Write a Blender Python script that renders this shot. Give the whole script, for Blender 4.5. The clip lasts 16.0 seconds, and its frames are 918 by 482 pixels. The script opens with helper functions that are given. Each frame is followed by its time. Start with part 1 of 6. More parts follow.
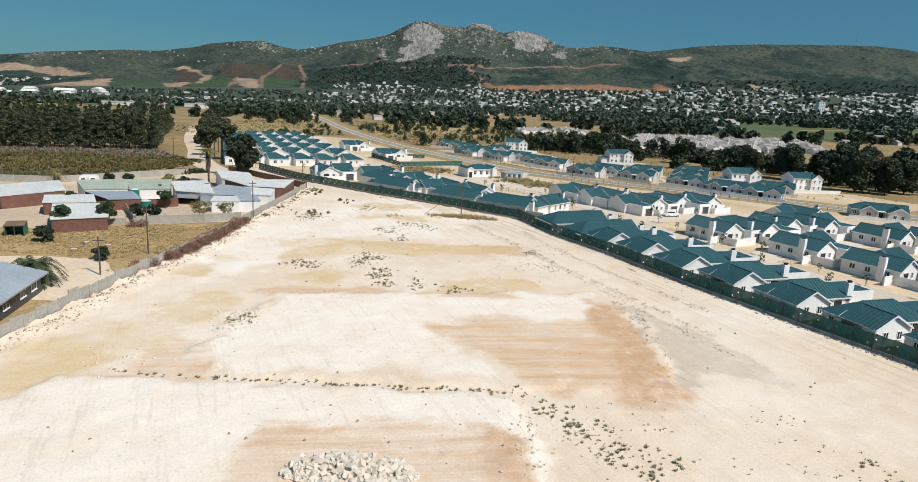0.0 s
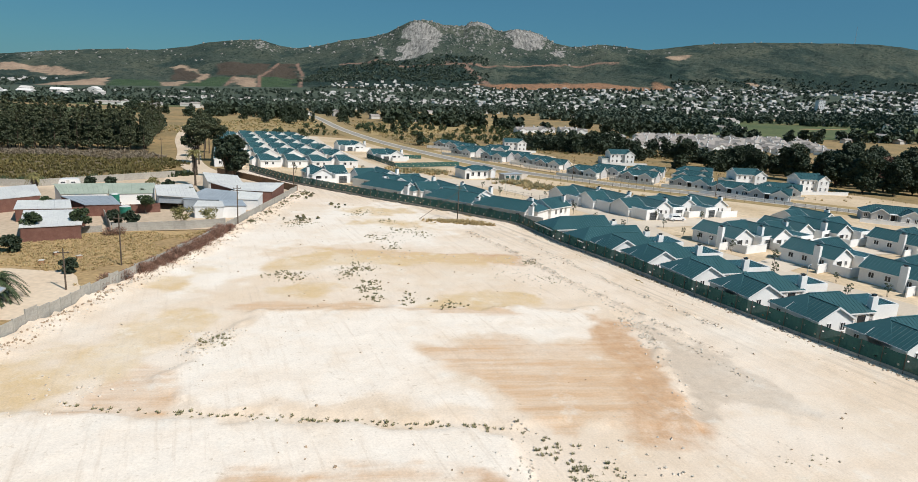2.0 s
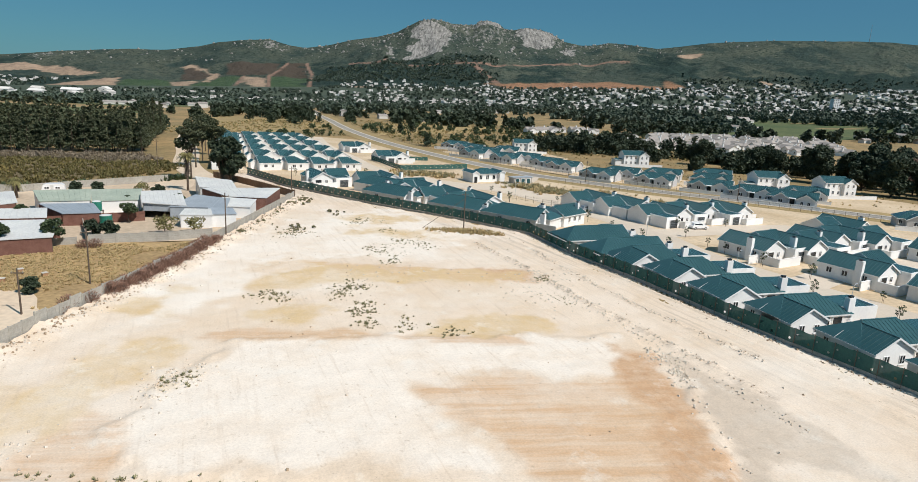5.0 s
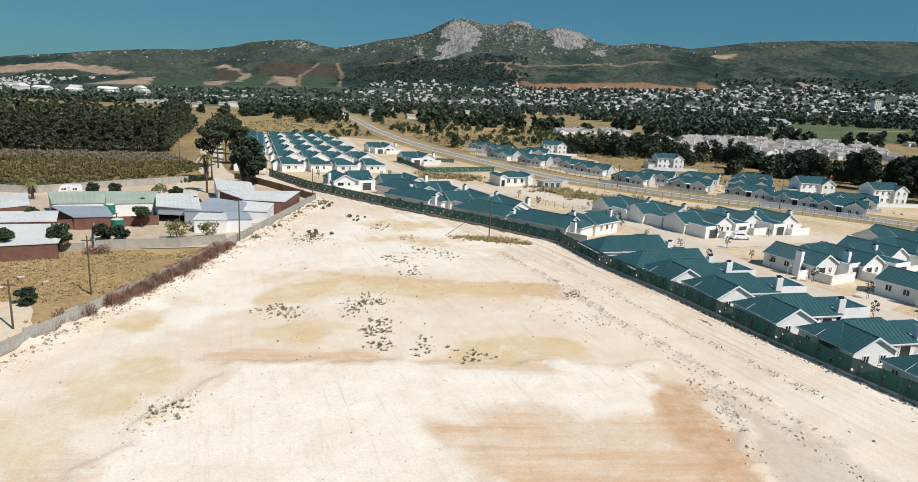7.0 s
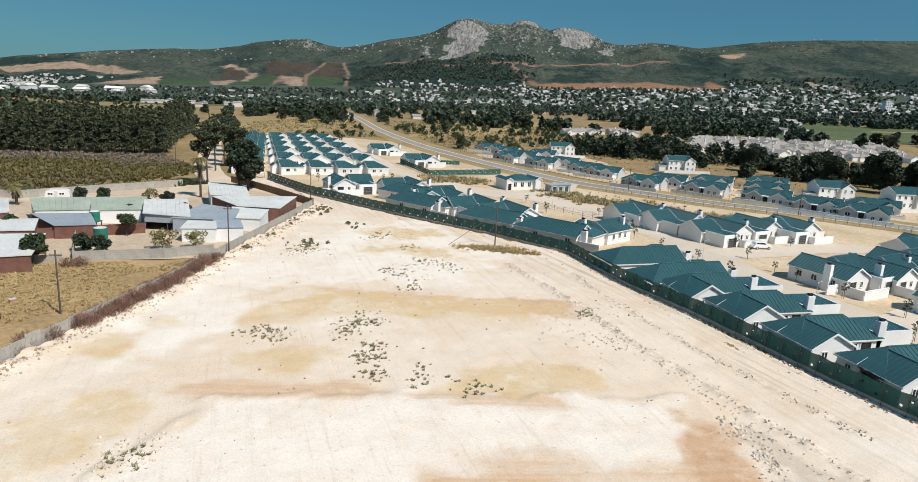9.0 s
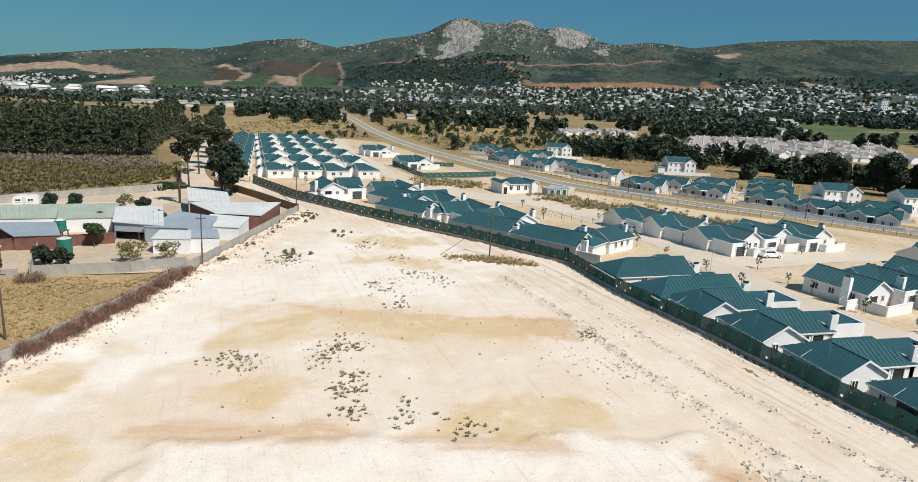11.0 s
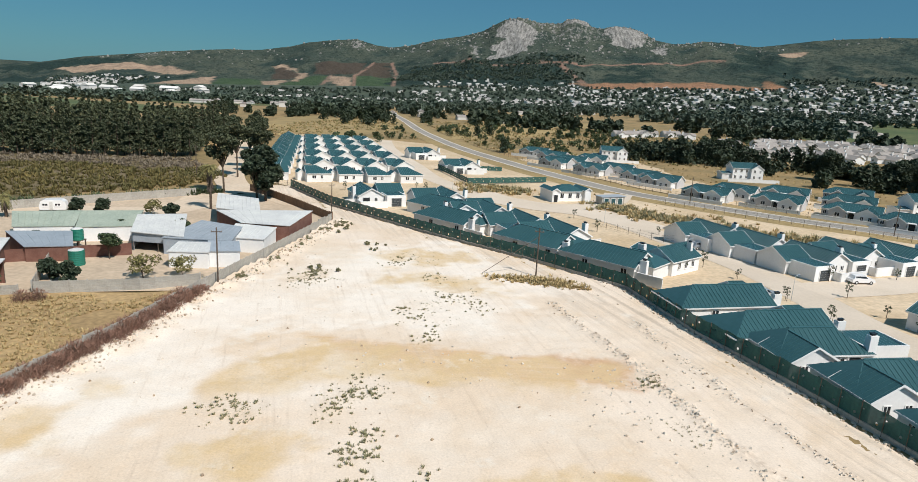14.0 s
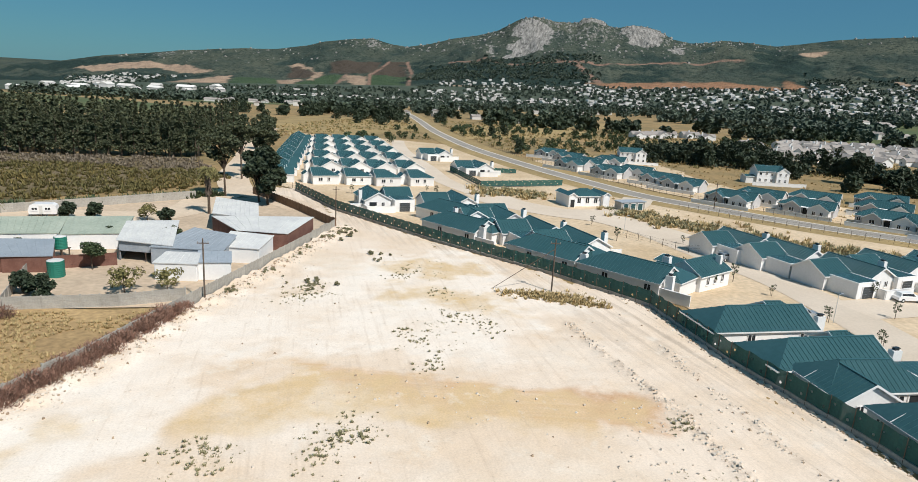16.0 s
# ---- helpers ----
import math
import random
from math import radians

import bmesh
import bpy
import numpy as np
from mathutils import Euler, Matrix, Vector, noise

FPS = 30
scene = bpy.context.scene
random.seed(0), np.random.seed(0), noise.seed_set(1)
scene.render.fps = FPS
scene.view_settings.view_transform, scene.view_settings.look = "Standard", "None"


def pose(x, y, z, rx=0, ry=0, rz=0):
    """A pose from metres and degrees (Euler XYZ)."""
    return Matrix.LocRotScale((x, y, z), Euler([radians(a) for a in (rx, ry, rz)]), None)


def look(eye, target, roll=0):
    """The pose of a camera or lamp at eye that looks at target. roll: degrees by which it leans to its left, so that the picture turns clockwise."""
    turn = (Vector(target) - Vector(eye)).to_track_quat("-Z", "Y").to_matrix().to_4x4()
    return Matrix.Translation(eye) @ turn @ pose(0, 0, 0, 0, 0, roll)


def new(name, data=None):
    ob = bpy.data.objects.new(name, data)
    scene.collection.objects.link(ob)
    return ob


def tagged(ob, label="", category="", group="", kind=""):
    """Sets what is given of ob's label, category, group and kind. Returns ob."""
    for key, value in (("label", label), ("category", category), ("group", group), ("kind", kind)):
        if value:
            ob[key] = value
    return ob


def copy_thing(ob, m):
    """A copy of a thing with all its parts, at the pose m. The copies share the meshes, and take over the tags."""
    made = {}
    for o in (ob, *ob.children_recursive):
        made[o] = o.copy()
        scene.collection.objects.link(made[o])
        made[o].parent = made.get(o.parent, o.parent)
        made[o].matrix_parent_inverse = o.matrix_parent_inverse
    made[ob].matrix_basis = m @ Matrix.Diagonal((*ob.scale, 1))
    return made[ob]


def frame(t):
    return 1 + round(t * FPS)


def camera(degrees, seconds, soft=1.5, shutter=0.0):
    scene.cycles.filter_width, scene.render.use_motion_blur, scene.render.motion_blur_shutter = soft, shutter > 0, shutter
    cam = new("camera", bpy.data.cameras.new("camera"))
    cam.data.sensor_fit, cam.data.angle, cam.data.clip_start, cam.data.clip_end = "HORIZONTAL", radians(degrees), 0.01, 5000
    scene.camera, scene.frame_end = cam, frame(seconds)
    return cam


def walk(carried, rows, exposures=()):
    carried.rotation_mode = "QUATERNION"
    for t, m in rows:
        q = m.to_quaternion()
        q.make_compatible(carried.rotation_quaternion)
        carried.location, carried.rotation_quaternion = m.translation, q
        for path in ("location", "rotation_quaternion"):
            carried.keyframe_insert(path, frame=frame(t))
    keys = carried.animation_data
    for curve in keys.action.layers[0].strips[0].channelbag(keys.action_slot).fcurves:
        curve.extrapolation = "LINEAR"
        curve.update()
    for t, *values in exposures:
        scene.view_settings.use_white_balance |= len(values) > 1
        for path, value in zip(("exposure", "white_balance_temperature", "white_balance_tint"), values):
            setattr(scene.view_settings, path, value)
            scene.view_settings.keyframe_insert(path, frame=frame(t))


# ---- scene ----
cam = camera(70.4, 16.0, soft=0.6)
PATH = [
    (0, (-0.653, -0.260, 30.038), (-1.553, 97.140, 7.338), 3.30),
    (0.5, (-0.467, 1.672, 30.049), (-1.317, 99.072, 7.299), 3.23),
    (1, (-0.333, 3.562, 30.120), (-1.083, 100.912, 7.314), 3.20),
    (1.5, (-0.256, 5.345, 30.150), (-1.006, 102.695, 7.266), 3.20),
    (2, (-0.220, 7.109, 30.154), (-0.920, 104.459, 7.293), 3.23),
    (2.5, (-0.165, 8.713, 30.185), (-0.815, 106.063, 7.285), 3.27),
    (3, (-0.146, 10.432, 30.201), (-0.696, 107.782, 7.262), 3.30),
    (3.5, (-0.074, 12.194, 30.189), (-0.574, 109.544, 7.278), 3.27),
    (4, (0.023, 14.160, 30.176), (-0.427, 111.510, 7.226), 3.20),
    (6.5, (0.512, 23.706, 30.141), (-5.438, 120.806, 6.941), 3.20),
    (7, (0.491, 25.621, 30.193), (-5.859, 122.671, 6.943), 3.27),
    (7.5, (0.493, 27.514, 30.225), (-6.157, 124.514, 6.936), 3.30),
    (8, (0.494, 29.478, 30.300), (-6.456, 126.478, 7.039), 3.30),
    (8.5, (0.452, 31.440, 30.342), (-6.748, 128.440, 7.042), 3.30),
    (9, (0.315, 33.537, 30.338), (-6.985, 130.537, 6.988), 3.30),
    (11.5, (0.187, 43.853, 30.315), (-6.363, 140.903, 6.965), 3.30),
    (12, (0.213, 46.011, 30.289), (-7.637, 142.911, 6.923), 3.30),
    (12.5, (0.257, 48.080, 30.309), (-8.993, 144.830, 6.820), 3.30),
    (13, (0.292, 50.167, 30.363), (-10.508, 146.717, 6.813), 3.30),
    (13.5, (0.340, 52.197, 30.369), (-12.510, 148.497, 6.758), 3.30),
    (14, (0.328, 54.255, 30.389), (-13.922, 150.355, 6.650), 3.30),
    (14.5, (0.264, 56.253, 30.419), (-14.886, 152.203, 6.614), 3.33),
    (15, (0.110, 58.396, 30.405), (-15.590, 154.246, 6.515), 3.37),
    (15.5, (-0.066, 60.537, 30.338), (-16.116, 156.337, 6.432), 3.40),
    (16, (-0.270, 62.905, 30.293), (-16.670, 158.555, 6.343), 3.40),
]
walk(cam, [(t, look(eye, target, roll)) for t, eye, target, roll in PATH], exposures=[(0.0, 0.20), (16.0, 0.24)])

# ---- sky and sun ----
SUN = Vector((0.74, -0.54, 1.12)).normalized()
world = bpy.data.worlds.new("sky")
scene.world = world
world.use_nodes = True
wn, wl = world.node_tree.nodes, world.node_tree.links
wn.clear()
sky = wn.new("ShaderNodeTexSky")
sky.sky_type = "NISHITA"
sky.sun_disc = False
sky.sun_elevation = math.asin(SUN.z)
sky.sun_rotation = math.atan2(SUN.x, SUN.y)
sky.air_density, sky.dust_density, sky.ozone_density = 1.0, 0.1, 3.5
grade = wn.new("ShaderNodeMix")
grade.data_type, grade.blend_type = "RGBA", "MULTIPLY"
grade.inputs["Factor"].default_value = 1.0
grade.inputs["B"].default_value = (0.42, 0.86, 1.02, 1)
back = wn.new("ShaderNodeBackground")
back.inputs["Strength"].default_value = 0.043
wout = wn.new("ShaderNodeOutputWorld")
wl.new(sky.outputs["Color"], grade.inputs["A"])
clear_blue = wn.new("ShaderNodeMix")
clear_blue.data_type = "RGBA"
clear_blue.inputs["Factor"].default_value = 0.5
clear_blue.inputs["B"].default_value = (1.5, 4.5, 7.0, 1)
wl.new(grade.outputs["Result"], clear_blue.inputs["A"])
wl.new(clear_blue.outputs["Result"], back.inputs["Color"])
wl.new(back.outputs["Background"], wout.inputs["Surface"])
lamp = bpy.data.lights.new("sun", "SUN")
lamp.energy, lamp.angle, lamp.color = 4.1, radians(0.5), (1.0, 0.95, 0.89)
sun = new("sun", lamp)
sun.matrix_world = look(SUN * 100, (0, 0, 0))


# ---- the lie of the land ----
def smooth(a, b, v):
    k = np.clip((v - a) / (b - a), 0, 1)
    return k * k * (3 - 2 * k)


def land(x, y):
    """Height of the ground: level near the camera, falling gently ahead, tilted across in the distance, rising to the hills."""
    d = np.maximum(0, y - 125)
    z = -0.016 * np.minimum(d, 400) - 0.0053 * np.clip(d - 400, 0, 900)
    z = z + 0.038 * x * smooth(350, 1500, y)
    return z + (41 + 0.007 * x) * smooth(1500, 2400, y)


def place(x, y, turn=0.0, up=0.0):
    return pose(x, y, float(land(x, y)) + up, 0, 0, turn)


# ---- materials ----
def shader(name, c1, c2, scale=0.3, fine=6.0, rough=0.8, metal=0.0, bump=0.25, depth=0.05, vary=0.25, speck=None, coords="Object"):
    """Two colours mixed by broad noise, darkened and lightened by fine grain, with bump of that grain."""
    m = bpy.data.materials.new(name)
    m.use_nodes = True
    n, l = m.node_tree.nodes, m.node_tree.links
    b = n["Principled BSDF"]
    b.inputs["Roughness"].default_value, b.inputs["Metallic"].default_value = rough, metal
    if coords == "World":
        vec = n.new("ShaderNodeNewGeometry").outputs["Position"]
    else:
        vec = n.new("ShaderNodeTexCoord").outputs["Object"]
    big = n.new("ShaderNodeTexNoise")
    big.inputs["Scale"].default_value, big.inputs["Detail"].default_value, big.inputs["Roughness"].default_value = scale, 6, 0.6
    l.new(vec, big.inputs["Vector"])
    ramp = n.new("ShaderNodeMapRange")
    ramp.inputs["From Min"].default_value, ramp.inputs["From Max"].default_value = 0.36, 0.64
    l.new(big.outputs["Fac"], ramp.inputs["Value"])
    mix = n.new("ShaderNodeMix")
    mix.data_type = "RGBA"
    mix.inputs["A"].default_value, mix.inputs["B"].default_value = (*c1, 1), (*c2, 1)
    l.new(ramp.outputs["Result"], mix.inputs["Factor"])
    grain = n.new("ShaderNodeTexNoise")
    grain.inputs["Scale"].default_value, grain.inputs["Detail"].default_value = fine, 5
    l.new(vec, grain.inputs["Vector"])
    gr = n.new("ShaderNodeMapRange")
    gr.inputs["From Min"].default_value, gr.inputs["From Max"].default_value = 0.25, 0.75
    gr.inputs["To Min"].default_value, gr.inputs["To Max"].default_value = 1 - vary, 1 + vary
    l.new(grain.outputs["Fac"], gr.inputs["Value"])
    mul = n.new("ShaderNodeVectorMath")
    mul.operation = "SCALE"
    l.new(mix.outputs["Result"], mul.inputs[0])
    l.new(gr.outputs["Result"], mul.inputs["Scale"])
    info = n.new("ShaderNodeObjectInfo")
    rnd = n.new("ShaderNodeMapRange")
    rnd.inputs["To Min"].default_value, rnd.inputs["To Max"].default_value = 0.92, 1.08
    l.new(info.outputs["Random"], rnd.inputs["Value"])
    mul2 = n.new("ShaderNodeVectorMath")
    mul2.operation = "SCALE"
    l.new(mul.outputs["Vector"], mul2.inputs[0])
    l.new(rnd.outputs["Result"], mul2.inputs["Scale"])
    last = mul2.outputs["Vector"]
    if speck:
        isl = n.new("ShaderNodeNewGeometry")
        sm = n.new("ShaderNodeMix")
        sm.data_type = "RGBA"
        sm.inputs["B"].default_value = (*speck, 1)
        pick = n.new("ShaderNodeMapRange")
        pick.inputs["From Min"].default_value, pick.inputs["From Max"].default_value = 0.0, 1.0
        l.new(isl.outputs["Random Per Island"], pick.inputs["Value"])
        l.new(pick.outputs["Result"], sm.inputs["Factor"])
        l.new(last, sm.inputs["A"])
        last = sm.outputs["Result"]
    l.new(last, b.inputs["Base Color"])
    if bump:
        bp = n.new("ShaderNodeBump")
        bp.inputs["Strength"].default_value, bp.inputs["Distance"].default_value = bump, depth
        l.new(grain.outputs["Fac"], bp.inputs["Height"])
        l.new(bp.outputs["Normal"], b.inputs["Normal"])
    return m


M = {
    "white": shader("white_plaster", (0.80, 0.80, 0.79), (0.74, 0.74, 0.73), 0.25, 3, 0.85, vary=0.04, bump=0.1, depth=0.01),
    "grey_plaster": shader("grey_plaster", (0.50, 0.50, 0.50), (0.44, 0.44, 0.45), 0.25, 3, 0.85, vary=0.06, bump=0.1, depth=0.01),
    "teal": shader("teal_roof_sheet", (0.030, 0.084, 0.093), (0.038, 0.096, 0.106), 0.15, 2.0, 0.26, 0.0, vary=0.08, bump=0.05, depth=0.01),
    "seam": shader("teal_seam", (0.034, 0.104, 0.116), (0.040, 0.118, 0.13), 0.3, 2.0, 0.28, vary=0.08, bump=0),
    "net": shader("green_shade_net", (0.012, 0.075, 0.066), (0.018, 0.10, 0.085), 0.5, 5, 0.8, vary=0.25, bump=0.4),
    "concrete": shader("grey_concrete", (0.42, 0.40, 0.36), (0.33, 0.31, 0.27), 0.4, 5, 0.9, vary=0.18),
    "dark": shader("dark_opening", (0.018, 0.022, 0.026), (0.03, 0.034, 0.038), 0.5, 3, 0.25, vary=0.2, bump=0),
    "garage": shader("charcoal_garage_door", (0.05, 0.058, 0.064), (0.06, 0.07, 0.075), 0.5, 8, 0.5, vary=0.1, bump=0.1),
    "steel": shader("galvanised_roof", (0.66, 0.66, 0.63), (0.56, 0.56, 0.55), 0.25, 3, 0.45, 0.0, vary=0.12, bump=0.1, depth=0.01),
    "steel_blue": shader("blue_grey_roof", (0.36, 0.40, 0.44), (0.30, 0.34, 0.38), 0.25, 3, 0.45, 0.0, vary=0.12, bump=0.1, depth=0.01),
    "steel_green": shader("faded_green_roof", (0.36, 0.40, 0.33), (0.28, 0.33, 0.27), 0.25, 3, 0.6, 0.0, vary=0.15, bump=0.1, depth=0.01),
    "brick": shader("red_brick", (0.15, 0.068, 0.05), (0.20, 0.10, 0.075), 0.8, 9, 0.9, vary=0.25),
    "wood": shader("weathered_pole", (0.085, 0.06, 0.045), (0.13, 0.10, 0.075), 0.8, 8, 0.9, vary=0.25),
    "rust": shader("brown_sheet_fence", (0.17, 0.10, 0.06), (0.24, 0.15, 0.09), 0.6, 7, 0.85, vary=0.25),
    "bark": shader("bark", (0.07, 0.05, 0.035), (0.12, 0.09, 0.065), 1.5, 9, 0.95, vary=0.3),
    "leaf": shader("green_leaves", (0.055, 0.085, 0.030), (0.085, 0.11, 0.04), 0.3, 2, 0.75, vary=0.35, bump=0, speck=(0.022, 0.042, 0.018)),
    "leaf_dark": shader("dark_leaves", (0.034, 0.056, 0.028), (0.058, 0.080, 0.038), 0.3, 2, 0.75, vary=0.35, bump=0, speck=(0.024, 0.040, 0.022)),
    # dark leaves made lighter and bluer: distance haze painted into the base colour
    "hazed_leaf": shader("hazed_far_leaves", (0.066, 0.100, 0.070), (0.098, 0.128, 0.086), 0.01, 0.3, 0.8, vary=0.3, bump=0, speck=(0.050, 0.074, 0.056)),
    "pine": shader("pine_needles", (0.060, 0.082, 0.040), (0.115, 0.118, 0.052), 0.15, 2, 0.8, vary=0.35, bump=0, speck=(0.046, 0.060, 0.032)),
    "leaf_olive": shader("olive_leaves", (0.22, 0.20, 0.075), (0.32, 0.27, 0.11), 0.6, 3, 0.8, vary=0.3, bump=0, speck=(0.10, 0.10, 0.03)),
    "leaf_red": shader("dry_red_shrub", (0.21, 0.115, 0.085), (0.30, 0.18, 0.13), 0.5, 3, 0.85, vary=0.3, bump=0, speck=(0.14, 0.10, 0.065)),
    "weed": shader("field_weeds", (0.27, 0.26, 0.14), (0.37, 0.32, 0.19), 0.6, 3, 0.85, vary=0.3, bump=0, speck=(0.19, 0.185, 0.10)),
    "straw": shader("dry_grass", (0.54, 0.39, 0.20), (0.42, 0.31, 0.15), 0.3, 3, 0.9, vary=0.3, bump=0, speck=(0.36, 0.29, 0.14)),
    "lot": shader("dry_lot", (0.42, 0.29, 0.14), (0.31, 0.21, 0.10), 0.12, 1.5, 0.95, vary=0.3, coords="World"),
    "stone": shader("pale_rubble", (0.62, 0.54, 0.44), (0.50, 0.41, 0.32), 0.8, 5, 0.9, vary=0.2, speck=(0.64, 0.59, 0.52)),
    "asphalt": shader("grey_asphalt", (0.24, 0.22, 0.195), (0.30, 0.275, 0.24), 0.05, 3, 0.9, vary=0.1, coords="World"),
    "paver": shader("cream_pavers", (0.56, 0.47, 0.37), (0.62, 0.53, 0.43), 0.06, 2.5, 0.9, vary=0.07, coords="World"),
    "yard": shader("estate_sand", (0.62, 0.49, 0.34), (0.50, 0.375, 0.235), 0.06, 1.2, 0.95, vary=0.18, coords="World"),
    "dirt_road": shader("dirt_road", (0.60, 0.47, 0.34), (0.66, 0.54, 0.41), 0.06, 1.2, 0.95, vary=0.12, coords="World"),
    "farm": shader("farmyard_dirt", (0.56, 0.44, 0.32), (0.46, 0.36, 0.26), 0.08, 1.2, 0.95, vary=0.16, coords="World"),
    "scrub": shader("golden_scrub", (0.32, 0.215, 0.095), (0.19, 0.145, 0.065), 0.03, 0.5, 0.95, vary=0.3, coords="World"),
    "heath": shader("heath_field", (0.13, 0.10, 0.042), (0.19, 0.145, 0.085), 0.03, 0.5, 0.95, vary=0.4, coords="World"),
    "verge": shader("yellow_verge", (0.36, 0.26, 0.115), (0.27, 0.20, 0.09), 0.05, 0.8, 0.95, vary=0.25, coords="World"),
    "vine": shader("vineyard_green", (0.055, 0.085, 0.028), (0.10, 0.115, 0.042), 0.012, 0.2, 0.95, vary=0.3, coords="World"),
    "bare": shader("bare_orange_earth", (0.42, 0.24, 0.13), (0.34, 0.20, 0.11), 0.01, 0.1, 0.95, vary=0.2, coords="World"),
    "clod": shader("brown_clods", (0.36, 0.27, 0.185), (0.28, 0.205, 0.14), 0.8, 5, 0.95, vary=0.25, bump=0, speck=(0.38, 0.29, 0.20)),
    "twig": shader("red_brown_twigs", (0.27, 0.135, 0.095), (0.35, 0.215, 0.155), 0.5, 3, 0.9, vary=0.3, bump=0, speck=(0.19, 0.11, 0.08)),
    "heath_gold": shader("golden_heath", (0.21, 0.155, 0.048), (0.135, 0.118, 0.040), 0.06, 1.5, 0.9, vary=0.3, bump=0, speck=(0.09, 0.085, 0.03)),
    "heath_grey": shader("grey_brush", (0.215, 0.175, 0.125), (0.16, 0.125, 0.075), 0.06, 1.5, 0.9, vary=0.3, bump=0, speck=(0.24, 0.20, 0.15)),
    "granite": shader("pale_granite", (0.24, 0.23, 0.215), (0.16, 0.155, 0.145), 0.05, 0.6, 0.9, vary=0.25, bump=0, speck=(0.33, 0.315, 0.29), coords="World"),
    "garden": shader("town_gardens", (0.030, 0.048, 0.032), (0.060, 0.075, 0.045), 0.02, 0.2, 0.95, vary=0.4, coords="World"),
    "orchard": shader("orchard_green", (0.075, 0.105, 0.036), (0.12, 0.13, 0.05), 0.012, 0.2, 0.95, vary=0.3, coords="World"),
    "kerb": shader("pale_kerb", (0.60, 0.56, 0.50), (0.52, 0.48, 0.42), 0.4, 4, 0.9, vary=0.1),
    "tank": shader("green_water_tank", (0.012, 0.16, 0.11), (0.016, 0.18, 0.13), 0.5, 3, 0.5, vary=0.06, bump=0),
    "car_white": shader("white_car_paint", (0.80, 0.80, 0.80), (0.78, 0.78, 0.78), 0.5, 3, 0.25, vary=0.02, bump=0),
    "car_silver": shader("silver_car_paint", (0.42, 0.46, 0.50), (0.40, 0.44, 0.48), 0.5, 3, 0.28, 0.5, vary=0.02, bump=0),
    "rubber": shader("rubber", (0.02, 0.02, 0.02), (0.03, 0.03, 0.03), 1, 5, 0.8, vary=0.1),
    "grey_tile": shader("grey_tile_roof", (0.27, 0.245, 0.225), (0.34, 0.31, 0.285), 0.1, 1.5, 0.8, vary=0.15),
    "red_door": shader("dark_red_panel", (0.16, 0.03, 0.025), (0.18, 0.035, 0.03), 0.5, 3, 0.6, vary=0.1),
    "far_wall": shader("far_town_wall", (0.62, 0.60, 0.57), (0.50, 0.47, 0.43), 0.01, 0.3, 0.9, vary=0.1, bump=0, speck=(0.74, 0.73, 0.70)),
    "far_roof": shader("far_town_roof", (0.30, 0.27, 0.25), (0.40, 0.37, 0.35), 0.01, 0.3, 0.9, vary=0.1, bump=0, speck=(0.56, 0.55, 0.53)),
}


# ---- mesh helpers ----
class Geo:
    """Collects vertices and faces of one mesh."""

    def __init__(self):
        self.v, self.f = [], []

    def face(self, pts):
        k = len(self.v)
        self.v.extend(tuple(p) for p in pts)
        self.f.append(tuple(range(k, k + len(pts))))

    def solid(self, pts, faces):
        k = len(self.v)
        self.v.extend(tuple(p) for p in pts)
        self.f.extend(tuple(k + i for i in q) for q in faces)

    def box(self, x0, x1, y0, y1, z0, z1, m=None):
        pts = [Vector((x, y, z)) for z in (z0, z1) for y in (y0, y1) for x in (x0, x1)]
        if m is not None:
            pts = [m @ p for p in pts]
        self.solid(pts, [(0, 2, 3, 1), (4, 5, 7, 6), (0, 1, 5, 4), (1, 3, 7, 5), (3, 2, 6, 7), (2, 0, 4, 6)])

    def tube(self, a, b, r0, r1, n=7):
        a, b = Vector(a), Vector(b)
        q = (b - a).to_track_quat("Z", "Y")
        ring = [Vector((math.cos(2 * math.pi * i / n), math.sin(2 * math.pi * i / n), 0)) for i in range(n)]
        pts = [a + q @ (p * r0) for p in ring] + [b + q @ (p * r1) for p in ring]
        self.solid(pts, [(i, (i + 1) % n, n + (i + 1) % n, n + i) for i in range(n)] + [tuple(range(n - 1, -1, -1)), tuple(range(n, 2 * n))])

    def mesh(self, name, material, flat=True):
        me = bpy.data.meshes.new(name)
        me.from_pydata(self.v, [], self.f)
        me.materials.append(material)
        if not flat:
            me.shade_smooth()
        return me


def part(name, geo, material, parent, label="", kind=""):
    ob = new(name, geo.mesh(name, material))
    ob.parent = parent
    return tagged(ob, label, "", "", kind)


def thing(name, label, category, m=None, group="", kind=""):
    ob = new(name)
    if m is not None:
        ob.matrix_basis = m
    return tagged(ob, label, category, group, kind)


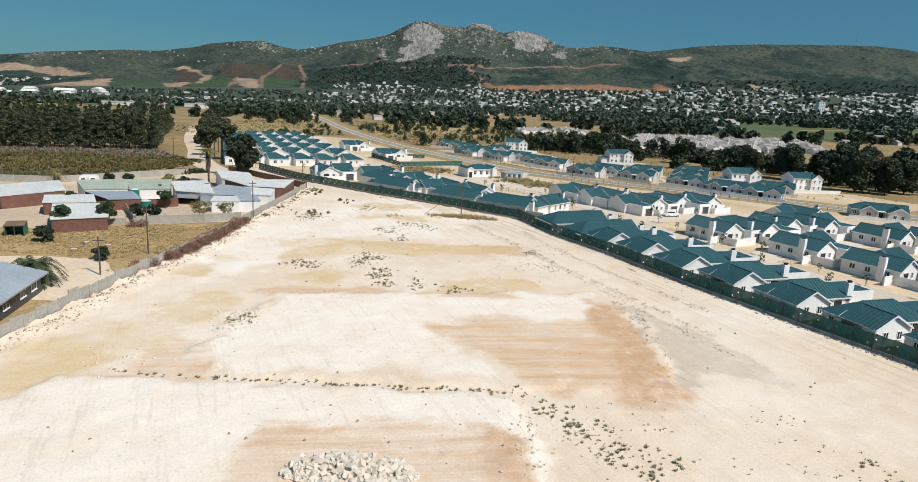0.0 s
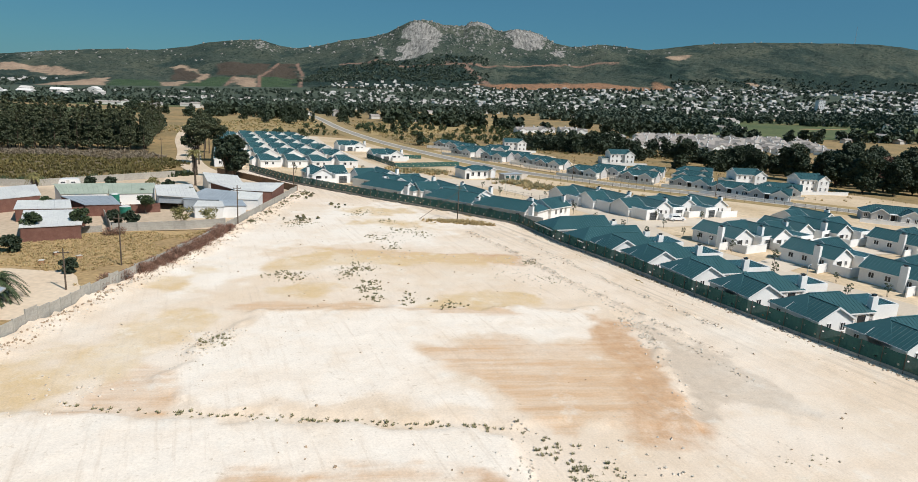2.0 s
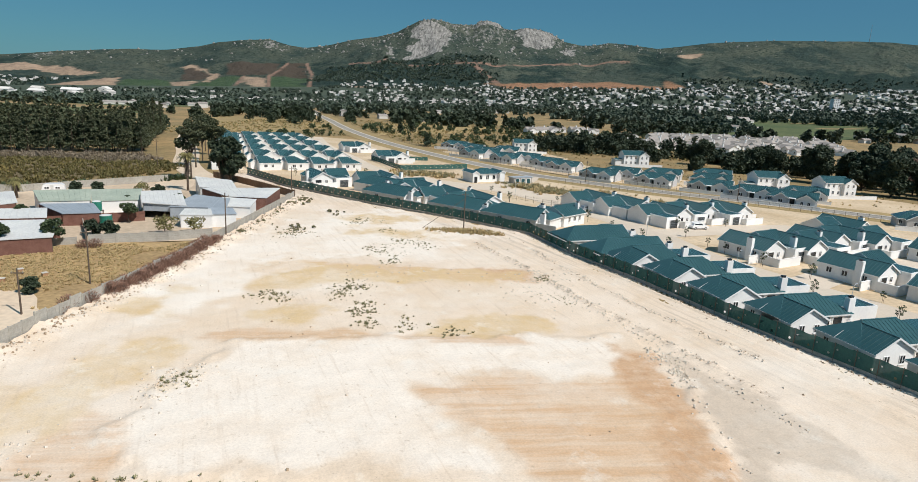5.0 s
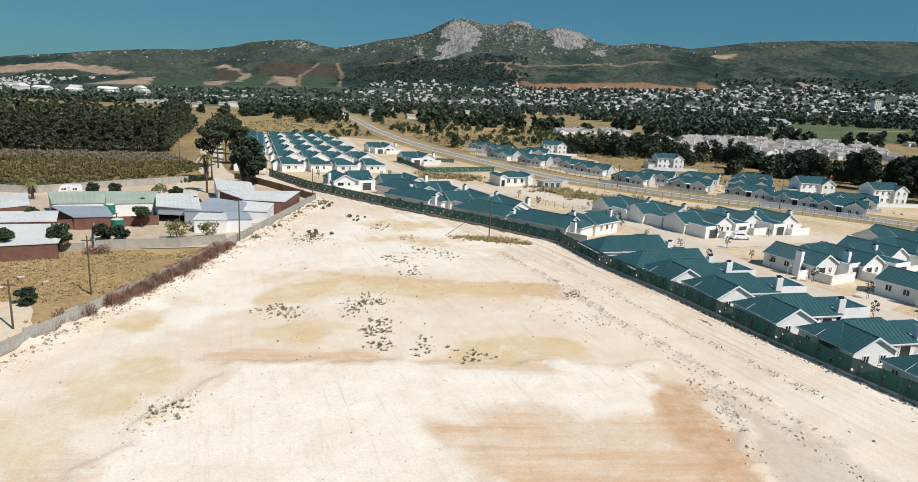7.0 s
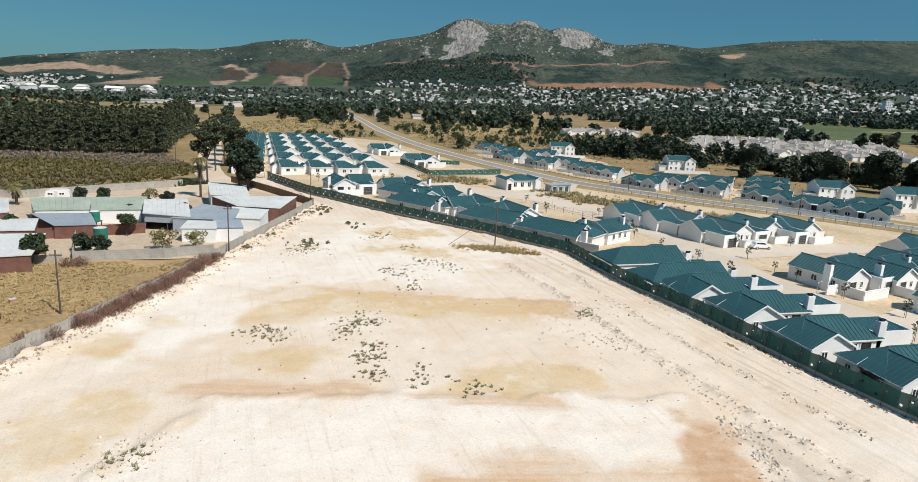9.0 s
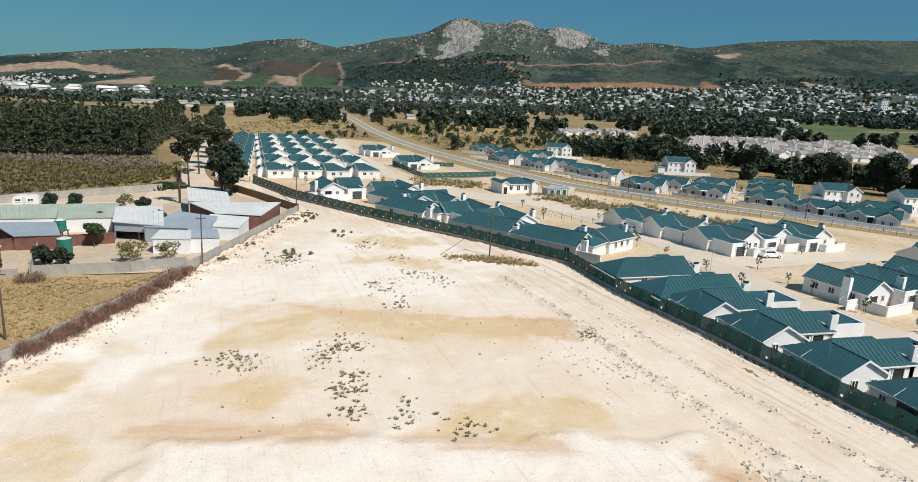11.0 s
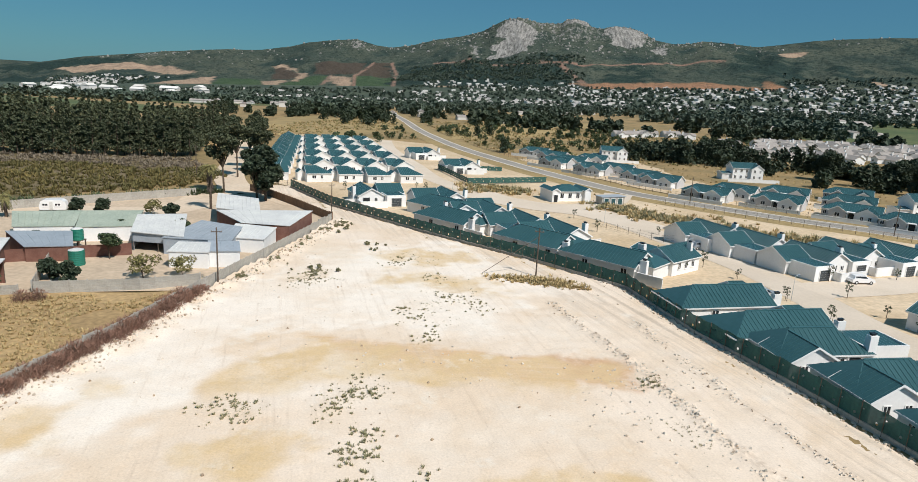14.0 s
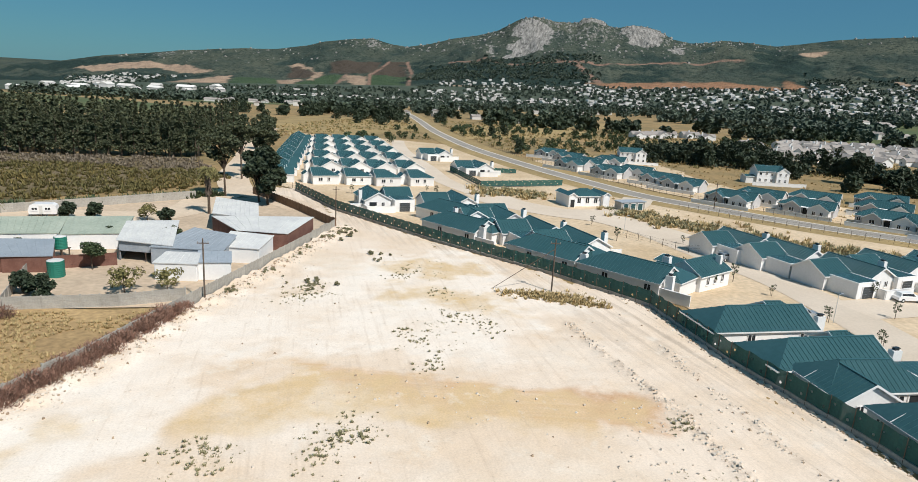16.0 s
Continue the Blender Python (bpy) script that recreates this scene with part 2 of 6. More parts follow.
def sheet(name, pts, material, up, label, category, step=25.0, kind="structure"):
    """A flat patch of ground along a closed outline, laid on the land, cut so that it follows it."""
    bm = bmesh.new()
    bm.faces.new([bm.verts.new((x, y, 0)) for x, y in pts])
    xs, ys = [p[0] for p in pts], [p[1] for p in pts]
    for axis, lo, hi in ((0, min(xs), max(xs)), (1, min(ys), max(ys))):
        c = lo + step
        while c < hi:
            no = (1, 0, 0) if axis == 0 else (0, 1, 0)
            co = (c, 0, 0) if axis == 0 else (0, c, 0)
            bmesh.ops.bisect_plane(bm, geom=bm.verts[:] + bm.edges[:] + bm.faces[:], plane_co=co, plane_no=no)
            c += step
    bmesh.ops.triangulate(bm, faces=bm.faces[:])
    for v in bm.verts:
        v.co.z = float(land(v.co.x, v.co.y)) + up
    bmesh.ops.recalc_face_normals(bm, faces=bm.faces[:])
    if sum(f.normal.z for f in bm.faces) < 0:
        bmesh.ops.reverse_faces(bm, faces=bm.faces[:])
    me = bpy.data.meshes.new(name)
    bm.to_mesh(me)
    bm.free()
    me.materials.append(material)
    return tagged(new(name, me), label, category, "", kind)


def ragged(pts, amount, step=3.0, seed=0):
    """A closed outline with its sides cut into short pieces and shaken."""
    rng, out = random.Random(seed), []
    for (ax, ay), (bx, by) in zip(pts, pts[1:] + pts[:1]):
        n = max(1, int(math.hypot(bx - ax, by - ay) / step))
        for i in range(n):
            k = i / n
            out.append((ax + (bx - ax) * k + rng.uniform(-amount, amount), ay + (by - ay) * k + rng.uniform(-amount, amount)))
    return out


def spline(pts, n=8):
    """A smooth line through points."""
    out = []
    for i in range(len(pts) - 1):
        p = [Vector(pts[max(0, min(len(pts) - 1, i + k))]) for k in (-1, 0, 1, 2)]
        for s in range(n):
            t = s / n
            out.append(0.5 * (2 * p[1] + (p[2] - p[0]) * t + (2 * p[0] - 5 * p[1] + 4 * p[2] - p[3]) * t * t + (3 * p[1] - p[0] - 3 * p[2] + p[3]) * t ** 3))
    return out + [Vector(pts[-1])]


def run(pts, gap):
    """Evenly spaced places along a line of points, with the bearing of each bay."""
    out = []
    for (ax, ay), (bx, by) in zip(pts, pts[1:]):
        length = math.hypot(bx - ax, by - ay)
        n = max(1, round(length / gap))
        for k in range(n):
            out.append((ax + (bx - ax) * k / n, ay + (by - ay) * k / n, math.atan2(by - ay, bx - ax), length / n))
    return out


def ribbon(name, line, width, material, up, label, category):
    """A road: a strip along a smooth line on the land."""
    pts, g = spline([(*p, 0) for p in line], 10), Geo()
    sides = []
    for i, p in enumerate(pts):
        d = (pts[min(i + 1, len(pts) - 1)] - pts[max(i - 1, 0)]).normalized()
        no = Vector((-d.y, d.x, 0)) * width / 2
        sides.append([(q.x, q.y, float(land(q.x, q.y)) + up) for q in (p - no, p + no)])
    for (a, b), (c, d) in zip(sides, sides[1:]):
        g.face([a, c, d, b])
    return tagged(new(name, g.mesh(name, material)), label, category, "", "structure")


# ---- ground, to the horizon ----
def grid(name, xs, ys, height, material, kind="structure"):
    X, Y = np.meshgrid(xs, ys)
    Z = height(X, Y)
    v = np.stack([X, Y, Z], -1).reshape(-1, 3)
    n = len(xs)
    i = (np.arange(len(ys) - 1)[:, None] * n + np.arange(n - 1)[None, :]).ravel()
    f = np.stack([i, i + 1, i + 1 + n, i + n], -1)
    me = bpy.data.meshes.new(name)
    me.from_pydata(v.tolist(), [], f.tolist())
    me.materials.append(material)
    return me, X.ravel(), Y.ravel()


gx = np.concatenate([np.arange(-4600, -400, 200), np.arange(-400, 400, 25), np.arange(400, 4601, 200)])
gy = np.concatenate([np.arange(-600, 0, 100), np.arange(0, 900, 25), np.arange(900, 2600, 100), np.arange(2600, 4701, 300)])
me, _, _ = grid("ground", gx, gy, lambda x, y: land(x, y) - 0.12, M["scrub"])
tagged(new("ground", me), "dry golden scrubland reaching to the hills", "ground", "", "structure")


# ---- the cleared sand field ----
def fence_x(y):
    """East edge of the field along the net fence."""
    return np.interp(y, [-60, 40, 76, 105, 123, 140, 158, 170, 185.5, 207, 229], [115, 74, 55, 37.7, 28.8, 19.4, 12.2, -3.0, -27.0, -55.5, -75.5])


def wall_x(y):
    """West edge of the field along the slab wall."""
    return np.interp(y, [-60, 60, 90, 118, 190, 212, 232], [-53, -51.5, -49.5, -46.8, -47.5, -72, -86])


def inside(poly, x, y, soft, seed=0.0):
    """1 inside a closed outline, falling to 0 over a soft, uneven edge."""
    n, n2 = wobble if int(seed) % 2 else (-wobble[0], wobble[1])
    d = np.full(x.shape, 1e9)
    odd = np.zeros(x.shape, bool)
    for (ax, ay), (bx, by) in zip(poly, poly[1:] + poly[:1]):
        ex, ey = bx - ax, by - ay
        k = np.clip(((x - ax) * ex + (y - ay) * ey) / (ex * ex + ey * ey), 0, 1)
        d = np.minimum(d, np.hypot(x - ax - k * ex, y - ay - k * ey))
        cross = (ay > y) != (by > y)
        odd ^= cross & (x < ax + (y - ay) * ex / (ey if ey else 1e-9))
    s = np.where(odd, d, -d) + n * soft * 1.5 + n2 * 0.5
    return smooth(-soft * 0.6, soft * 0.6, s)


step = 0.55
fx, fy = np.arange(-88, 100, step), np.arange(4, 232, step)
X, Y = np.meshgrid(fx, fy)
keep = (X > wall_x(Y) - 0.5) & (X < fence_x(Y) + 0.5)
xs, ys = X[keep], Y[keep]
wobble = (np.array([noise.fractal(Vector((a * 0.16, b * 0.16, 3)), 0.8, 2.2, 4) for a, b in zip(xs, ys)]),
          np.array([noise.fractal(Vector((a * 0.7, b * 0.7, 8)), 0.7, 2.2, 3) for a, b in zip(xs, ys)]))
number = np.full(X.shape, -1)
number[keep] = np.arange(keep.sum())
PAD = [(-30, 67), (-27, 89), (-10, 92), (21, 98), (25, 88), (23, 64), (7, 62.5), (-9, 61.6), (-24, 61.6)]
FRONT = [(-40, 59), (-24, 59.5), (5, 60), (6.5, 52), (5.5, 40), (6, 10), (-44, 10), (-44, 45)]
SOIL = {
    "tan": [([(-4, 79), (5, 83), (14.5, 84), (20, 92), (24, 81), (23, 63.5), (8, 62.5), (3, 68)], 1.6),
            ([(-19, 46), (-18, 50.5), (-9, 53), (4, 54.3), (6, 51), (5.2, 40), (-17, 41)], 2.0),
            ([(-32, 88), (-27, 92), (6, 95), (9, 92), (-8, 91), (-24, 89)], 1.2),
            ([(-35.5, 58.4), (-34.4, 63.6), (-33.2, 69.8), (-30.2, 71.9), (-27.1, 64.6), (-26.4, 60.1), (-31.1, 59.5)], 1.4),
            ([(-28, 123.8), (-15, 124.2), (-6.2, 125), (7.9, 126), (8.6, 119.5), (2.6, 118.5), (-8.2, 118), (-20, 118.5)], 1.2)],
    "ochre": [([(-32.2, 106.6), (-31.7, 113.7), (-27.9, 123.4), (-15, 123.6), (-6.2, 124.5), (7.9, 125.2), (8.2, 120.7), (2.6, 117.7), (-8.2, 116), (-17.9, 114.7), (-24.8, 110)], 2.0),
              ([(-27.7, 98.3), (-25.2, 101.6), (-19.8, 102.4), (-18.4, 98.9), (-21.3, 95.4), (-25.9, 96.1)], 1.8),
              ([(-43.5, 102.3), (-42.1, 105.8), (-39.9, 104.5), (-40, 98.9), (-40, 95.1), (-41.7, 94.6), (-44.6, 97.7)], 2.5),
              ([(-41.2, 54), (-38.1, 60), (-34, 72), (-30.5, 84), (-38, 86), (-43.5, 72), (-47, 60), (-47, 54)], 3.2),
              ([(-6, 93), (-5, 97), (1, 103), (12, 103.5), (13, 100), (6, 95)], 1.5),
              ([(-26, 148), (-24, 156), (-10, 154), (-6, 147)], 3.0), ([(-32, 164), (-26, 172), (-12, 168), (-18, 160)], 3.0)],
    "rust": [([(18.5, 92.8), (22.3, 91.5), (23.4, 80), (23.8, 71.3), (24.8, 62), (21, 60.8), (16.8, 60.8), (15.7, 63.7), (18.6, 70.8), (19.2, 78), (15.5, 83.5)], 1.5), ([(2.5, 54), (6.3, 52), (5.6, 41), (2.8, 41)], 1.0), ([(1, 127), (9.5, 127), (10.5, 120), (4, 120)], 1.6)],
    "grey": [([(24.2, 93.5), (27.3, 88), (31.3, 83.3), (34.8, 75.6), (36.8, 67.9), (33.6, 67), (29.7, 69.5), (27.3, 69.2), (25.5, 64.9), (23.2, 65.3), (24.2, 70), (23.6, 80)], 0.9)],
    "pale": [(FRONT, 2.0), ([(-30, 67), (-26, 88), (20, 97), (16, 87), (-5, 80), (2, 66), (-24, 62)], 1.8),
             ([(-40, 125), (-34, 172), (-22, 178), (4, 160), (-8, 130)], 5.0), ([(-40, 92), (-44, 112), (-42, 150), (-36, 128), (-33, 108), (-34, 96)], 3.0)],
}
soils = {k: np.clip(sum(inside(p, xs, ys, s, 3.0 * i) for i, (p, s) in enumerate(v)), 0, 1) for k, v in SOIL.items()}
pad, front = inside(PAD, xs, ys, 0.9, 1.0), inside(FRONT, xs, ys, 0.8, 2.0)
rough = np.array([noise.fractal(Vector((a * 0.35, b * 0.35, 0)), 0.7, 2.1, 5) for a, b in zip(xs, ys)])
ruts = np.array([noise.noise(Vector(((a * 0.88 + b * 0.475) * 1.1, (-a * 0.475 + b * 0.88) * 0.05, 3))) for a, b in zip(xs, ys)])
lane = smooth(20, 4, fence_x(ys) - xs)
RUTS = ([(1, 146), (4.4, 138), (8.8, 130.5), (11.9, 124.4), (15.3, 116), (18.2, 110), (21.2, 104.6), (24.5, 98), (29, 90), (33, 82)],
        [(12.6, 141), (15.6, 131.9), (18.8, 125), (21, 118.6), (24.5, 112), (30, 102), (36, 92)])


def off_line(line, x, y):
    """Distance from a line of points."""
    d = np.full(x.shape, 1e9)
    for (ax, ay), (bx, by) in zip(line, line[1:]):
        ex, ey = bx - ax, by - ay
        k = np.clip(((x - ax) * ex + (y - ay) * ey) / (ex * ex + ey * ey), 0, 1)
        d = np.minimum(d, np.hypot(x - ax - k * ex, y - ay - k * ey))
    return d


berm = np.exp(-(off_line(RUTS[0], xs, ys) / 0.7) ** 2) + 0.6 * np.exp(-(off_line(RUTS[1], xs, ys) / 0.6) ** 2)
bank = 0.9 * smooth(4.5, 0.5, xs - wall_x(ys)) * (ys < 190)
zs = land(xs, ys) + 0.08 * rough + 0.26 * pad + 0.30 * front * (1 - pad) + 0.22 * ruts * lane + bank * (0.5 + 0.5 * rough) + 0.22 * 4 * pad * (1 - pad) * (rough > 0.1) + 0.30 * berm * np.clip(0.55 + rough + wobble[1], 0, 1.6)
i = np.argwhere((number[:-1, :-1] >= 0) & (number[1:, :-1] >= 0) & (number[:-1, 1:] >= 0) & (number[1:, 1:] >= 0))
faces = [(number[a, b], number[a, b + 1], number[a + 1, b + 1], number[a + 1, b]) for a, b in i]
me = bpy.data.meshes.new("sand_field")
me.from_pydata(np.stack([xs, ys, zs], -1).tolist(), [], [tuple(int(k) for k in f) for f in faces])
me.shade_smooth()
for k, val in soils.items():
    at = me.attributes.new("soil_" + k, "FLOAT", "POINT")
    at.data.foreach_set("value", val.astype(np.float32))
at = me.attributes.new("berm", "FLOAT", "POINT")
at.data.foreach_set("value", np.clip(berm, 0, 1).astype(np.float32))
at = me.attributes.new("lane", "FLOAT", "POINT")
at.data.foreach_set("value", lane.astype(np.float32))


def field_height(x, y):
    """Height of the field's surface near a place."""
    a, b = int(round((y - fy[0]) / step)), int(round((x - fx[0]) / step))
    if 0 <= a < number.shape[0] and 0 <= b < number.shape[1] and number[a, b] >= 0:
        return float(zs[number[a, b]])
    return float(land(x, y))


def sand_material():
    m = bpy.data.materials.new("graded_sand")
    m.use_nodes = True
    n, l = m.node_tree.nodes, m.node_tree.links
    b = n["Principled BSDF"]
    b.inputs["Roughness"].default_value = 0.95
    pos = n.new("ShaderNodeNewGeometry").outputs["Position"]

    def noisy(scale, detail, lo, hi, a, z, squash=None):
        vec = pos
        if squash:
            mp = n.new("ShaderNodeMapping")
            mp.inputs["Rotation"].default_value = (0, 0, radians(squash[0]))
            mp.inputs["Scale"].default_value = (1, squash[1], 1)
            mp.vector_type = "TEXTURE"
            mp.inputs["Scale"].default_value = (1, 1 / squash[1], 1)
            l.new(pos, mp.inputs["Vector"])
            vec = mp.outputs["Vector"]
        t = n.new("ShaderNodeTexNoise")
        t.inputs["Scale"].default_value, t.inputs["Detail"].default_value, t.inputs["Roughness"].default_value = scale, detail, 0.65
        l.new(vec, t.inputs["Vector"])
        r = n.new("ShaderNodeMapRange")
        for key, v in (("From Min", lo), ("From Max", hi), ("To Min", a), ("To Max", z)):
            r.inputs[key].default_value = v
        l.new(t.outputs["Fac"], r.inputs["Value"])
        return r.outputs["Result"], t.outputs["Fac"]

    def mixed(a, colour, fac):
        x = n.new("ShaderNodeMix")
        x.data_type = "RGBA"
        x.inputs["B"].default_value = (*colour, 1)
        if isinstance(a, tuple):
            x.inputs["A"].default_value = (*a, 1)
        else:
            l.new(a, x.inputs["A"])
        l.new(fac, x.inputs["Factor"])
        return x.outputs["Result"]

    def times(a, c):
        x = n.new("ShaderNodeMath")
        x.operation = "MULTIPLY"
        l.new(a, x.inputs[0])
        if isinstance(c, float):
            x.inputs[1].default_value = c
        else:
            l.new(c, x.inputs[1])
        return x.outputs["Value"]

    def attr(name):
        x = n.new("ShaderNodeAttribute")
        x.attribute_name = name
        return x.outputs["Fac"]

    col = mixed((0.69, 0.555, 0.42), (0.75, 0.635, 0.52), noisy(0.05, 5, 0.4, 0.6, 0, 1)[0])
    col = mixed(col, (0.63, 0.47, 0.31), noisy(0.11, 6, 0.55, 0.72, 0, 0.75)[0])
    col = mixed(col, (0.80, 0.715, 0.62), times(attr("soil_pale"), noisy(0.12, 5, 0.3, 0.55, 0.35, 1)[0]))
    streak = noisy(0.9, 4, 0.35, 0.65, 0.35, 1.0, (100, 0.06))[0]
    col = mixed(col, (0.59, 0.39, 0.235), times(attr("soil_tan"), streak))
    col = mixed(col, (0.52, 0.315, 0.175), times(attr("soil_rust"), noisy(0.8, 6, 0.35, 0.65, 0.35, 0.95)[0]))
    col = mixed(col, (0.62, 0.455, 0.255), times(attr("soil_ochre"), noisy(0.3, 5, 0.3, 0.6, 0.4, 0.95)[0]))
    col = mixed(col, (0.55, 0.455, 0.36), times(attr("soil_grey"), noisy(0.8, 6, 0.3, 0.6, 0.6, 1)[0]))
    col = mixed(col, (0.50, 0.41, 0.32), times(attr("lane"), noisy(0.9, 5, 0.48, 0.66, 0, 0.85, (28.4, 0.03))[0]))
    col = mixed(col, (0.44, 0.35, 0.27), times(attr("berm"), noisy(1.3, 6, 0.44, 0.60, 0, 0.75)[0]))
    col = mixed(col, (0.48, 0.37, 0.27), noisy(1.6, 6, 0.54, 0.72, 0, 0.35, (24, 0.05))[0])
    col = mixed(col, (0.80, 0.76, 0.69), noisy(0.035, 6, 0.50, 0.66, 0, 0.4)[0])
    col = mixed(col, (0.80, 0.75, 0.67), noisy(0.22, 7, 0.58, 0.70, 0, 0.5)[0])
    col = mixed(col, (0.42, 0.33, 0.24), noisy(1.6, 7, 0.60, 0.76, 0, 0.7)[0])
    col = mixed(col, (0.36, 0.28, 0.20), noisy(6.0, 3, 0.70, 0.76, 0, 0.7)[0])
    grain, raw = noisy(5.0, 6, 0.25, 0.75, 0.86, 1.12)
    mul = n.new("ShaderNodeVectorMath")
    mul.operation = "SCALE"
    l.new(col, mul.inputs[0])
    l.new(grain, mul.inputs["Scale"])
    l.new(mul.outputs["Vector"], b.inputs["Base Color"])
    bp = n.new("ShaderNodeBump")
    bp.inputs["Strength"].default_value, bp.inputs["Distance"].default_value = 0.6, 0.12
    l.new(noisy(0.7, 10, 0, 1, 0, 1)[0], bp.inputs["Height"])
    l.new(bp.outputs["Normal"], b.inputs["Normal"])
    return m


me.materials.append(sand_material())
tagged(new("sand_field", me), "graded pale sand building plot with tan and ochre patches", "ground", "", "structure")

# ---- other ground ----
sheet("estate_ground", [(18, 160), (24, 140), (60, 76), (95, 10), (260, 10), (180, 180), (84, 236), (64, 244), (45, 257), (22, 275), (3, 300), (-22, 340), (-60, 415), (-120, 430), (-160, 420), (-92, 240), (-74, 230), (-54, 208), (-26, 187), (-2, 172)], M["yard"], 0.02, "sandy bare yards of the new estate", "ground")
sheet("grass_lot", ragged([(-52, 40), (-51, 80), (-49, 100), (-47.5, 134), (-67, 127), (-82, 118), (-150, 110), (-150, 40)], 0.6, 4), M["lot"], 0.03, "dry yellow grass lot beside the wall", "ground")
sheet("farm_yard", [(-48, 135), (-67, 127), (-82, 118), (-150, 110), (-190, 150), (-120, 180), (-90, 205), (-78, 214), (-60, 202), (-47, 190)], M["farm"], 0.03, "bare sandy farmyard round the sheds", "ground")
sheet("lot_track", ragged([(-53, 80), (-51.5, 92), (-60, 101), (-80, 98), (-120, 90), (-120, 78)], 0.5, 4, 3), M["dirt_road"], 0.06, "pale dirt drive across the grass lot", "ground")
sheet("heath", ragged([(-118, 182), (-200, 150), (-420, 120), (-420, 255), (-250, 245), (-186, 250), (-135, 275), (-108, 240)], 1.2, 6, 5), M["heath"], 0.03, "olive and brown heath field before the pines", "ground")
ribbon("dirt_road", [(-62, 205), (-75, 215), (-88, 222), (-104, 248), (-120, 285), (-150, 350), (-190, 450)], 9.0, M["dirt_road"], 0.06, "pale dirt road running past the pines", "road")
ribbon("farm_access", [(-88, 224), (-87, 205), (-84, 192), (-90, 180), (-120, 172)], 10.0, M["dirt_road"], 0.07, "pale dirt turn into the farmyard", "road")
ROAD = [(190, 175), (140, 205), (112, 222), (85, 237), (65, 246), (45, 259), (22, 277), (4, 302), (-20, 341), (-59, 417), (-107, 541), (-149, 665), (-230, 900)]
ribbon("road_verge", ROAD, 24.0, M["verge"], 0.05, "yellow grass verge beside the through road", "verge")
ribbon("main_road", ROAD, 7.0, M["asphalt"], 0.09, "grey asphalt through road", "road")
for off in (-4.4, 4.4):
    ribbon("road_shoulder", [(x + off * 0.55, y + off * 0.8) for x, y in ROAD], 1.1, M["kerb"], 0.10, "pale gravel shoulder of the road", "road")
ribbon("street", [(120, 38), (90, 80), (70, 106), (54, 131), (46, 148), (42, 165), (37, 181), (27, 199), (19, 214), (8, 228), (-8, 236)], 8.5, M["paver"], 0.06, "cream paved estate street", "road")
ribbon("side_street", [(44, 168), (56, 174), (68, 181), (84, 186)], 8.5, M["paver"], 0.07, "cream paved side street", "road")
ribbon("side_street", [(58, 128), (68, 137), (80, 147), (95, 152)], 7.0, M["paver"], 0.07, "cream paved side street", "road")
ribbon("gate_street", [(24, 212), (10, 228), (-4, 232), (-18, 240), (-26, 252)], 13.0, M["paver"], 0.08, "cream paved forecourt by the gatehouse", "road")
ribbon("gate_drive", [(-4, 232), (8, 238), (16, 252), (20, 270)], 9.0, M["paver"], 0.09, "cream paved entrance drive", "road")
ribbon("estate_road", [(-25, 248), (-42, 272), (-56, 305), (-82, 365), (-100, 420)], 7.0, M["paver"], 0.06, "sandy road along the cottage block", "road")
ribbon("far_road", [(80, 280), (60, 300), (40, 318), (30, 335), (20, 360)], 6.0, M["paver"], 0.05, "pale drive among the far houses", "road")
sheet("far_sand", ragged([(60, 300), (150, 262), (175, 230), (140, 215), (110, 235), (60, 262), (20, 300), (-20, 360), (0, 420), (40, 400)], 2, 8, 4), M["yard"], 0.03, "sandy yards beyond the through road", "ground")
for k, (pts, mk, lab) in enumerate([
        ([(-95, 560), (-70, 470), (-10, 560), (40, 800), (-60, 800)], "verge", "golden meadow beyond the road"),
        ([(180, 760), (300, 700), (760, 900), (900, 1150), (420, 1120)], "vine", "green vineyard block on the plain"),
        ([(-190, 430), (-130, 430), (-110, 560), (-150, 640), (-260, 640)], "verge", "brown mown field beyond the estate"),
        ([(-900, 900), (-420, 800), (-380, 1050), (-900, 1150)], "vine", "green vineyard block on the plain"),
        ([(-700, 620), (-330, 520), (-300, 640), (-700, 760)], "orchard", "green field behind the pines")]):
    sheet("meadow", ragged(pts, 6, 20, k), M[mk], 0.06, lab, "field", 60)


# ---- hills ----
SKY_U = [-3600, -3160, -2950, -2640, -2350, -2200, -1980, -1800, -1610, -1440, -1340, -1190, -1080, -980, -900, -790, -660, -540, -437, -379, -329, -248, -165, -55, -42, 7, 66, 90, 134, 203, 281, 348, 392, 478, 560, 612, 708, 856, 960, 1098, 1273, 1433, 1832, 1982, 2104, 2183, 2700, 3400]
SKY_V = [-70, -17, 2, 51, 79, 97, 116, 129, 134, 160, 185, 204, 212, 187, 180, 196, 230, 251, 278, 312, 339, 350, 332, 330, 344, 357, 344, 322, 314, 331, 323, 298, 275, 260, 267, 279, 276, 264, 279, 303, 320, 332, 348, 351, 346, 336, 290, 250]
fine_u = np.arange(-3800, 3800, 10.0)
crest = np.interp(fine_u, SKY_U, SKY_V)
kernel = np.exp(-(np.arange(-60, 61) / 24.0) ** 2)
broad = np.convolve(np.pad(crest, 60, mode="edge"), kernel / kernel.sum(), mode="valid")


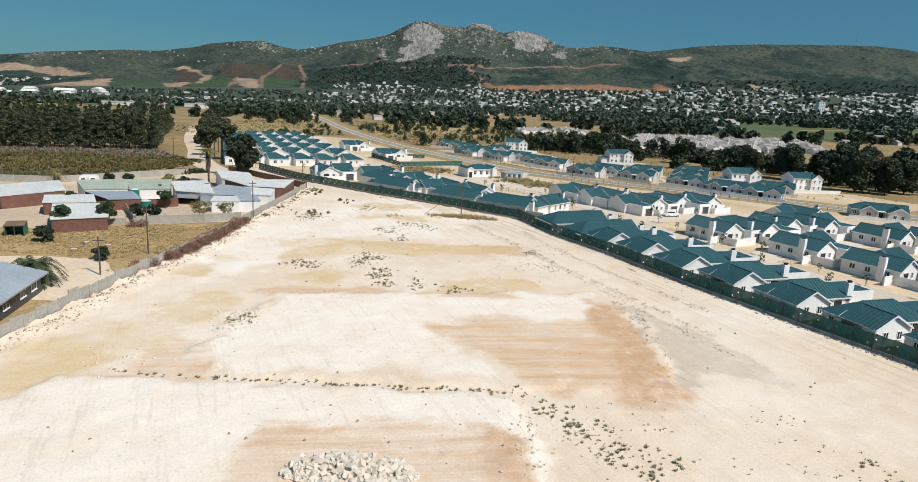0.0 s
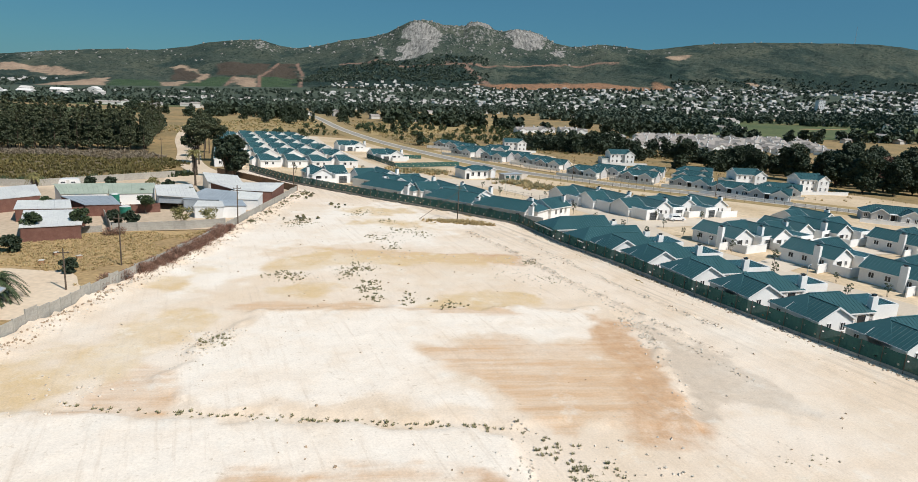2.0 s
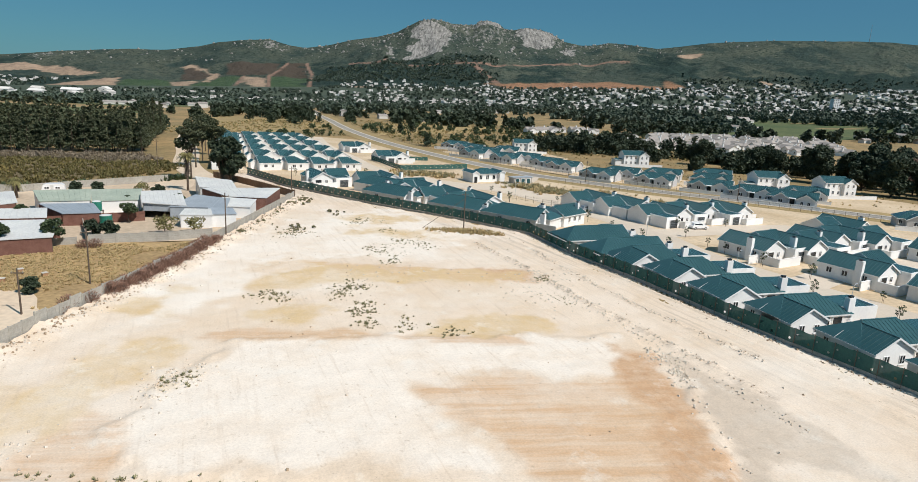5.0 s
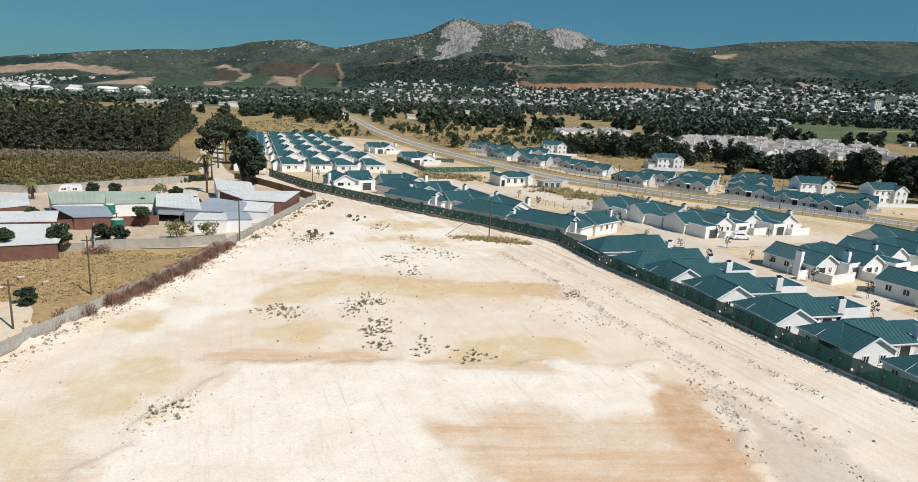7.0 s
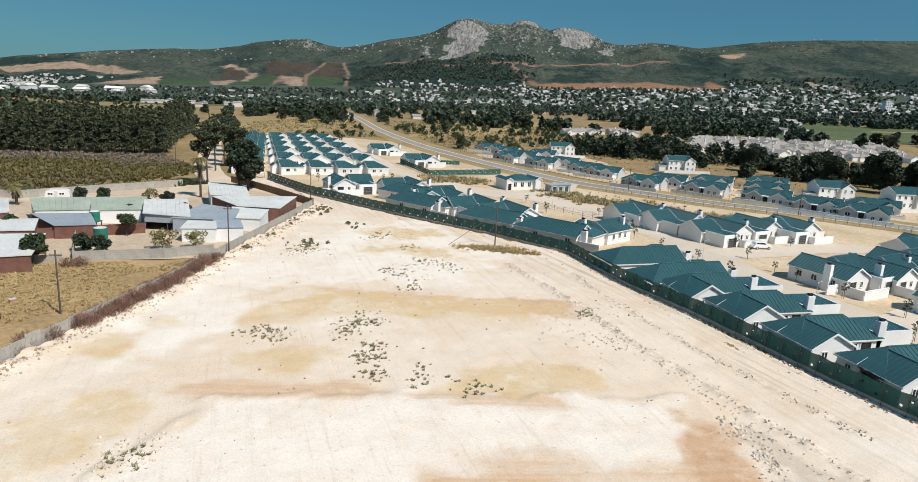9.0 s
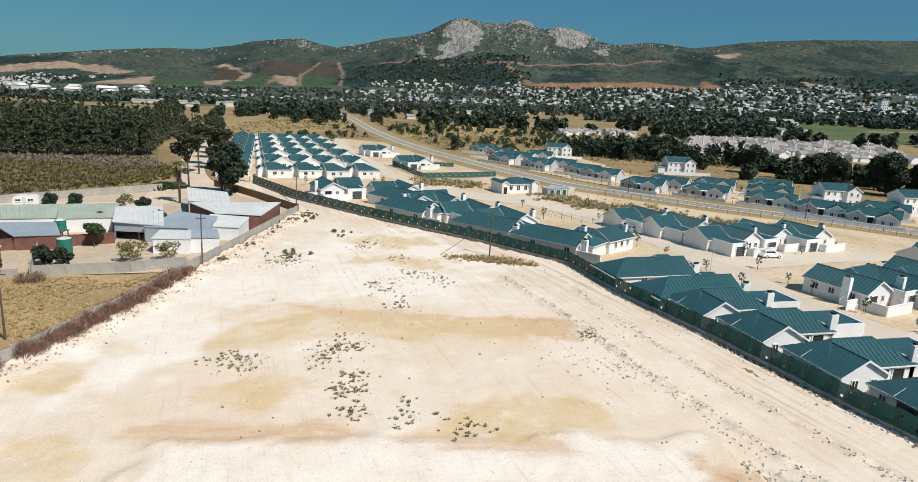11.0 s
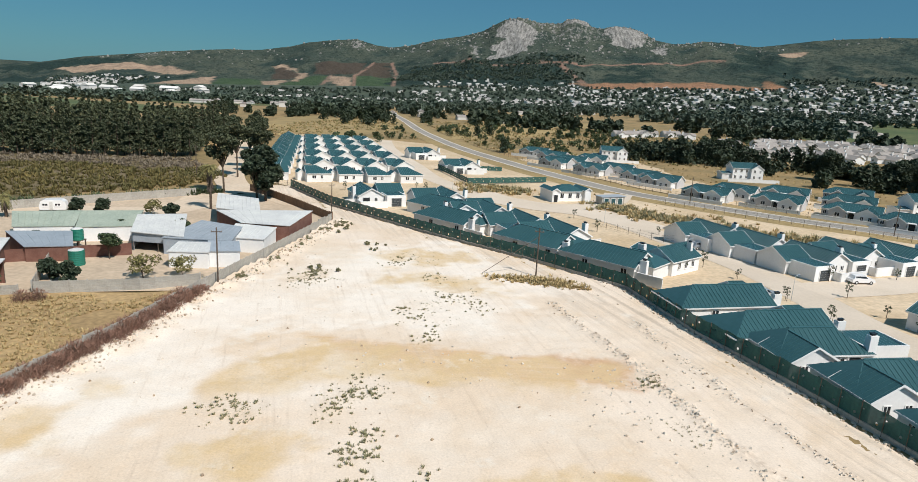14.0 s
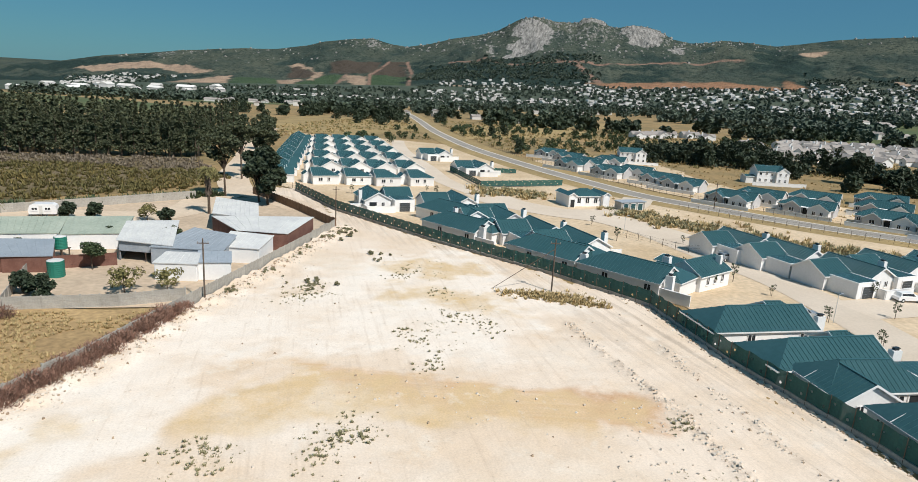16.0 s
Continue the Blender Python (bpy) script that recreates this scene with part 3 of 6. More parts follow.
def many(f, *flat):
    return np.array([f(*p) for p in zip(*flat)])


def hills(x, y):
    """Slopes from the edge of the plain up to the crest, with spurs and gullies, granite domes on top."""
    shape = x.shape
    x, y = x.ravel().astype(float), y.ravel().astype(float)
    u = x * 3400 / y
    k = np.clip((y - 2300) / 1100, 0, 1)
    sharp, soft = np.interp(u, fine_u, crest), np.interp(u, fine_u, broad)
    gully = many(lambda a, b: noise.ridged_multi_fractal(Vector((a * 0.0031, b * 1.1, 1)), 0.9, 2.1, 5, 1.0, 2.0), u, k) - 1.15
    lumps = many(lambda a, b: noise.fractal(Vector((a * 0.011, b * 0.008, 7)), 0.7, 2.2, 5), u, y)
    foot = 30 + (land(u * 2300 / 3400, np.full(u.shape, 2300.0)) - 30) * 3400 / 2300
    mix = smooth(0.55, 0.97, k)
    v = foot + (soft * (1 - mix) + sharp * mix - foot) * k ** 0.95
    v = v + 4 * k * (1 - k) * (20 * gully - 4) + 5.0 * lumps * np.clip(k * 5, 0, 1) * (1 - 0.75 * smooth(0.9, 1, k))
    spur = np.interp(k, [0, 0.12, 0.5, 0.85, 1], [1180, 1020, 800, 560, 470])
    v = v + 34 * 4 * k * (1 - k) * np.where(u < spur, np.exp(-((u - spur) / 230) ** 2), np.exp(-((u - spur) / 70) ** 2))
    z = np.where(y < 2300, land(x, y), 30 + (v - 30) * y / 3400)
    return (np.where(y > 3400, z * smooth(4600, 3390, y), z) - 0.3).reshape(shape)


def top(x, y):
    """Height of the land or of the hills on it."""
    if y < 2300:
        return float(land(x, y))
    return float(max(hills(np.array([x]), np.array([y]))[0], land(x, y)))


def within(poly, x, y, soft, ragged_by=1.0):
    """1 inside a closed outline on the slopes, 0 outside, with an uneven edge."""
    d, odd = np.full(x.shape, 1e9), np.zeros(x.shape, bool)
    for (ax, ay), (bx, by) in zip(poly, poly[1:] + poly[:1]):
        ex, ey = bx - ax, by - ay
        k = np.clip(((x - ax) * ex + (y - ay) * ey) / (ex * ex + ey * ey), 0, 1)
        d = np.minimum(d, np.hypot(x - ax - k * ex, y - ay - k * ey))
        cross = (ay > y) != (by > y)
        odd ^= cross & (x < ax + (y - ay) * ex / (ey if ey else 1e-9))
    return smooth(-soft * 0.5, soft * 0.5, np.where(odd, d, -d) + slope_noise * soft * ragged_by)


def along(line, x, y, width):
    """1 on a track along points, 0 off it."""
    d = np.full(x.shape, 1e9)
    for (ax, ay), (bx, by) in zip(line, line[1:]):
        ex, ey = bx - ax, by - ay
        k = np.clip(((x - ax) * ex + (y - ay) * ey) / (ex * ex + ey * ey), 0, 1)
        d = np.minimum(d, np.hypot(x - ax - k * ex, (y - ay - k * ey) * 0.35))
    return smooth(width, width * 0.4, d)


us = np.concatenate([np.arange(-4400, -3300, 60.0), np.arange(-3300, 2400, 8.5), np.arange(2400, 4400, 60.0)])
yrows = np.concatenate([np.arange(1900, 2290, 26.0), np.arange(2290, 3405, 9.0), np.arange(3420, 4650, 90.0)])
me, px, py = grid("mountain", us, yrows, lambda u, y: hills(u * y / 3400, y) + 0.45, None)
px = px * py / 3400
co = np.empty(len(me.vertices) * 3, np.float32)
me.vertices.foreach_get("co", co)
co = co.reshape(-1, 3)
co[:, 0] = px
me.vertices.foreach_set("co", co.ravel())
me.update()
me.materials.clear()
me.shade_smooth()
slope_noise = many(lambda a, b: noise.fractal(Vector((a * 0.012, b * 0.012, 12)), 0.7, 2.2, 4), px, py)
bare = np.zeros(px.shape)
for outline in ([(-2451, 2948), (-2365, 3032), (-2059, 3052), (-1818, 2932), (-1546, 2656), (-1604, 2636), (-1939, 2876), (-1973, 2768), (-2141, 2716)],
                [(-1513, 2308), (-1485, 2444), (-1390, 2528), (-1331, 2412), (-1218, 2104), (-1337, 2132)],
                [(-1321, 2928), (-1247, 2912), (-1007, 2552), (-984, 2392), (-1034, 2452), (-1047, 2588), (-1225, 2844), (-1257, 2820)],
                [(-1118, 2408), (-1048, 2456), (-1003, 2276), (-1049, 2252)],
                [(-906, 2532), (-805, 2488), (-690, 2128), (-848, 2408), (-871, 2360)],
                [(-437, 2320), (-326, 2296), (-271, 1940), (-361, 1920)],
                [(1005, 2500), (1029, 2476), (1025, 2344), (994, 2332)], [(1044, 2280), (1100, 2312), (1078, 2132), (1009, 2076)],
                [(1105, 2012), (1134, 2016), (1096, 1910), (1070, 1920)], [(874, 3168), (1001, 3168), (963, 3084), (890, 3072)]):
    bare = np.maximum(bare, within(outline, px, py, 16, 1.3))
cutting = within([(32, 2368), (264, 2424), (433, 2448), (557, 2408), (623, 2364), (659, 2428), (681, 2364), (617, 2184), (476, 2268), (391, 2190), (258, 2256), (147, 2200)], px, py, 22, 1.5)
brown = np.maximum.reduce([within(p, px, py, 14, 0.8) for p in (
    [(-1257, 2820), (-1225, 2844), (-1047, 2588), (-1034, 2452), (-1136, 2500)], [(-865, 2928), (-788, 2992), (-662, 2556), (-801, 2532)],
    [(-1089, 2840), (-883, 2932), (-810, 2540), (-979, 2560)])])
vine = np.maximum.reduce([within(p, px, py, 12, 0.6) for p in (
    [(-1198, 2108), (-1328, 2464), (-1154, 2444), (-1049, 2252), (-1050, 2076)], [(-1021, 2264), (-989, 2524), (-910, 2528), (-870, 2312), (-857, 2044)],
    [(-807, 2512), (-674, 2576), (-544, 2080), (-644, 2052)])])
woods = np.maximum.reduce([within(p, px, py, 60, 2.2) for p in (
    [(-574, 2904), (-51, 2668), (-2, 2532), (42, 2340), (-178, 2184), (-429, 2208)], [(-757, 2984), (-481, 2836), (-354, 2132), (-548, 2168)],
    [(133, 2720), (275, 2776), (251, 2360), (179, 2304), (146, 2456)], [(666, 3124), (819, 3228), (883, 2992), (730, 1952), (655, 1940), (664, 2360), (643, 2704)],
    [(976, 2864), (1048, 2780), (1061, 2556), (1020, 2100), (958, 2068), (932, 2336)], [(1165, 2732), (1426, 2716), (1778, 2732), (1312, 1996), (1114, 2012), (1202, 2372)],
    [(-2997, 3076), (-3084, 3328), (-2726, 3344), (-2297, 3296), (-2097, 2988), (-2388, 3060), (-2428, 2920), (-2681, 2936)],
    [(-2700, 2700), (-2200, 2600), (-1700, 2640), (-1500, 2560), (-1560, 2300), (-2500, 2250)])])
path = np.maximum.reduce([along(p, px, py, w) for p, w in (
    ([(-855, 2932), (-803, 2520), (-684, 2128)], 9), ([(-781, 2980), (-687, 2696), (-562, 2164)], 9), ([(-906, 2532), (-860, 2332)], 9),
    ([(-575, 2908), (-360, 2780), (-170, 2708), (86, 2704), (304, 2840), (489, 2848), (598, 2832)], 8), ([(-38, 2680), (-3, 2576), (52, 2376)], 17))])
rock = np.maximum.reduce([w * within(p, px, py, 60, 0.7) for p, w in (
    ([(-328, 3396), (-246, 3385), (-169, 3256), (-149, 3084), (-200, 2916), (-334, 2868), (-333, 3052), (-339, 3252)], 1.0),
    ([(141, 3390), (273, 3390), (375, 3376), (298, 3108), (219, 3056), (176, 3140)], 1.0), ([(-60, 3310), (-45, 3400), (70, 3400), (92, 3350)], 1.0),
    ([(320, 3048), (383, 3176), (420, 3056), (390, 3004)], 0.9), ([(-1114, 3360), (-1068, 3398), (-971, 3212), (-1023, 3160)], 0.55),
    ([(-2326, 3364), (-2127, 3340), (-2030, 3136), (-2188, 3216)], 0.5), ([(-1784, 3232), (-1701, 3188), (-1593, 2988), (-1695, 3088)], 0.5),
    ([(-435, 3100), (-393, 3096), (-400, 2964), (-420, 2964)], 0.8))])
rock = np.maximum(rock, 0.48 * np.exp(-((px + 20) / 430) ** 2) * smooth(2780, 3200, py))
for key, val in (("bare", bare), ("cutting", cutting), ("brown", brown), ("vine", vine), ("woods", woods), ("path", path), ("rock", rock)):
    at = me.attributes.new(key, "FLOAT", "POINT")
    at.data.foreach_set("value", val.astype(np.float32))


def hill_material():
    m = bpy.data.materials.new("hill_scrub_and_granite")
    m.use_nodes = True
    n, l = m.node_tree.nodes, m.node_tree.links
    b = n["Principled BSDF"]
    b.inputs["Roughness"].default_value = 0.95
    b.inputs["Specular IOR Level"].default_value = 0.15
    geo = n.new("ShaderNodeNewGeometry")

    def noisy(scale, detail, lo, hi, squash=None):
        t = n.new("ShaderNodeTexNoise")
        t.inputs["Scale"].default_value, t.inputs["Detail"].default_value, t.inputs["Roughness"].default_value = scale, detail, 0.7
        vec = geo.outputs["Position"]
        if squash:
            mp = n.new("ShaderNodeMapping")
            mp.inputs["Scale"].default_value = squash
            l.new(vec, mp.inputs["Vector"])
            vec = mp.outputs["Vector"]
        l.new(vec, t.inputs["Vector"])
        r = n.new("ShaderNodeMapRange")
        r.inputs["From Min"].default_value, r.inputs["From Max"].default_value = lo, hi
        l.new(t.outputs["Fac"], r.inputs["Value"])
        return r.outputs["Result"], t.outputs["Fac"]

    def mixed(a, colour, fac):
        x = n.new("ShaderNodeMix")
        x.data_type = "RGBA"
        if isinstance(colour, tuple):
            x.inputs["B"].default_value = (*colour, 1)
        else:
            l.new(colour, x.inputs["B"])
        if isinstance(a, tuple):
            x.inputs["A"].default_value = (*a, 1)
        else:
            l.new(a, x.inputs["A"])
        l.new(fac, x.inputs["Factor"])
        return x.outputs["Result"]

    def attr(name):
        x = n.new("ShaderNodeAttribute")
        x.attribute_name = name
        return x.outputs["Fac"]

    def times(a, c):
        x = n.new("ShaderNodeMath")
        x.operation = "MULTIPLY"
        l.new(a, x.inputs[0])
        l.new(c, x.inputs[1])
        return x.outputs["Value"]

    col = mixed((0.056, 0.074, 0.058), (0.092, 0.104, 0.076), noisy(0.003, 8, 0.38, 0.62)[0])
    col = mixed(col, (0.030, 0.050, 0.043), noisy(0.006, 9, 0.50, 0.60, (1, 0.6, 1))[0])
    col = mixed(col, (0.020, 0.036, 0.030), noisy(0.06, 5, 0.52, 0.60)[0])
    col = mixed(col, (0.15, 0.15, 0.13), noisy(0.07, 4, 0.66, 0.70)[0])
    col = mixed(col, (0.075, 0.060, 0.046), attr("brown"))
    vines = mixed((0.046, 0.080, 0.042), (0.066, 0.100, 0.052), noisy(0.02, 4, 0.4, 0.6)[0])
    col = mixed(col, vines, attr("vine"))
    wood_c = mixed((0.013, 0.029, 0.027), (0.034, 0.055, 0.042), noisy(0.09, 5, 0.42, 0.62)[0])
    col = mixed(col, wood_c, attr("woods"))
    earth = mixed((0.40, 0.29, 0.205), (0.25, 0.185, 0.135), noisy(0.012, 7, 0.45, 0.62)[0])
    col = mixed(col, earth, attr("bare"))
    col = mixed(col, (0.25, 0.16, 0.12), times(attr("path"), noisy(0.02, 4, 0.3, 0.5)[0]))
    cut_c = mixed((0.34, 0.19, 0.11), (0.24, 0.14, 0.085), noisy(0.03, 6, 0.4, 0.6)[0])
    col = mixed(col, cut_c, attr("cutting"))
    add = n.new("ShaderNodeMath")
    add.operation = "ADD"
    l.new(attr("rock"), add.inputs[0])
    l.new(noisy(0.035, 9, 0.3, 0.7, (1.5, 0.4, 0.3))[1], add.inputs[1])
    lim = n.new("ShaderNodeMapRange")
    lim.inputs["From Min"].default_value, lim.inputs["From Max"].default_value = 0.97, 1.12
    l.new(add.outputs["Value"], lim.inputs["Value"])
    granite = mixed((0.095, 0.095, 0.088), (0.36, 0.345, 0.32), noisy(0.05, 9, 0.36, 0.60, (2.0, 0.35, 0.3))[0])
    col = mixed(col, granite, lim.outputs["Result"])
    l.new(col, b.inputs["Base Color"])
    bp = n.new("ShaderNodeBump")
    bp.inputs["Strength"].default_value, bp.inputs["Distance"].default_value = 1.0, 11.0
    l.new(noisy(0.045, 8, 0, 1)[0], bp.inputs["Height"])
    l.new(bp.outputs["Normal"], b.inputs["Normal"])
    return m


me.materials.append(hill_material())
tagged(new("mountain", me), "scrub covered hills with bare granite domes, vineyards and an orange earth cutting", "mountain", "", "structure")


def boulders():
    """Pale granite boulders lying on the upper slopes."""
    r, g = random.Random(77), Geo()
    spots = []
    for cx, cy, sx, sy, n in ((-60, 3150, 330, 190, 520), (-250, 3350, 160, 50, 90), (60, 3370, 200, 25, 70), (-620, 3330, 150, 60, 60), (-1060, 3300, 90, 70, 90), (-1500, 3200, 500, 160, 70), (-2150, 3330, 200, 40, 60), (400, 3200, 120, 110, 80), (640, 3350, 130, 45, 45), (1250, 3330, 420, 60, 60)):
        spots += [(r.gauss(cx, sx), min(3400, r.gauss(cy, sy))) for _ in range(n)]
    for u, y in spots:
        if y < 2750:
            continue
        x = u * y / 3400
        z, s = top(x, y), r.choice((2.2, 3.0, 3.0, 4.5, 6.5)) * r.uniform(0.7, 1.2)
        ring = [(x + s * r.uniform(0.7, 1.25) * math.cos(a), y + s * r.uniform(0.7, 1.2) * math.sin(a)) for a in (0, 1.1, 2.2, 3.3, 4.4, 5.4)]
        low, mid = [(a, b, z - 3) for a, b in ring], [(x + (a - x) * 0.8, y + (b - y) * 0.8, z + s * r.uniform(0.4, 0.8)) for a, b in ring]
        tip = (x, y, z + s * r.uniform(0.8, 1.1))
        g.solid(low + mid + [tip], [(i, (i + 1) % 6, 6 + (i + 1) % 6, 6 + i) for i in range(6)] + [(6 + i, 6 + (i + 1) % 6, 12) for i in range(6)])
    tagged(new("boulders", g.mesh("boulders", M["granite"])), "pale granite boulders strewn over the upper slopes", "boulders", "", "stuff")


boulders()


def radio_mast():
    th = thing("radio_mast", "thin lattice radio mast on the hilltop", "mast", Matrix.Translation((1870, 3395, top(1870, 3395))))
    g = Geo()
    for a, b in ((-1, -1), (1, -1), (0, 1.2)):
        g.tube((a, b, -3), (a * 0.3, b * 0.3, 82), 0.5, 0.35, 5)
    for k in range(12):
        z, f = 6.0 * k + 3, 1 - 0.058 * k
        g.tube((-f, -f, z), (f, -f, z + 4), 0.25, 0.25, 4)
        g.tube((f, -f, z), (0, 1.2 * f, z + 4), 0.25, 0.25, 4)
    part("lattice", g, M["steel_blue"], th)


radio_mast()


# ---- houses ----
def block(th, x0, x1, y0, y1, eave=2.6, rise=1.75, ridge="y", hip=(False, False), wall="white", roof="teal", over=0.28, seams=True, base=-0.6, wall_label="", roof_label=""):
    """A walled block with a pitched roof. hip: whether the low and the high end of the ridge are hipped."""
    def at(a, c, z):
        return (a, c, z) if ridge == "y" else (c, a, z)
    if ridge == "y":
        a0, a1, c0, c1 = x0, x1, y0, y1
    else:
        a0, a1, c0, c1 = y0, y1, x0, x1
    mid, half = (a0 + a1) / 2, (a1 - a0) / 2
    g = Geo()
    pts = [at(a0, c0, base), at(a1, c0, base), at(a1, c0, eave), at(a0, c0, eave), at(a0, c1, base), at(a1, c1, base), at(a1, c1, eave), at(a0, c1, eave)]
    faces = [(0, 1, 2, 3), (5, 4, 7, 6), (1, 5, 6, 2), (4, 0, 3, 7)]
    for k, (c, h) in enumerate(((c0, hip[0]), (c1, hip[1]))):
        if not h:
            pts.append(at(mid, c, eave + rise - 0.05))
            j = len(pts) - 1
            faces.append((3, 2, j) if k == 0 else (6, 7, j))
    g.solid(pts, faces)
    part("wall", g, M[wall], th, wall_label)
    slope, top = rise / half, eave + rise
    oa = half + over
    e = eave - over * slope
    r0, r1 = (c0 + half if hip[0] else c0 - over), (c1 - half if hip[1] else c1 + over)
    q0, q1 = c0 - over, c1 + over
    g, t = Geo(), 0.12
    for s in (-1, 1):
        low = [at(mid + s * oa, q0, e), at(mid + s * oa, q1, e), at(mid, r1, top), at(mid, r0, top)]
        pts = low + [(p[0], p[1], p[2] + t) for p in low]
        g.solid(pts, [(3, 2, 1, 0), (4, 5, 6, 7), (0, 1, 5, 4), (1, 2, 6, 5), (2, 3, 7, 6), (3, 0, 4, 7)])
    for h, q, r in ((hip[0], q0, r0), (hip[1], q1, r1)):
        if h:
            low = [at(mid - oa, q, e), at(mid + oa, q, e), at(mid, r, top)]
            pts = low + [(p[0], p[1], p[2] + t) for p in low]
            g.solid(pts, [(2, 1, 0), (3, 4, 5), (0, 1, 4, 3), (1, 2, 5, 4), (2, 0, 3, 5)])
    rf = part("roof", g, M[roof], th, roof_label)
    g = Geo()

    def strip(p, q, no, z0=-0.10, z1=0.16):
        a, b, o = Vector(p), Vector(q), Vector(no) * 0.05
        low, high = Vector((0, 0, z0)), Vector((0, 0, z1))
        g.solid([a + low, b + low, b + high, a + high, a + low + o, b + low + o, b + high + o, a + high + o], [(0, 1, 2, 3), (7, 6, 5, 4), (3, 2, 6, 7), (0, 4, 5, 1), (0, 3, 7, 4), (1, 5, 6, 2)])
    for s in (-1, 1):
        strip(at(mid + s * oa, q0, e), at(mid + s * oa, q1, e), at(s, 0, 0), -0.08, 0.10)
    for h, q, s in ((hip[0], q0, -1), (hip[1], q1, 1)):
        if h:
            strip(at(mid - oa, q, e), at(mid + oa, q, e), at(0, s, 0), -0.08, 0.10)
        else:
            for d in (-1, 1):
                strip(at(mid + d * oa, q, e), at(mid, q, top), at(0, s, 0))
    part("fascia", g, M["white" if roof == "teal" else "concrete"], th, "pale fascia and gutter", "stuff")
    if seams:
        g = Geo()
        for s in (-1, 1):
            c = q0 + 0.35
            while c < q1:
                k = 1.0
                if hip[0] and c < r0:
                    k = max(0.0, (c - q0) / (r0 - q0))
                if hip[1] and c > r1:
                    k = max(0.0, (q1 - c) / (q1 - r1))
                if k > 0.12:
                    lo, hi = Vector(at(mid + s * oa, c, e + t)), Vector(at(mid + s * oa * (1 - k), c, e + t + (top - e) * k))
                    w = Vector(at(0, 0.02, 0))
                    up = Vector((0, 0, 0.05))
                    g.solid([lo - w, lo + w, lo + w + up, lo - w + up, hi - w, hi + w, hi + w + up, hi - w + up], [(0, 1, 2, 3), (1, 5, 6, 2), (5, 4, 7, 6), (4, 0, 3, 7), (3, 2, 6, 7)])
                c += 0.62
        g.box(*(sorted((at(mid - 0.12, r0, 0)[0], at(mid + 0.12, r1, 0)[0]))), *(sorted((at(mid - 0.12, r0, 0)[1], at(mid + 0.12, r1, 0)[1]))), top + t - 0.04, top + t + 0.05)
        part("roof_seams", g, M["seam"], rf, "", "stuff")
    return rf


def window(th, x, y, z, w, h, face="s", name="window", glass="dark", shutters=False):
    """A window with frame, sill and mullion. face: the side of the block on which it sits (s, n, w, e)."""
    m = Matrix.Translation((x, y, z)) @ Matrix.Rotation({"s": 0, "e": math.pi / 2, "n": math.pi, "w": -math.pi / 2}[face], 4, "Z")
    g = Geo()
    for a in ((-w / 2, -w / 2 + 0.09, 0, h), (w / 2 - 0.09, w / 2, 0, h), (-w / 2 + 0.09, w / 2 - 0.09, 0, 0.09), (-w / 2 + 0.09, w / 2 - 0.09, h - 0.09, h), (-0.04, 0.04, 0.09, h - 0.09)):
        g.box(a[0], a[1], -0.07, 0.03, a[2], a[3], m)
    fr = part(name, g, M["white"], th)
    g = Geo()
    g.box(-w / 2 + 0.06, w / 2 - 0.06, -0.025, 0.02, 0.05, h - 0.05, m)
    part("pane", g, M[glass], fr, "dark window pane")
    g = Geo()
    g.box(-w / 2 - 0.08, w / 2 + 0.08, -0.13, 0.02, -0.08, 0.0, m)
    part("sill", g, M["white"], fr)
    return fr


def door(th, x, y, z, w, h, face="s", name="door", material="garage", slats=0):
    m = Matrix.Translation((x, y, z)) @ Matrix.Rotation({"s": 0, "e": math.pi / 2, "n": math.pi, "w": -math.pi / 2}[face], 4, "Z")
    g = Geo()
    if slats:
        for k in range(slats):
            g.box(-w / 2, w / 2, -0.04, 0.02, h * k / slats + 0.02, h * (k + 1) / slats - 0.02, m)
    else:
        g.box(-w / 2, w / 2, -0.05, 0.02, 0, h, m)
    d = part(name, g, M[material], th, "")
    g = Geo()
    for a in ((-w / 2 - 0.14, -w / 2, 0, h + 0.14), (w / 2, w / 2 + 0.14, 0, h + 0.14), (-w / 2, w / 2, h, h + 0.14)):
        g.box(a[0], a[1], -0.10, 0.02, a[2], a[3], m)
    part("door_frame", g, M["white"], d)
    return d


def chimney(th, x, y, w=1.5, d=0.8, h=4.3):
    g = Geo()
    g.box(x - w / 2, x + w / 2, y - d / 2, y + d / 2, -0.3, h)
    c = part("chimney", g, M["white"], th, "tall white plastered chimney")
    g = Geo()
    g.box(x - w / 4, x + w / 4, y - d / 4, y + d / 4, h, h + 0.25)
    g.box(x - w / 3, x + w / 3, y - d / 3, y + d / 3, h + 0.25, h + 0.31)
    part("cowl", g, M["dark"], c, "dark chimney cowl")


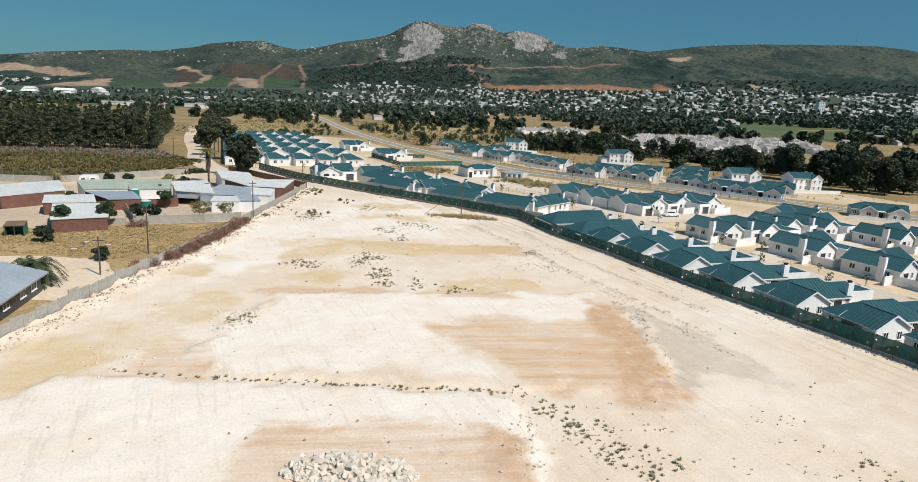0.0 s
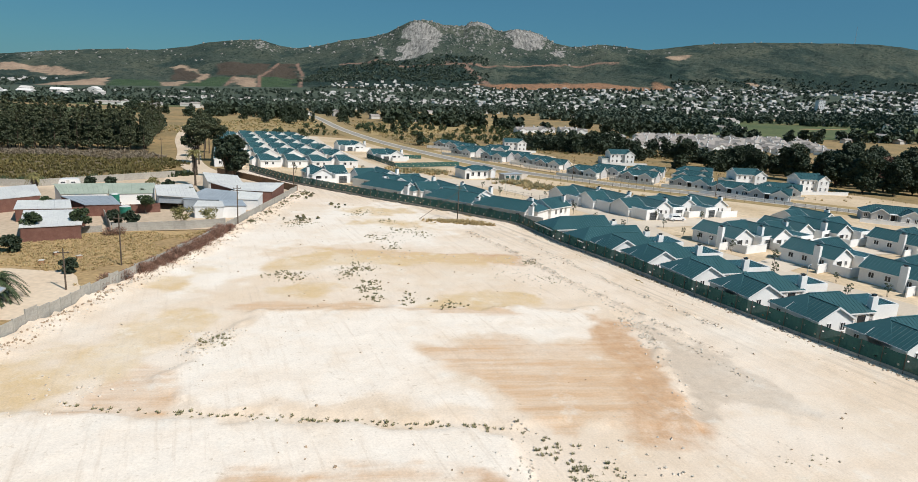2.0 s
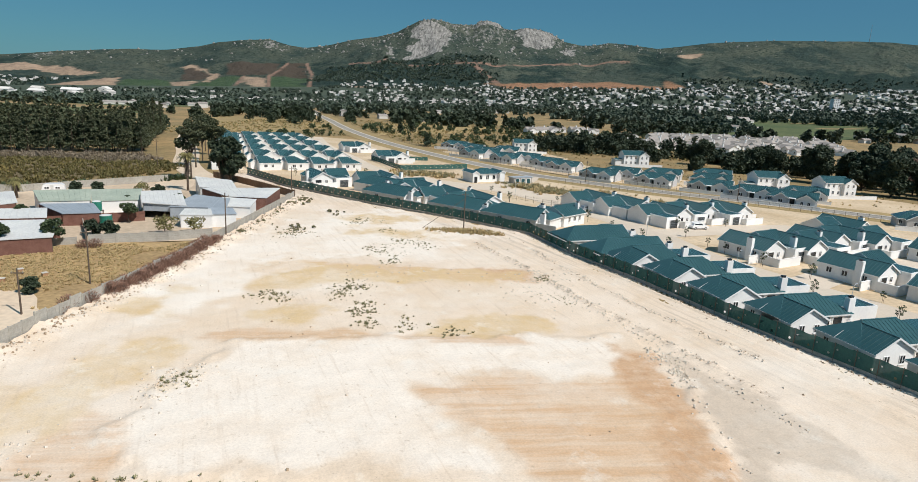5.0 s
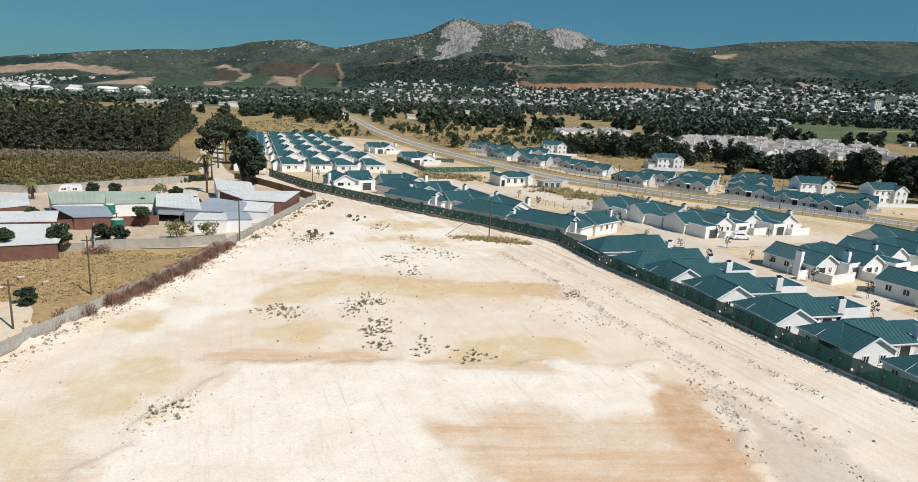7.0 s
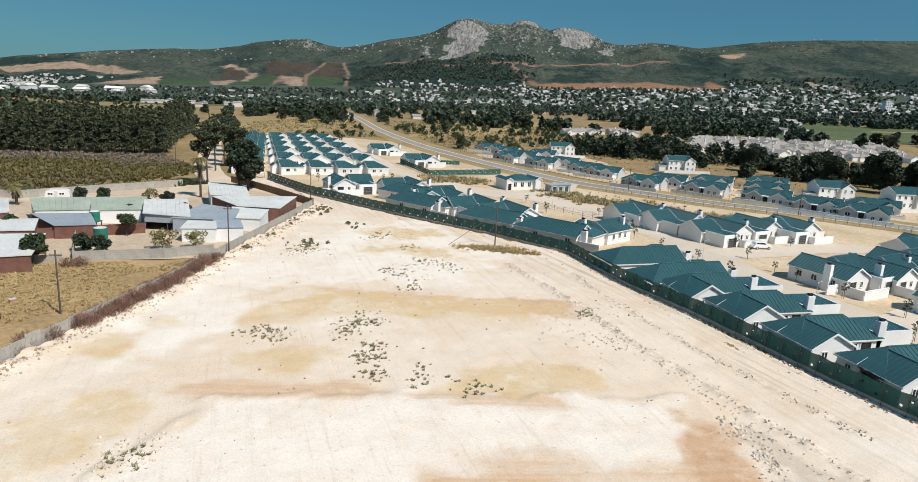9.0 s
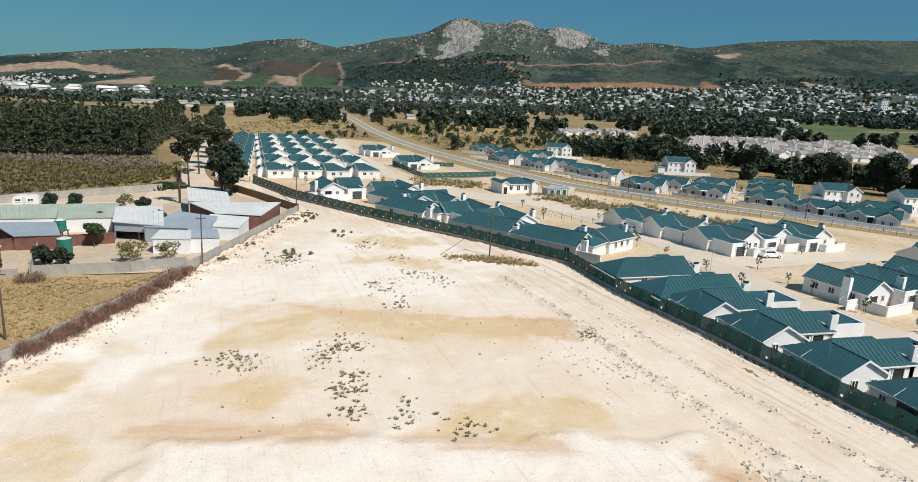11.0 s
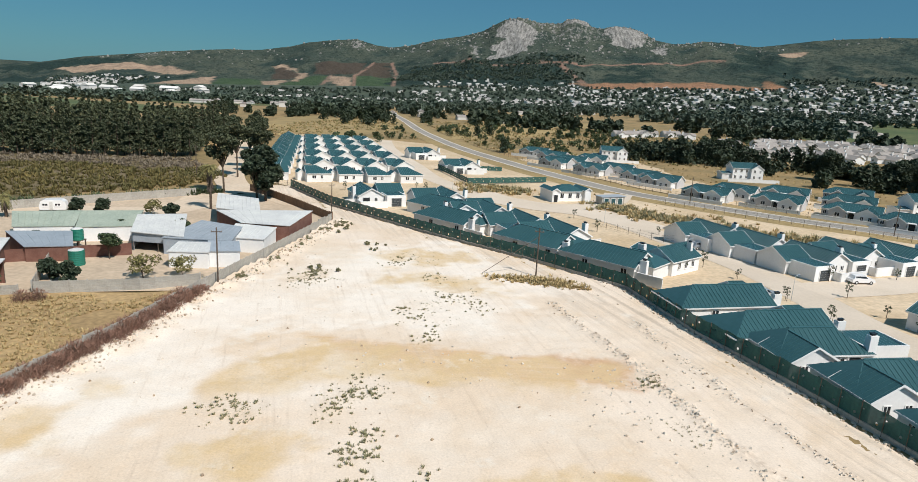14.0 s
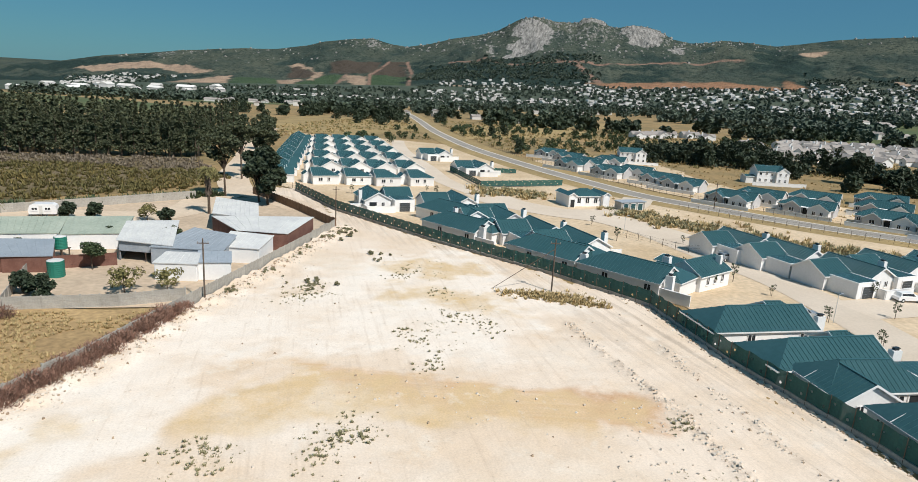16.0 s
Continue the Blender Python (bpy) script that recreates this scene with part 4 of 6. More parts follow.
def garage(th, x0, x1, y0, y1, h=2.9, face="s"):
    """A flat-roofed garage behind a parapet, with a panel door."""
    g = Geo()
    g.box(x0, x1, y0, y1, -0.6, h - 0.5)
    t = 0.22
    g.box(x0, x1, y0, y0 + t, h - 0.5, h)
    g.box(x0, x0 + t, y0 + t, y1, h - 0.5, h)
    g.box(x1 - t, x1, y0 + t, y1, h - 0.5, h)
    part("garage_wall", g, M["white"], th, "white parapet garage")
    g = Geo()
    pts = [(x0 + t, y0 + t, h - 0.45), (x1 - t, y0 + t, h - 0.45), (x1 - t, y1, h - 0.05), (x0 + t, y1, h - 0.05)]
    g.solid(pts + [(p[0], p[1], p[2] + 0.08) for p in pts], [(4, 5, 6, 7), (0, 1, 5, 4), (1, 2, 6, 5), (2, 3, 7, 6), (3, 0, 4, 7)])
    k, q = x0 + t + 0.5, Geo()
    while k < x1 - t - 0.2:
        q.solid([(k - 0.02, y0 + t, h - 0.34), (k + 0.02, y0 + t, h - 0.34), (k + 0.02, y1, h + 0.06), (k - 0.02, y1, h + 0.06)], [(0, 1, 2, 3)])
        k += 0.6
    sheeting = part("garage_roof", g, M["teal"], th, "teal lean-to roof sheet")
    part("roof_seams", q, M["seam"], sheeting, "", "stuff")
    if face == "s":
        door(th, (x0 + x1) / 2, y0, 0, min(2.6, x1 - x0 - 1.2), 2.15, "s", "garage_door", "garage", 5)
    else:
        door(th, x1, (y0 + y1) / 2, 0, 2.6, 2.15, "e", "garage_door", "garage", 5)


def yard_wall(th, x0, y0, x1, y1, h=1.5):
    g = Geo()
    d = Vector((x1 - x0, y1 - y0, 0))
    m = Matrix.Translation((x0, y0, 0)) @ Matrix.Rotation(math.atan2(d.y, d.x), 4, "Z")
    g.box(0, d.length, -0.11, 0.11, -0.4, h, m)
    g.box(-0.04, d.length + 0.04, -0.15, 0.15, h, h + 0.07, m)
    part("yard_wall", g, M["white"], th, "white plastered yard wall")


WHITE = "white plastered villa with a teal sheet roof"


def villa_fence():
    """Villa whose long side lies along the net fence: front gable, hipped cross wing, chimney, lean-to garage."""
    th = thing("villa", "white villa with teal pitched roof beside the net fence", "house", group="villas along the fence")
    block(th, -3.1, 3.1, 0, 5.2, 2.6, 1.75)
    block(th, -3.1, 9.3, 2.0, 8.5, 2.6, 1.95, "x", (True, True))
    garage(th, 9.3, 15.6, 3.2, 8.3, 2.9, "e")
    chimney(th, 9.2, 2.4, 1.1, 0.8, 4.7)
    for x in (-1.15, 1.35):
        window(th, x, 0, 0.95, 0.95, 1.2)
    for y in (2.4, 6.8):
        window(th, -3.1, y, 1.1, 0.9, 1.0, "w")
    window(th, 5.0, 2.0, 0.9, 1.4, 1.2)
    door(th, 7.0, 2.0, 0, 1.6, 2.1, "s", "patio_door", "dark")
    yard_wall(th, 9.4, 1.2, 15.4, 1.2, 1.5)
    return th


def villa_hip():
    th = thing("villa", "white villa with long teal hipped roof beside the net fence", "house", group="villas along the fence")
    block(th, -3.4, 11.5, 0, 7.4, 2.6, 1.95, "x", (True, False))
    block(th, 8.0, 13.5, 3.0, 9.2, 2.6, 1.6, "x", (False, True))
    chimney(th, 12.6, 1.2, 1.2, 0.8, 3.9)
    window(th, 2.0, 0, 1.0, 1.2, 1.1)
    window(th, 9.6, 0, 1.0, 1.2, 1.1)
    window(th, -3.4, 3.7, 1.0, 1.2, 1.1, "w")
    yard_wall(th, 11.6, 0.3, 16.5, 0.3, 1.8)
    return th


def villa_street(mirror):
    """Street villa: front gable with a walled patio, a cross wing, a chimney, and a parapet garage beside it."""
    s = -1 if mirror else 1
    th = thing("villa", "white street villa with teal roof, garage and walled patio", "house", group="street villas")

    def sx(a, b):
        return (min(a * s, b * s), max(a * s, b * s))
    block(th, -3.3, 3.3, 0, 10.5)
    block(th, *sx(3.2, 9.6), 3.4, 10.0, 2.6, 1.9, "x", (False, False))
    garage(th, *sx(3.5, 8.6), -2.0, 3.4)
    chimney(th, -3.8 * s, 3.0, 0.8, 1.2, 4.6)
    window(th, 1.2, 0, 0.95, 0.9, 1.1)
    door(th, -1.3, 0, 0, 1.8, 2.1, "s", "patio_door", "dark")
    for y in (2.2, 5.6, 8.4):
        window(th, -3.3, y, 1.0, 1.1, 1.1, "w")
    yard_wall(th, -3.6, -3.4, 3.3, -3.4, 1.7)
    yard_wall(th, -3.6, -3.4, -3.6, -0.1, 1.7)
    yard_wall(th, -6.6 * s, 1.0, -3.6 * s, 1.0, 1.6)
    return th


def cottage():
    """Small terrace cottage with a porch side."""
    th = thing("cottage", "small white terrace cottage with teal roof in a dense block", "house", group="terrace cottages")
    block(th, 0, 7.6, 0, 8.0, 2.6, 1.9, "x", (False, True), over=0.2)
    block(th, -2.2, 0.0, 3.4, 7.0, 2.4, 0.9, "y", over=0.15, seams=False)
    window(th, 2.2, 0, 1.0, 1.3, 1.1)
    window(th, 4.6, 0, 1.0, 0.9, 1.1)
    window(th, 7.6, 4.0, 1.0, 1.1, 1.1, "e")
    return th


def cottage_gabled():
    """The same small cottage with a gabled front wing."""
    th = thing("cottage", "small white terrace cottage with gabled front and teal roof", "house", group="terrace cottages")
    block(th, 0, 7.6, 0, 7.4, 2.6, 1.9, "x", (False, True), over=0.2)
    block(th, 1.2, 8.4, -4.4, 2.6, 2.6, 1.95, "y", over=0.2)
    block(th, -2.2, 0.0, 3.4, 7.0, 2.4, 0.9, "y", over=0.15, seams=False)
    window(th, 5.4, -4.4, 1.0, 1.3, 1.1)
    window(th, 3.0, -4.4, 1.0, 0.9, 1.1)
    window(th, 8.4, -1.0, 1.0, 1.1, 1.1, "e")
    return th


def corner_villa():
    th = thing("villa", "villa with grey shaded gable and teal roof at the fence corner", "house")
    block(th, -3.2, 3.2, 0, 8.8, 2.7, 1.8)
    block(th, -7.5, -3.2, 3.0, 8.0, 2.5, 0.6, "x", seams=False)
    chimney(th, -4.0, 1.0, 1.3, 0.9, 4.2)
    chimney(th, 1.6, 7.6, 0.9, 0.7, 5.0)
    for x in (-1.3, 1.3):
        window(th, x, 0, 0.95, 0.9, 1.3)
    for y in (2.2, 4.4, 6.6):
        window(th, 3.2, y, 0.95, 0.9, 1.3, "e")
    return th


def road_house():
    th = thing("bungalow", "long bungalow with grey walls and teal roof by the road", "house", group="bungalows by the road")
    block(th, -7.5, 7.5, 0, 6.6, 2.6, 1.8, "x", (True, False), wall="grey_plaster")
    block(th, 1.5, 7.0, -4.0, 1.5, 2.6, 1.6, "y", wall="white")
    block(th, -5.5, -1.0, -1.8, 1.2, 2.5, 1.4, "y", wall="grey_plaster", seams=False)
    for x in (3.2, 5.2):
        window(th, x, -4.0, 0.9, 0.9, 1.2)
    window(th, -3.2, -1.8, 0.9, 1.4, 1.2)
    window(th, -6.6, 0, 1.0, 1.0, 1.1)
    door(th, 0.2, 0, 0, 1.4, 2.1, "s", "door", "dark")
    g = Geo()
    for x in (-0.7, 1.2):
        g.box(x - 0.12, x + 0.12, -1.9, -1.66, -0.3, 2.4)
    g.box(-1.0, 1.5, -2.0, 0.2, 2.4, 2.55)
    part("porch", g, M["white"], th, "white flat porch")
    yard_wall(th, -9, -6.2, 8.5, -6.2, 1.2)
    return th


def tall_house():
    th = thing("two_storey_house", "two-storey white house with teal gable roof", "house", group="two-storey houses")
    block(th, -5.5, 5.5, 0, 7.0, 5.2, 2.0, "x")
    block(th, 2.0, 7.2, -1.2, 5.0, 5.0, 1.7, "y")
    block(th, -9.5, -5.5, 1.0, 6.0, 2.7, 0.5, "x", seams=False)
    for z in (0.9, 3.4):
        for x in (-4.2, -1.8, 0.6):
            window(th, x, 0, z, 1.0, 1.3)
        for x in (3.4, 5.8):
            window(th, x, -1.2, z, 0.9, 1.3)
        window(th, 7.2, 2.0, z, 1.0, 1.3, "e")
    yard_wall(th, -10, -6, 12, -6, 1.3)
    return th


A_TURN, B_TURN = 19.3, 33.0


def put(ob, spots, turn):
    """Stands copies of a thing at the places, and the thing itself at the first."""
    made = []
    for k, s in enumerate(spots):
        m = place(s[0], s[1], s[2] if len(s) > 2 else turn, s[3] if len(s) > 3 else 0.0)
        if k == 0:
            ob.matrix_basis = m
            made.append(ob)
        else:
            made.append(copy_thing(ob, m))
    return made


put(villa_fence(), [(30.6, 127.9, A_TURN, -0.5), (35.3, 119.2, A_TURN, -0.3), (40.0, 109.8, A_TURN, -0.2), (45.4, 101.0, A_TURN, -0.2), (50.9, 91.7, A_TURN, -0.2), (56.8, 82.5, A_TURN, -0.2), (62.8, 73.4, A_TURN, -0.2), (68.8, 64.3, A_TURN, -0.2)], A_TURN)
put(villa_hip(), [(26.6, 134.6, A_TURN + 3, -0.5), (21.8, 144.6, A_TURN + 3, -0.4)], A_TURN + 3)
put(villa_street(False), [(59.8, 144.5), (69.6, 147.6), (79.0, 156.4), (89.3, 158.6), (72.5, 129.0), (80.6, 115.8), (88.0, 104.0), (101, 148), (112, 146)], B_TURN)
put(villa_street(True), [(45.4, 190.6), (53.0, 180.8), (62.0, 188.0), (72.0, 191.0), (38.0, 198.0), (95, 176)], B_TURN)

# terrace cottages: four columns, six rows
spots, plain = [], []
for col, (x, y) in enumerate([(-75.3, 241.6), (-66.6, 246.0), (-58.2, 248.8), (-49.2, 254.7)]):
    for row in range(6):
        d = row * 26.5
        dx, dy = ((-0.375, 0.927), (-0.385, 0.923), (-0.395, 0.919), (-0.41, 0.912))[col]
        (spots if row else plain).append((x + dx * d, y + dy * d))
put(cottage(), plain, 33.5)
put(cottage_gabled(), spots, 33.5)


def row_cottage():
    th = thing("row_cottage", "white row cottage with teal roof joined to its neighbours", "house", group="row cottages")
    block(th, 0, 7.0, 0, 13.5, 2.7, 1.8, "y", over=0.2)
    block(th, 7.0, 10.0, 1.0, 4.0, 2.4, 0.9, "x", over=0.15, seams=False)
    block(th, 7.0, 9.5, 7.5, 10.5, 2.4, 0.9, "x", over=0.15, seams=False)
    window(th, 2.0, 0, 0.9, 1.1, 1.2)
    door(th, 5.0, 0, 0, 1.5, 2.1, "s", "door", "dark")
    window(th, 7.0, 5.5, 0.9, 1.2, 1.2, "e")
    return th


put(row_cottage(), [(-90.5 - 0.355 * 14.6 * k, 237.5 + 0.935 * 14.6 * k) for k in range(10)], 20.8)

# houses on the second stretch of the net fence, facing the field
put(villa_hip(), [(4.5, 168.6, -33), (-33.0, 206.5, -33), (-8.5, 177.5, -33), (-28.0, 191.8, -33)], -33)
put(villa_street(False), [(-46.0, 211.5, 33), (-20.0, 199.0, 33)], 30)
put(corner_villa(), [(18.9, 170.6)], -41)
put(villa_street(True), [(5.0, 183.0, 33), (-3.0, 190.0, 33), (-12.0, 200.0, 33), (-25.0, 216.0, 33), (-32.0, 296.0, 33), (-55.0, 335.0, 33)], 33)
# beyond the through road
put(road_house(), [(47, 273, -33), (67, 266, -30), (76, 288, -25), (100, 297, -20), (84, 254, -28), (103, 231, -28), (124, 196, -20), (30, 311, -33), (12, 324, -33), (-3, 342, -33), (14, 368, -20), (-5, 372, -33), (150, 180, -20), (58, 284, -30), (92, 276, -25), (94, 241, -28), (114, 246, -25), (22, 330, -30), (36, 300, -33), (4, 352, -30), (-14, 388, -20)], -30)
put(tall_house(), [(78, 345, 12), (112, 268, 12), (134, 262, 15), (26, 392, 8)], 10)


def gatehouse():
    th = thing("gatehouse", "white estate gatehouse with teal roof and tall parapets", "gatehouse")
    block(th, -4.5, 4.5, 0, 6.0, 3.0, 1.5, "x", (True, True))
    block(th, -6.5, -4.4, -1.5, 6.5, 3.4, 0.6, "y", seams=False)
    block(th, 4.4, 6.4, -1.0, 6.5, 3.4, 0.6, "y", seams=False)
    for x in (-2.6, 0, 2.6):
        window(th, x, 0, 0.9, 1.2, 1.6)
    door(th, -5.4, -1.5, 0, 1.2, 2.2, "s", "door", "dark")
    return th


put(gatehouse(), [(4.0, 246.0)], 28)


def sub_station():
    th = thing("utility_building", "small flat utility building with teal doors by the gate", "building")
    g = Geo()
    g.box(-4, 4, 0, 3, -0.4, 2.3)
    part("wall", g, M["concrete"], th)
    g = Geo()
    g.box(-4.3, 4.3, -0.3, 3.3, 2.3, 2.5)
    part("roof", g, M["steel_blue"], th)
    for x in (-2.4, 0.0, 2.4):
        door(th, x, 0, 0, 1.5, 1.9, "s", "door", "teal")
    return th


put(sub_station(), [(16.5, 246.0)], 33)


# ---- net fence ----
def net_material():
    m = M["net"]
    n, l = m.node_tree.nodes, m.node_tree.links
    b = n["Principled BSDF"]
    tex = n.new("ShaderNodeTexCoord")
    v = n.new("ShaderNodeTexVoronoi")
    v.inputs["Scale"].default_value = 0.9
    l.new(tex.outputs["Object"], v.inputs["Vector"])
    big = n.new("ShaderNodeMath")
    big.operation = "GREATER_THAN"
    big.inputs[1].default_value = 0.15
    l.new(v.outputs["Distance"], big.inputs[0])
    weave = n.new("ShaderNodeMath")
    weave.operation = "MULTIPLY"
    weave.inputs[1].default_value = 0.96
    l.new(big.outputs["Value"], weave.inputs[0])
    l.new(weave.outputs["Value"], b.inputs["Alpha"])


net_material()


def net_fence(pts, high=2.45, name="net_fence", label="dark green shade-net fence on a low concrete wall", plinth=True):
    th = thing(name, label, "fence", kind="thing")
    cache = {}
    for x, y, a, w in run(pts, 2.6):
        m = Matrix.Translation((x, y, float(land(x, y)))) @ Matrix.Rotation(a, 4, "Z")
        key = round(w, 2)
        if key not in cache:
            g = Geo()
            n = 6
            for k in range(n):
                x0, x1 = w * k / n, w * (k + 1) / n
                z0, z1 = high - 0.10 * math.sin(math.pi * k / n), high - 0.10 * math.sin(math.pi * (k + 1) / n)
                b0, b1 = 0.06 * math.sin(math.pi * k / n * 2), 0.06 * math.sin(math.pi * (k + 1) / n * 2)
                g.face([(x0, b0, 0.3), (x1, b1, 0.3), (x1, b1 * 1.5, z1), (x0, b0 * 1.5, z0)])
            pl = Geo()
            pl.box(0, w, -0.12, 0.12, -0.4, 0.38)
            pl.box(0, w, -0.15, 0.15, 0.38, 0.44)
            po = Geo()
            po.tube((0, 0.1, 0), (0, 0.1, high + 0.12), 0.045, 0.04, 6)
            cache[key] = (g.mesh("net_panel", M["net"]), pl.mesh("plinth", M["concrete"]), po.mesh("post", M["wood"]))
        for nm, me in zip(("net_panel", "plinth", "post"), cache[key]):
            if nm == "plinth" and not plinth:
                continue
            ob = new(nm, me)
            ob.parent, ob.matrix_basis = th, m
    return th


net_fence([(74.5, 40), (55.5, 75.4), (38.2, 104.6), (29.4, 122.4), (20.0, 139.4), (12.6, 158.0)])
net_fence([(12.6, 158.0), (-2.8, 170.4), (-26.8, 186), (-55.3, 207.4), (-75.3, 229.4)])
net_fence([(-29, 265), (-4, 284.5)], 2.2, "net_fence", "teal shade-net fence round the empty stand", False)
net_fence([(-46, 300), (-29, 265)], 2.2, "net_fence", "teal shade-net fence along the estate road", False)
net_fence([(-40, 303), (-22, 308)], 2.0, "net_fence", "teal shade-net fence behind the empty stand", False)


# ---- slab walls ----
def slab_wall(pts, high=1.75, slabs=5, name="slab_wall", label="weathered grey precast slab wall with posts", mat="concrete", gap=2.0):
    th = thing(name, label, "wall", kind="thing")
    cache = {}
    for x, y, a, w in run(pts, gap):
        m = Matrix.Translation((x, y, max(float(land(x, y)), field_height(x, y) - 0.3))) @ Matrix.Rotation(a, 4, "Z")
        key = round(w, 2)
        if key not in cache:
            g = Geo()
            h = high / slabs
            for k in range(slabs):
                g.box(0.06, w - 0.06, -0.035, 0.035, k * h - (0.5 if k == 0 else -0.012), (k + 1) * h)
            po = Geo()
            po.box(-0.08, 0.08, -0.09, 0.09, -0.5, high + 0.10)
            cache[key] = (g.mesh("wall_panel", M[mat]), po.mesh("post", M[mat]))
        for nm, me in zip(("wall_panel", "post"), cache[key]):
            ob = new(nm, me)
            ob.parent, ob.matrix_basis = th, m
    return th


slab_wall([(-52.8, 20), (-51.8, 60), (-50.0, 90), (-47.6, 116), (-47.6, 150), (-48.0, 188)])
slab_wall([(-49.5, 137.5), (-55.5, 132.4), (-67, 126.6)], 1.7, 5, "slab_wall", "pale grey precast slab wall of the farmyard")
slab_wall([(-68.5, 125.8), (-79, 119.5)], 1.3, 4, "slab_wall", "broken pale slab wall at the grass lot")
slab_wall([(-67.5, 127), (-76, 140)], 1.6, 5, "slab_wall", "grey slab wall between the yards")
slab_wall([(-150, 165), (-112, 172), (-90, 205)], 1.9, 5, "slab_wall", "long grey slab wall before the heath")
slab_wall([(-48, 188.5), (-61, 201), (-74, 212.5), (-82, 218)], 1.9, 3, "sheet_fence", "brown sheet fence along the dirt road", "rust", 1.6)
slab_wall([(-82, 137.5), (-68, 148.5)], 2.0, 4, "brick_wall", "red brick yard wall", "brick", 3.0)


# ---- farm sheds ----
def shed(name, label, corners, roof, wall, inset=0.35, open_sides=(), hang=0.0):
    """A shed under one sloping roof sheet. corners: its four roof corners, round the roof. open_sides: sides without a wall."""
    cx, cy = sum(c[0] for c in corners) / 4, sum(c[1] for c in corners) / 4
    z0 = float(land(cx, cy))
    th = thing(name, label, "shed", Matrix.Translation((cx, cy, z0)))
    top = [Vector((x - cx, y - cy, z)) for x, y, z in corners]
    g = Geo()
    low = [(p.x, p.y, p.z - 0.12) for p in top]
    g.solid(low + [tuple(p) for p in top], [(3, 2, 1, 0), (4, 5, 6, 7), (0, 1, 5, 4), (1, 2, 6, 5), (2, 3, 7, 6), (3, 0, 4, 7)])
    rf = part("roof", g, M[roof], th)
    n = max(4, int((top[1] - top[0]).length / 0.9))
    g = Geo()
    for k in range(1, n):
        a, b = top[0].lerp(top[1], k / n), top[3].lerp(top[2], k / n)
        g.tube(a + Vector((0, 0, 0.015)), b + Vector((0, 0, 0.015)), 0.03, 0.03, 4)
    part("roof_ribs", g, M[roof], rf, "", "stuff")
    ins = [p.lerp(Vector((0, 0, p.z)), inset / max(1.0, Vector((p.x, p.y)).length)) for p in top]
    for k in range(4):
        a, b = ins[k], ins[(k + 1) % 4]
        d = Vector((b.x - a.x, b.y - a.y, 0)).normalized()
        no = Vector((d.y, -d.x, 0)) * 0.1
        g = Geo()
        if k in open_sides:
            for s in (0.0, 0.5, 1.0):
                p = a.lerp(b, s)
                g = Geo()
                g.tube((p.x, p.y, -0.3), (p.x, p.y, p.z - 0.12), 0.07, 0.07, 6)
                part("post", g, M["wood"], th)
            if not hang:
                continue
            g = Geo()
        foot = hang if k in open_sides else -0.4
        pts = [Vector((a.x, a.y, foot)), Vector((b.x, b.y, foot)), Vector((b.x, b.y, b.z - 0.1)), Vector((a.x, a.y, a.z - 0.1))]
        g.solid([p - no for p in pts] + [p + no for p in pts], [(0, 1, 2, 3), (7, 6, 5, 4), (0, 4, 5, 1), (1, 5, 6, 2), (2, 6, 7, 3), (3, 7, 4, 0)])
        part("wall", g, M[wall], th)
    return th


def sized(x, y, turn, w, d, zf, zb):
    """Roof corners of a shed, front edge first, turned about its middle."""
    c, s = math.cos(radians(turn)), math.sin(radians(turn))
    return [(x + a * c - b * s, y + a * s + b * c, z) for a, b, z in ((-w / 2, -d / 2, zf), (w / 2, -d / 2, zf), (w / 2, d / 2, zb), (-w / 2, d / 2, zb))]


shed("barn", "barn with pale steel roof and grey gable sheeting, open below", [(-69.7, 150.6, 3.5), (-60.6, 151.6, 3.2), (-67.2, 163.6, 4.3), (-74.5, 159.6, 4.3)], "steel", "steel_blue", 0.5, (0,), 1.7)
shed("workshop", "low workshop with blue-grey steel roof", [(-64.0, 150.5, 3.0), (-52.6, 152.6, 3.0), (-54.6, 160.4, 3.6), (-63.0, 161.4, 3.9)], "steel_blue", "steel_blue")
shed("annex", "white annex with pale steel roof beside the slab wall", [(-58.6, 143.6, 2.7), (-52.4, 145.2, 2.7), (-54.6, 149.6, 3.1), (-59.6, 148.4, 3.1)], "steel", "white")
shed("annex", "small annex with blue-grey steel roof beside the slab wall", [(-53.0, 145.8, 2.8), (-48.4, 147.6, 2.8), (-51.0, 152.2, 3.1), (-55.8, 150.8, 3.1)], "steel_blue", "white")
shed("long_shed", "long brick shed with pale steel roof", [(-57.0, 164.4, 3.6), (-48.4, 166.6, 3.3), (-49.4, 180.6, 3.5), (-66.0, 171.6, 3.9)], "steel", "brick")
shed("store", "white store with pale steel roof", [(-55.6, 155.6, 2.8), (-49.0, 157.2, 2.6), (-50.2, 165.0, 3.0), (-58.0, 164.4, 3.2)], "steel", "white")
shed("back_shed", "back shed with pale blue-grey steel roof", [(-68.2, 175.6, 3.6), (-58.4, 175.4, 3.4), (-64.2, 186.6, 4.0), (-74.6, 188.0, 4.2)], "steel", "steel")
shed("farmhouse", "farmhouse wing with faded green roof", [(-90.5, 148.8, 2.8), (-82.0, 153.0, 2.8), (-85.8, 159.6, 4.0), (-95.5, 154.4, 4.0)], "steel_green", "white")
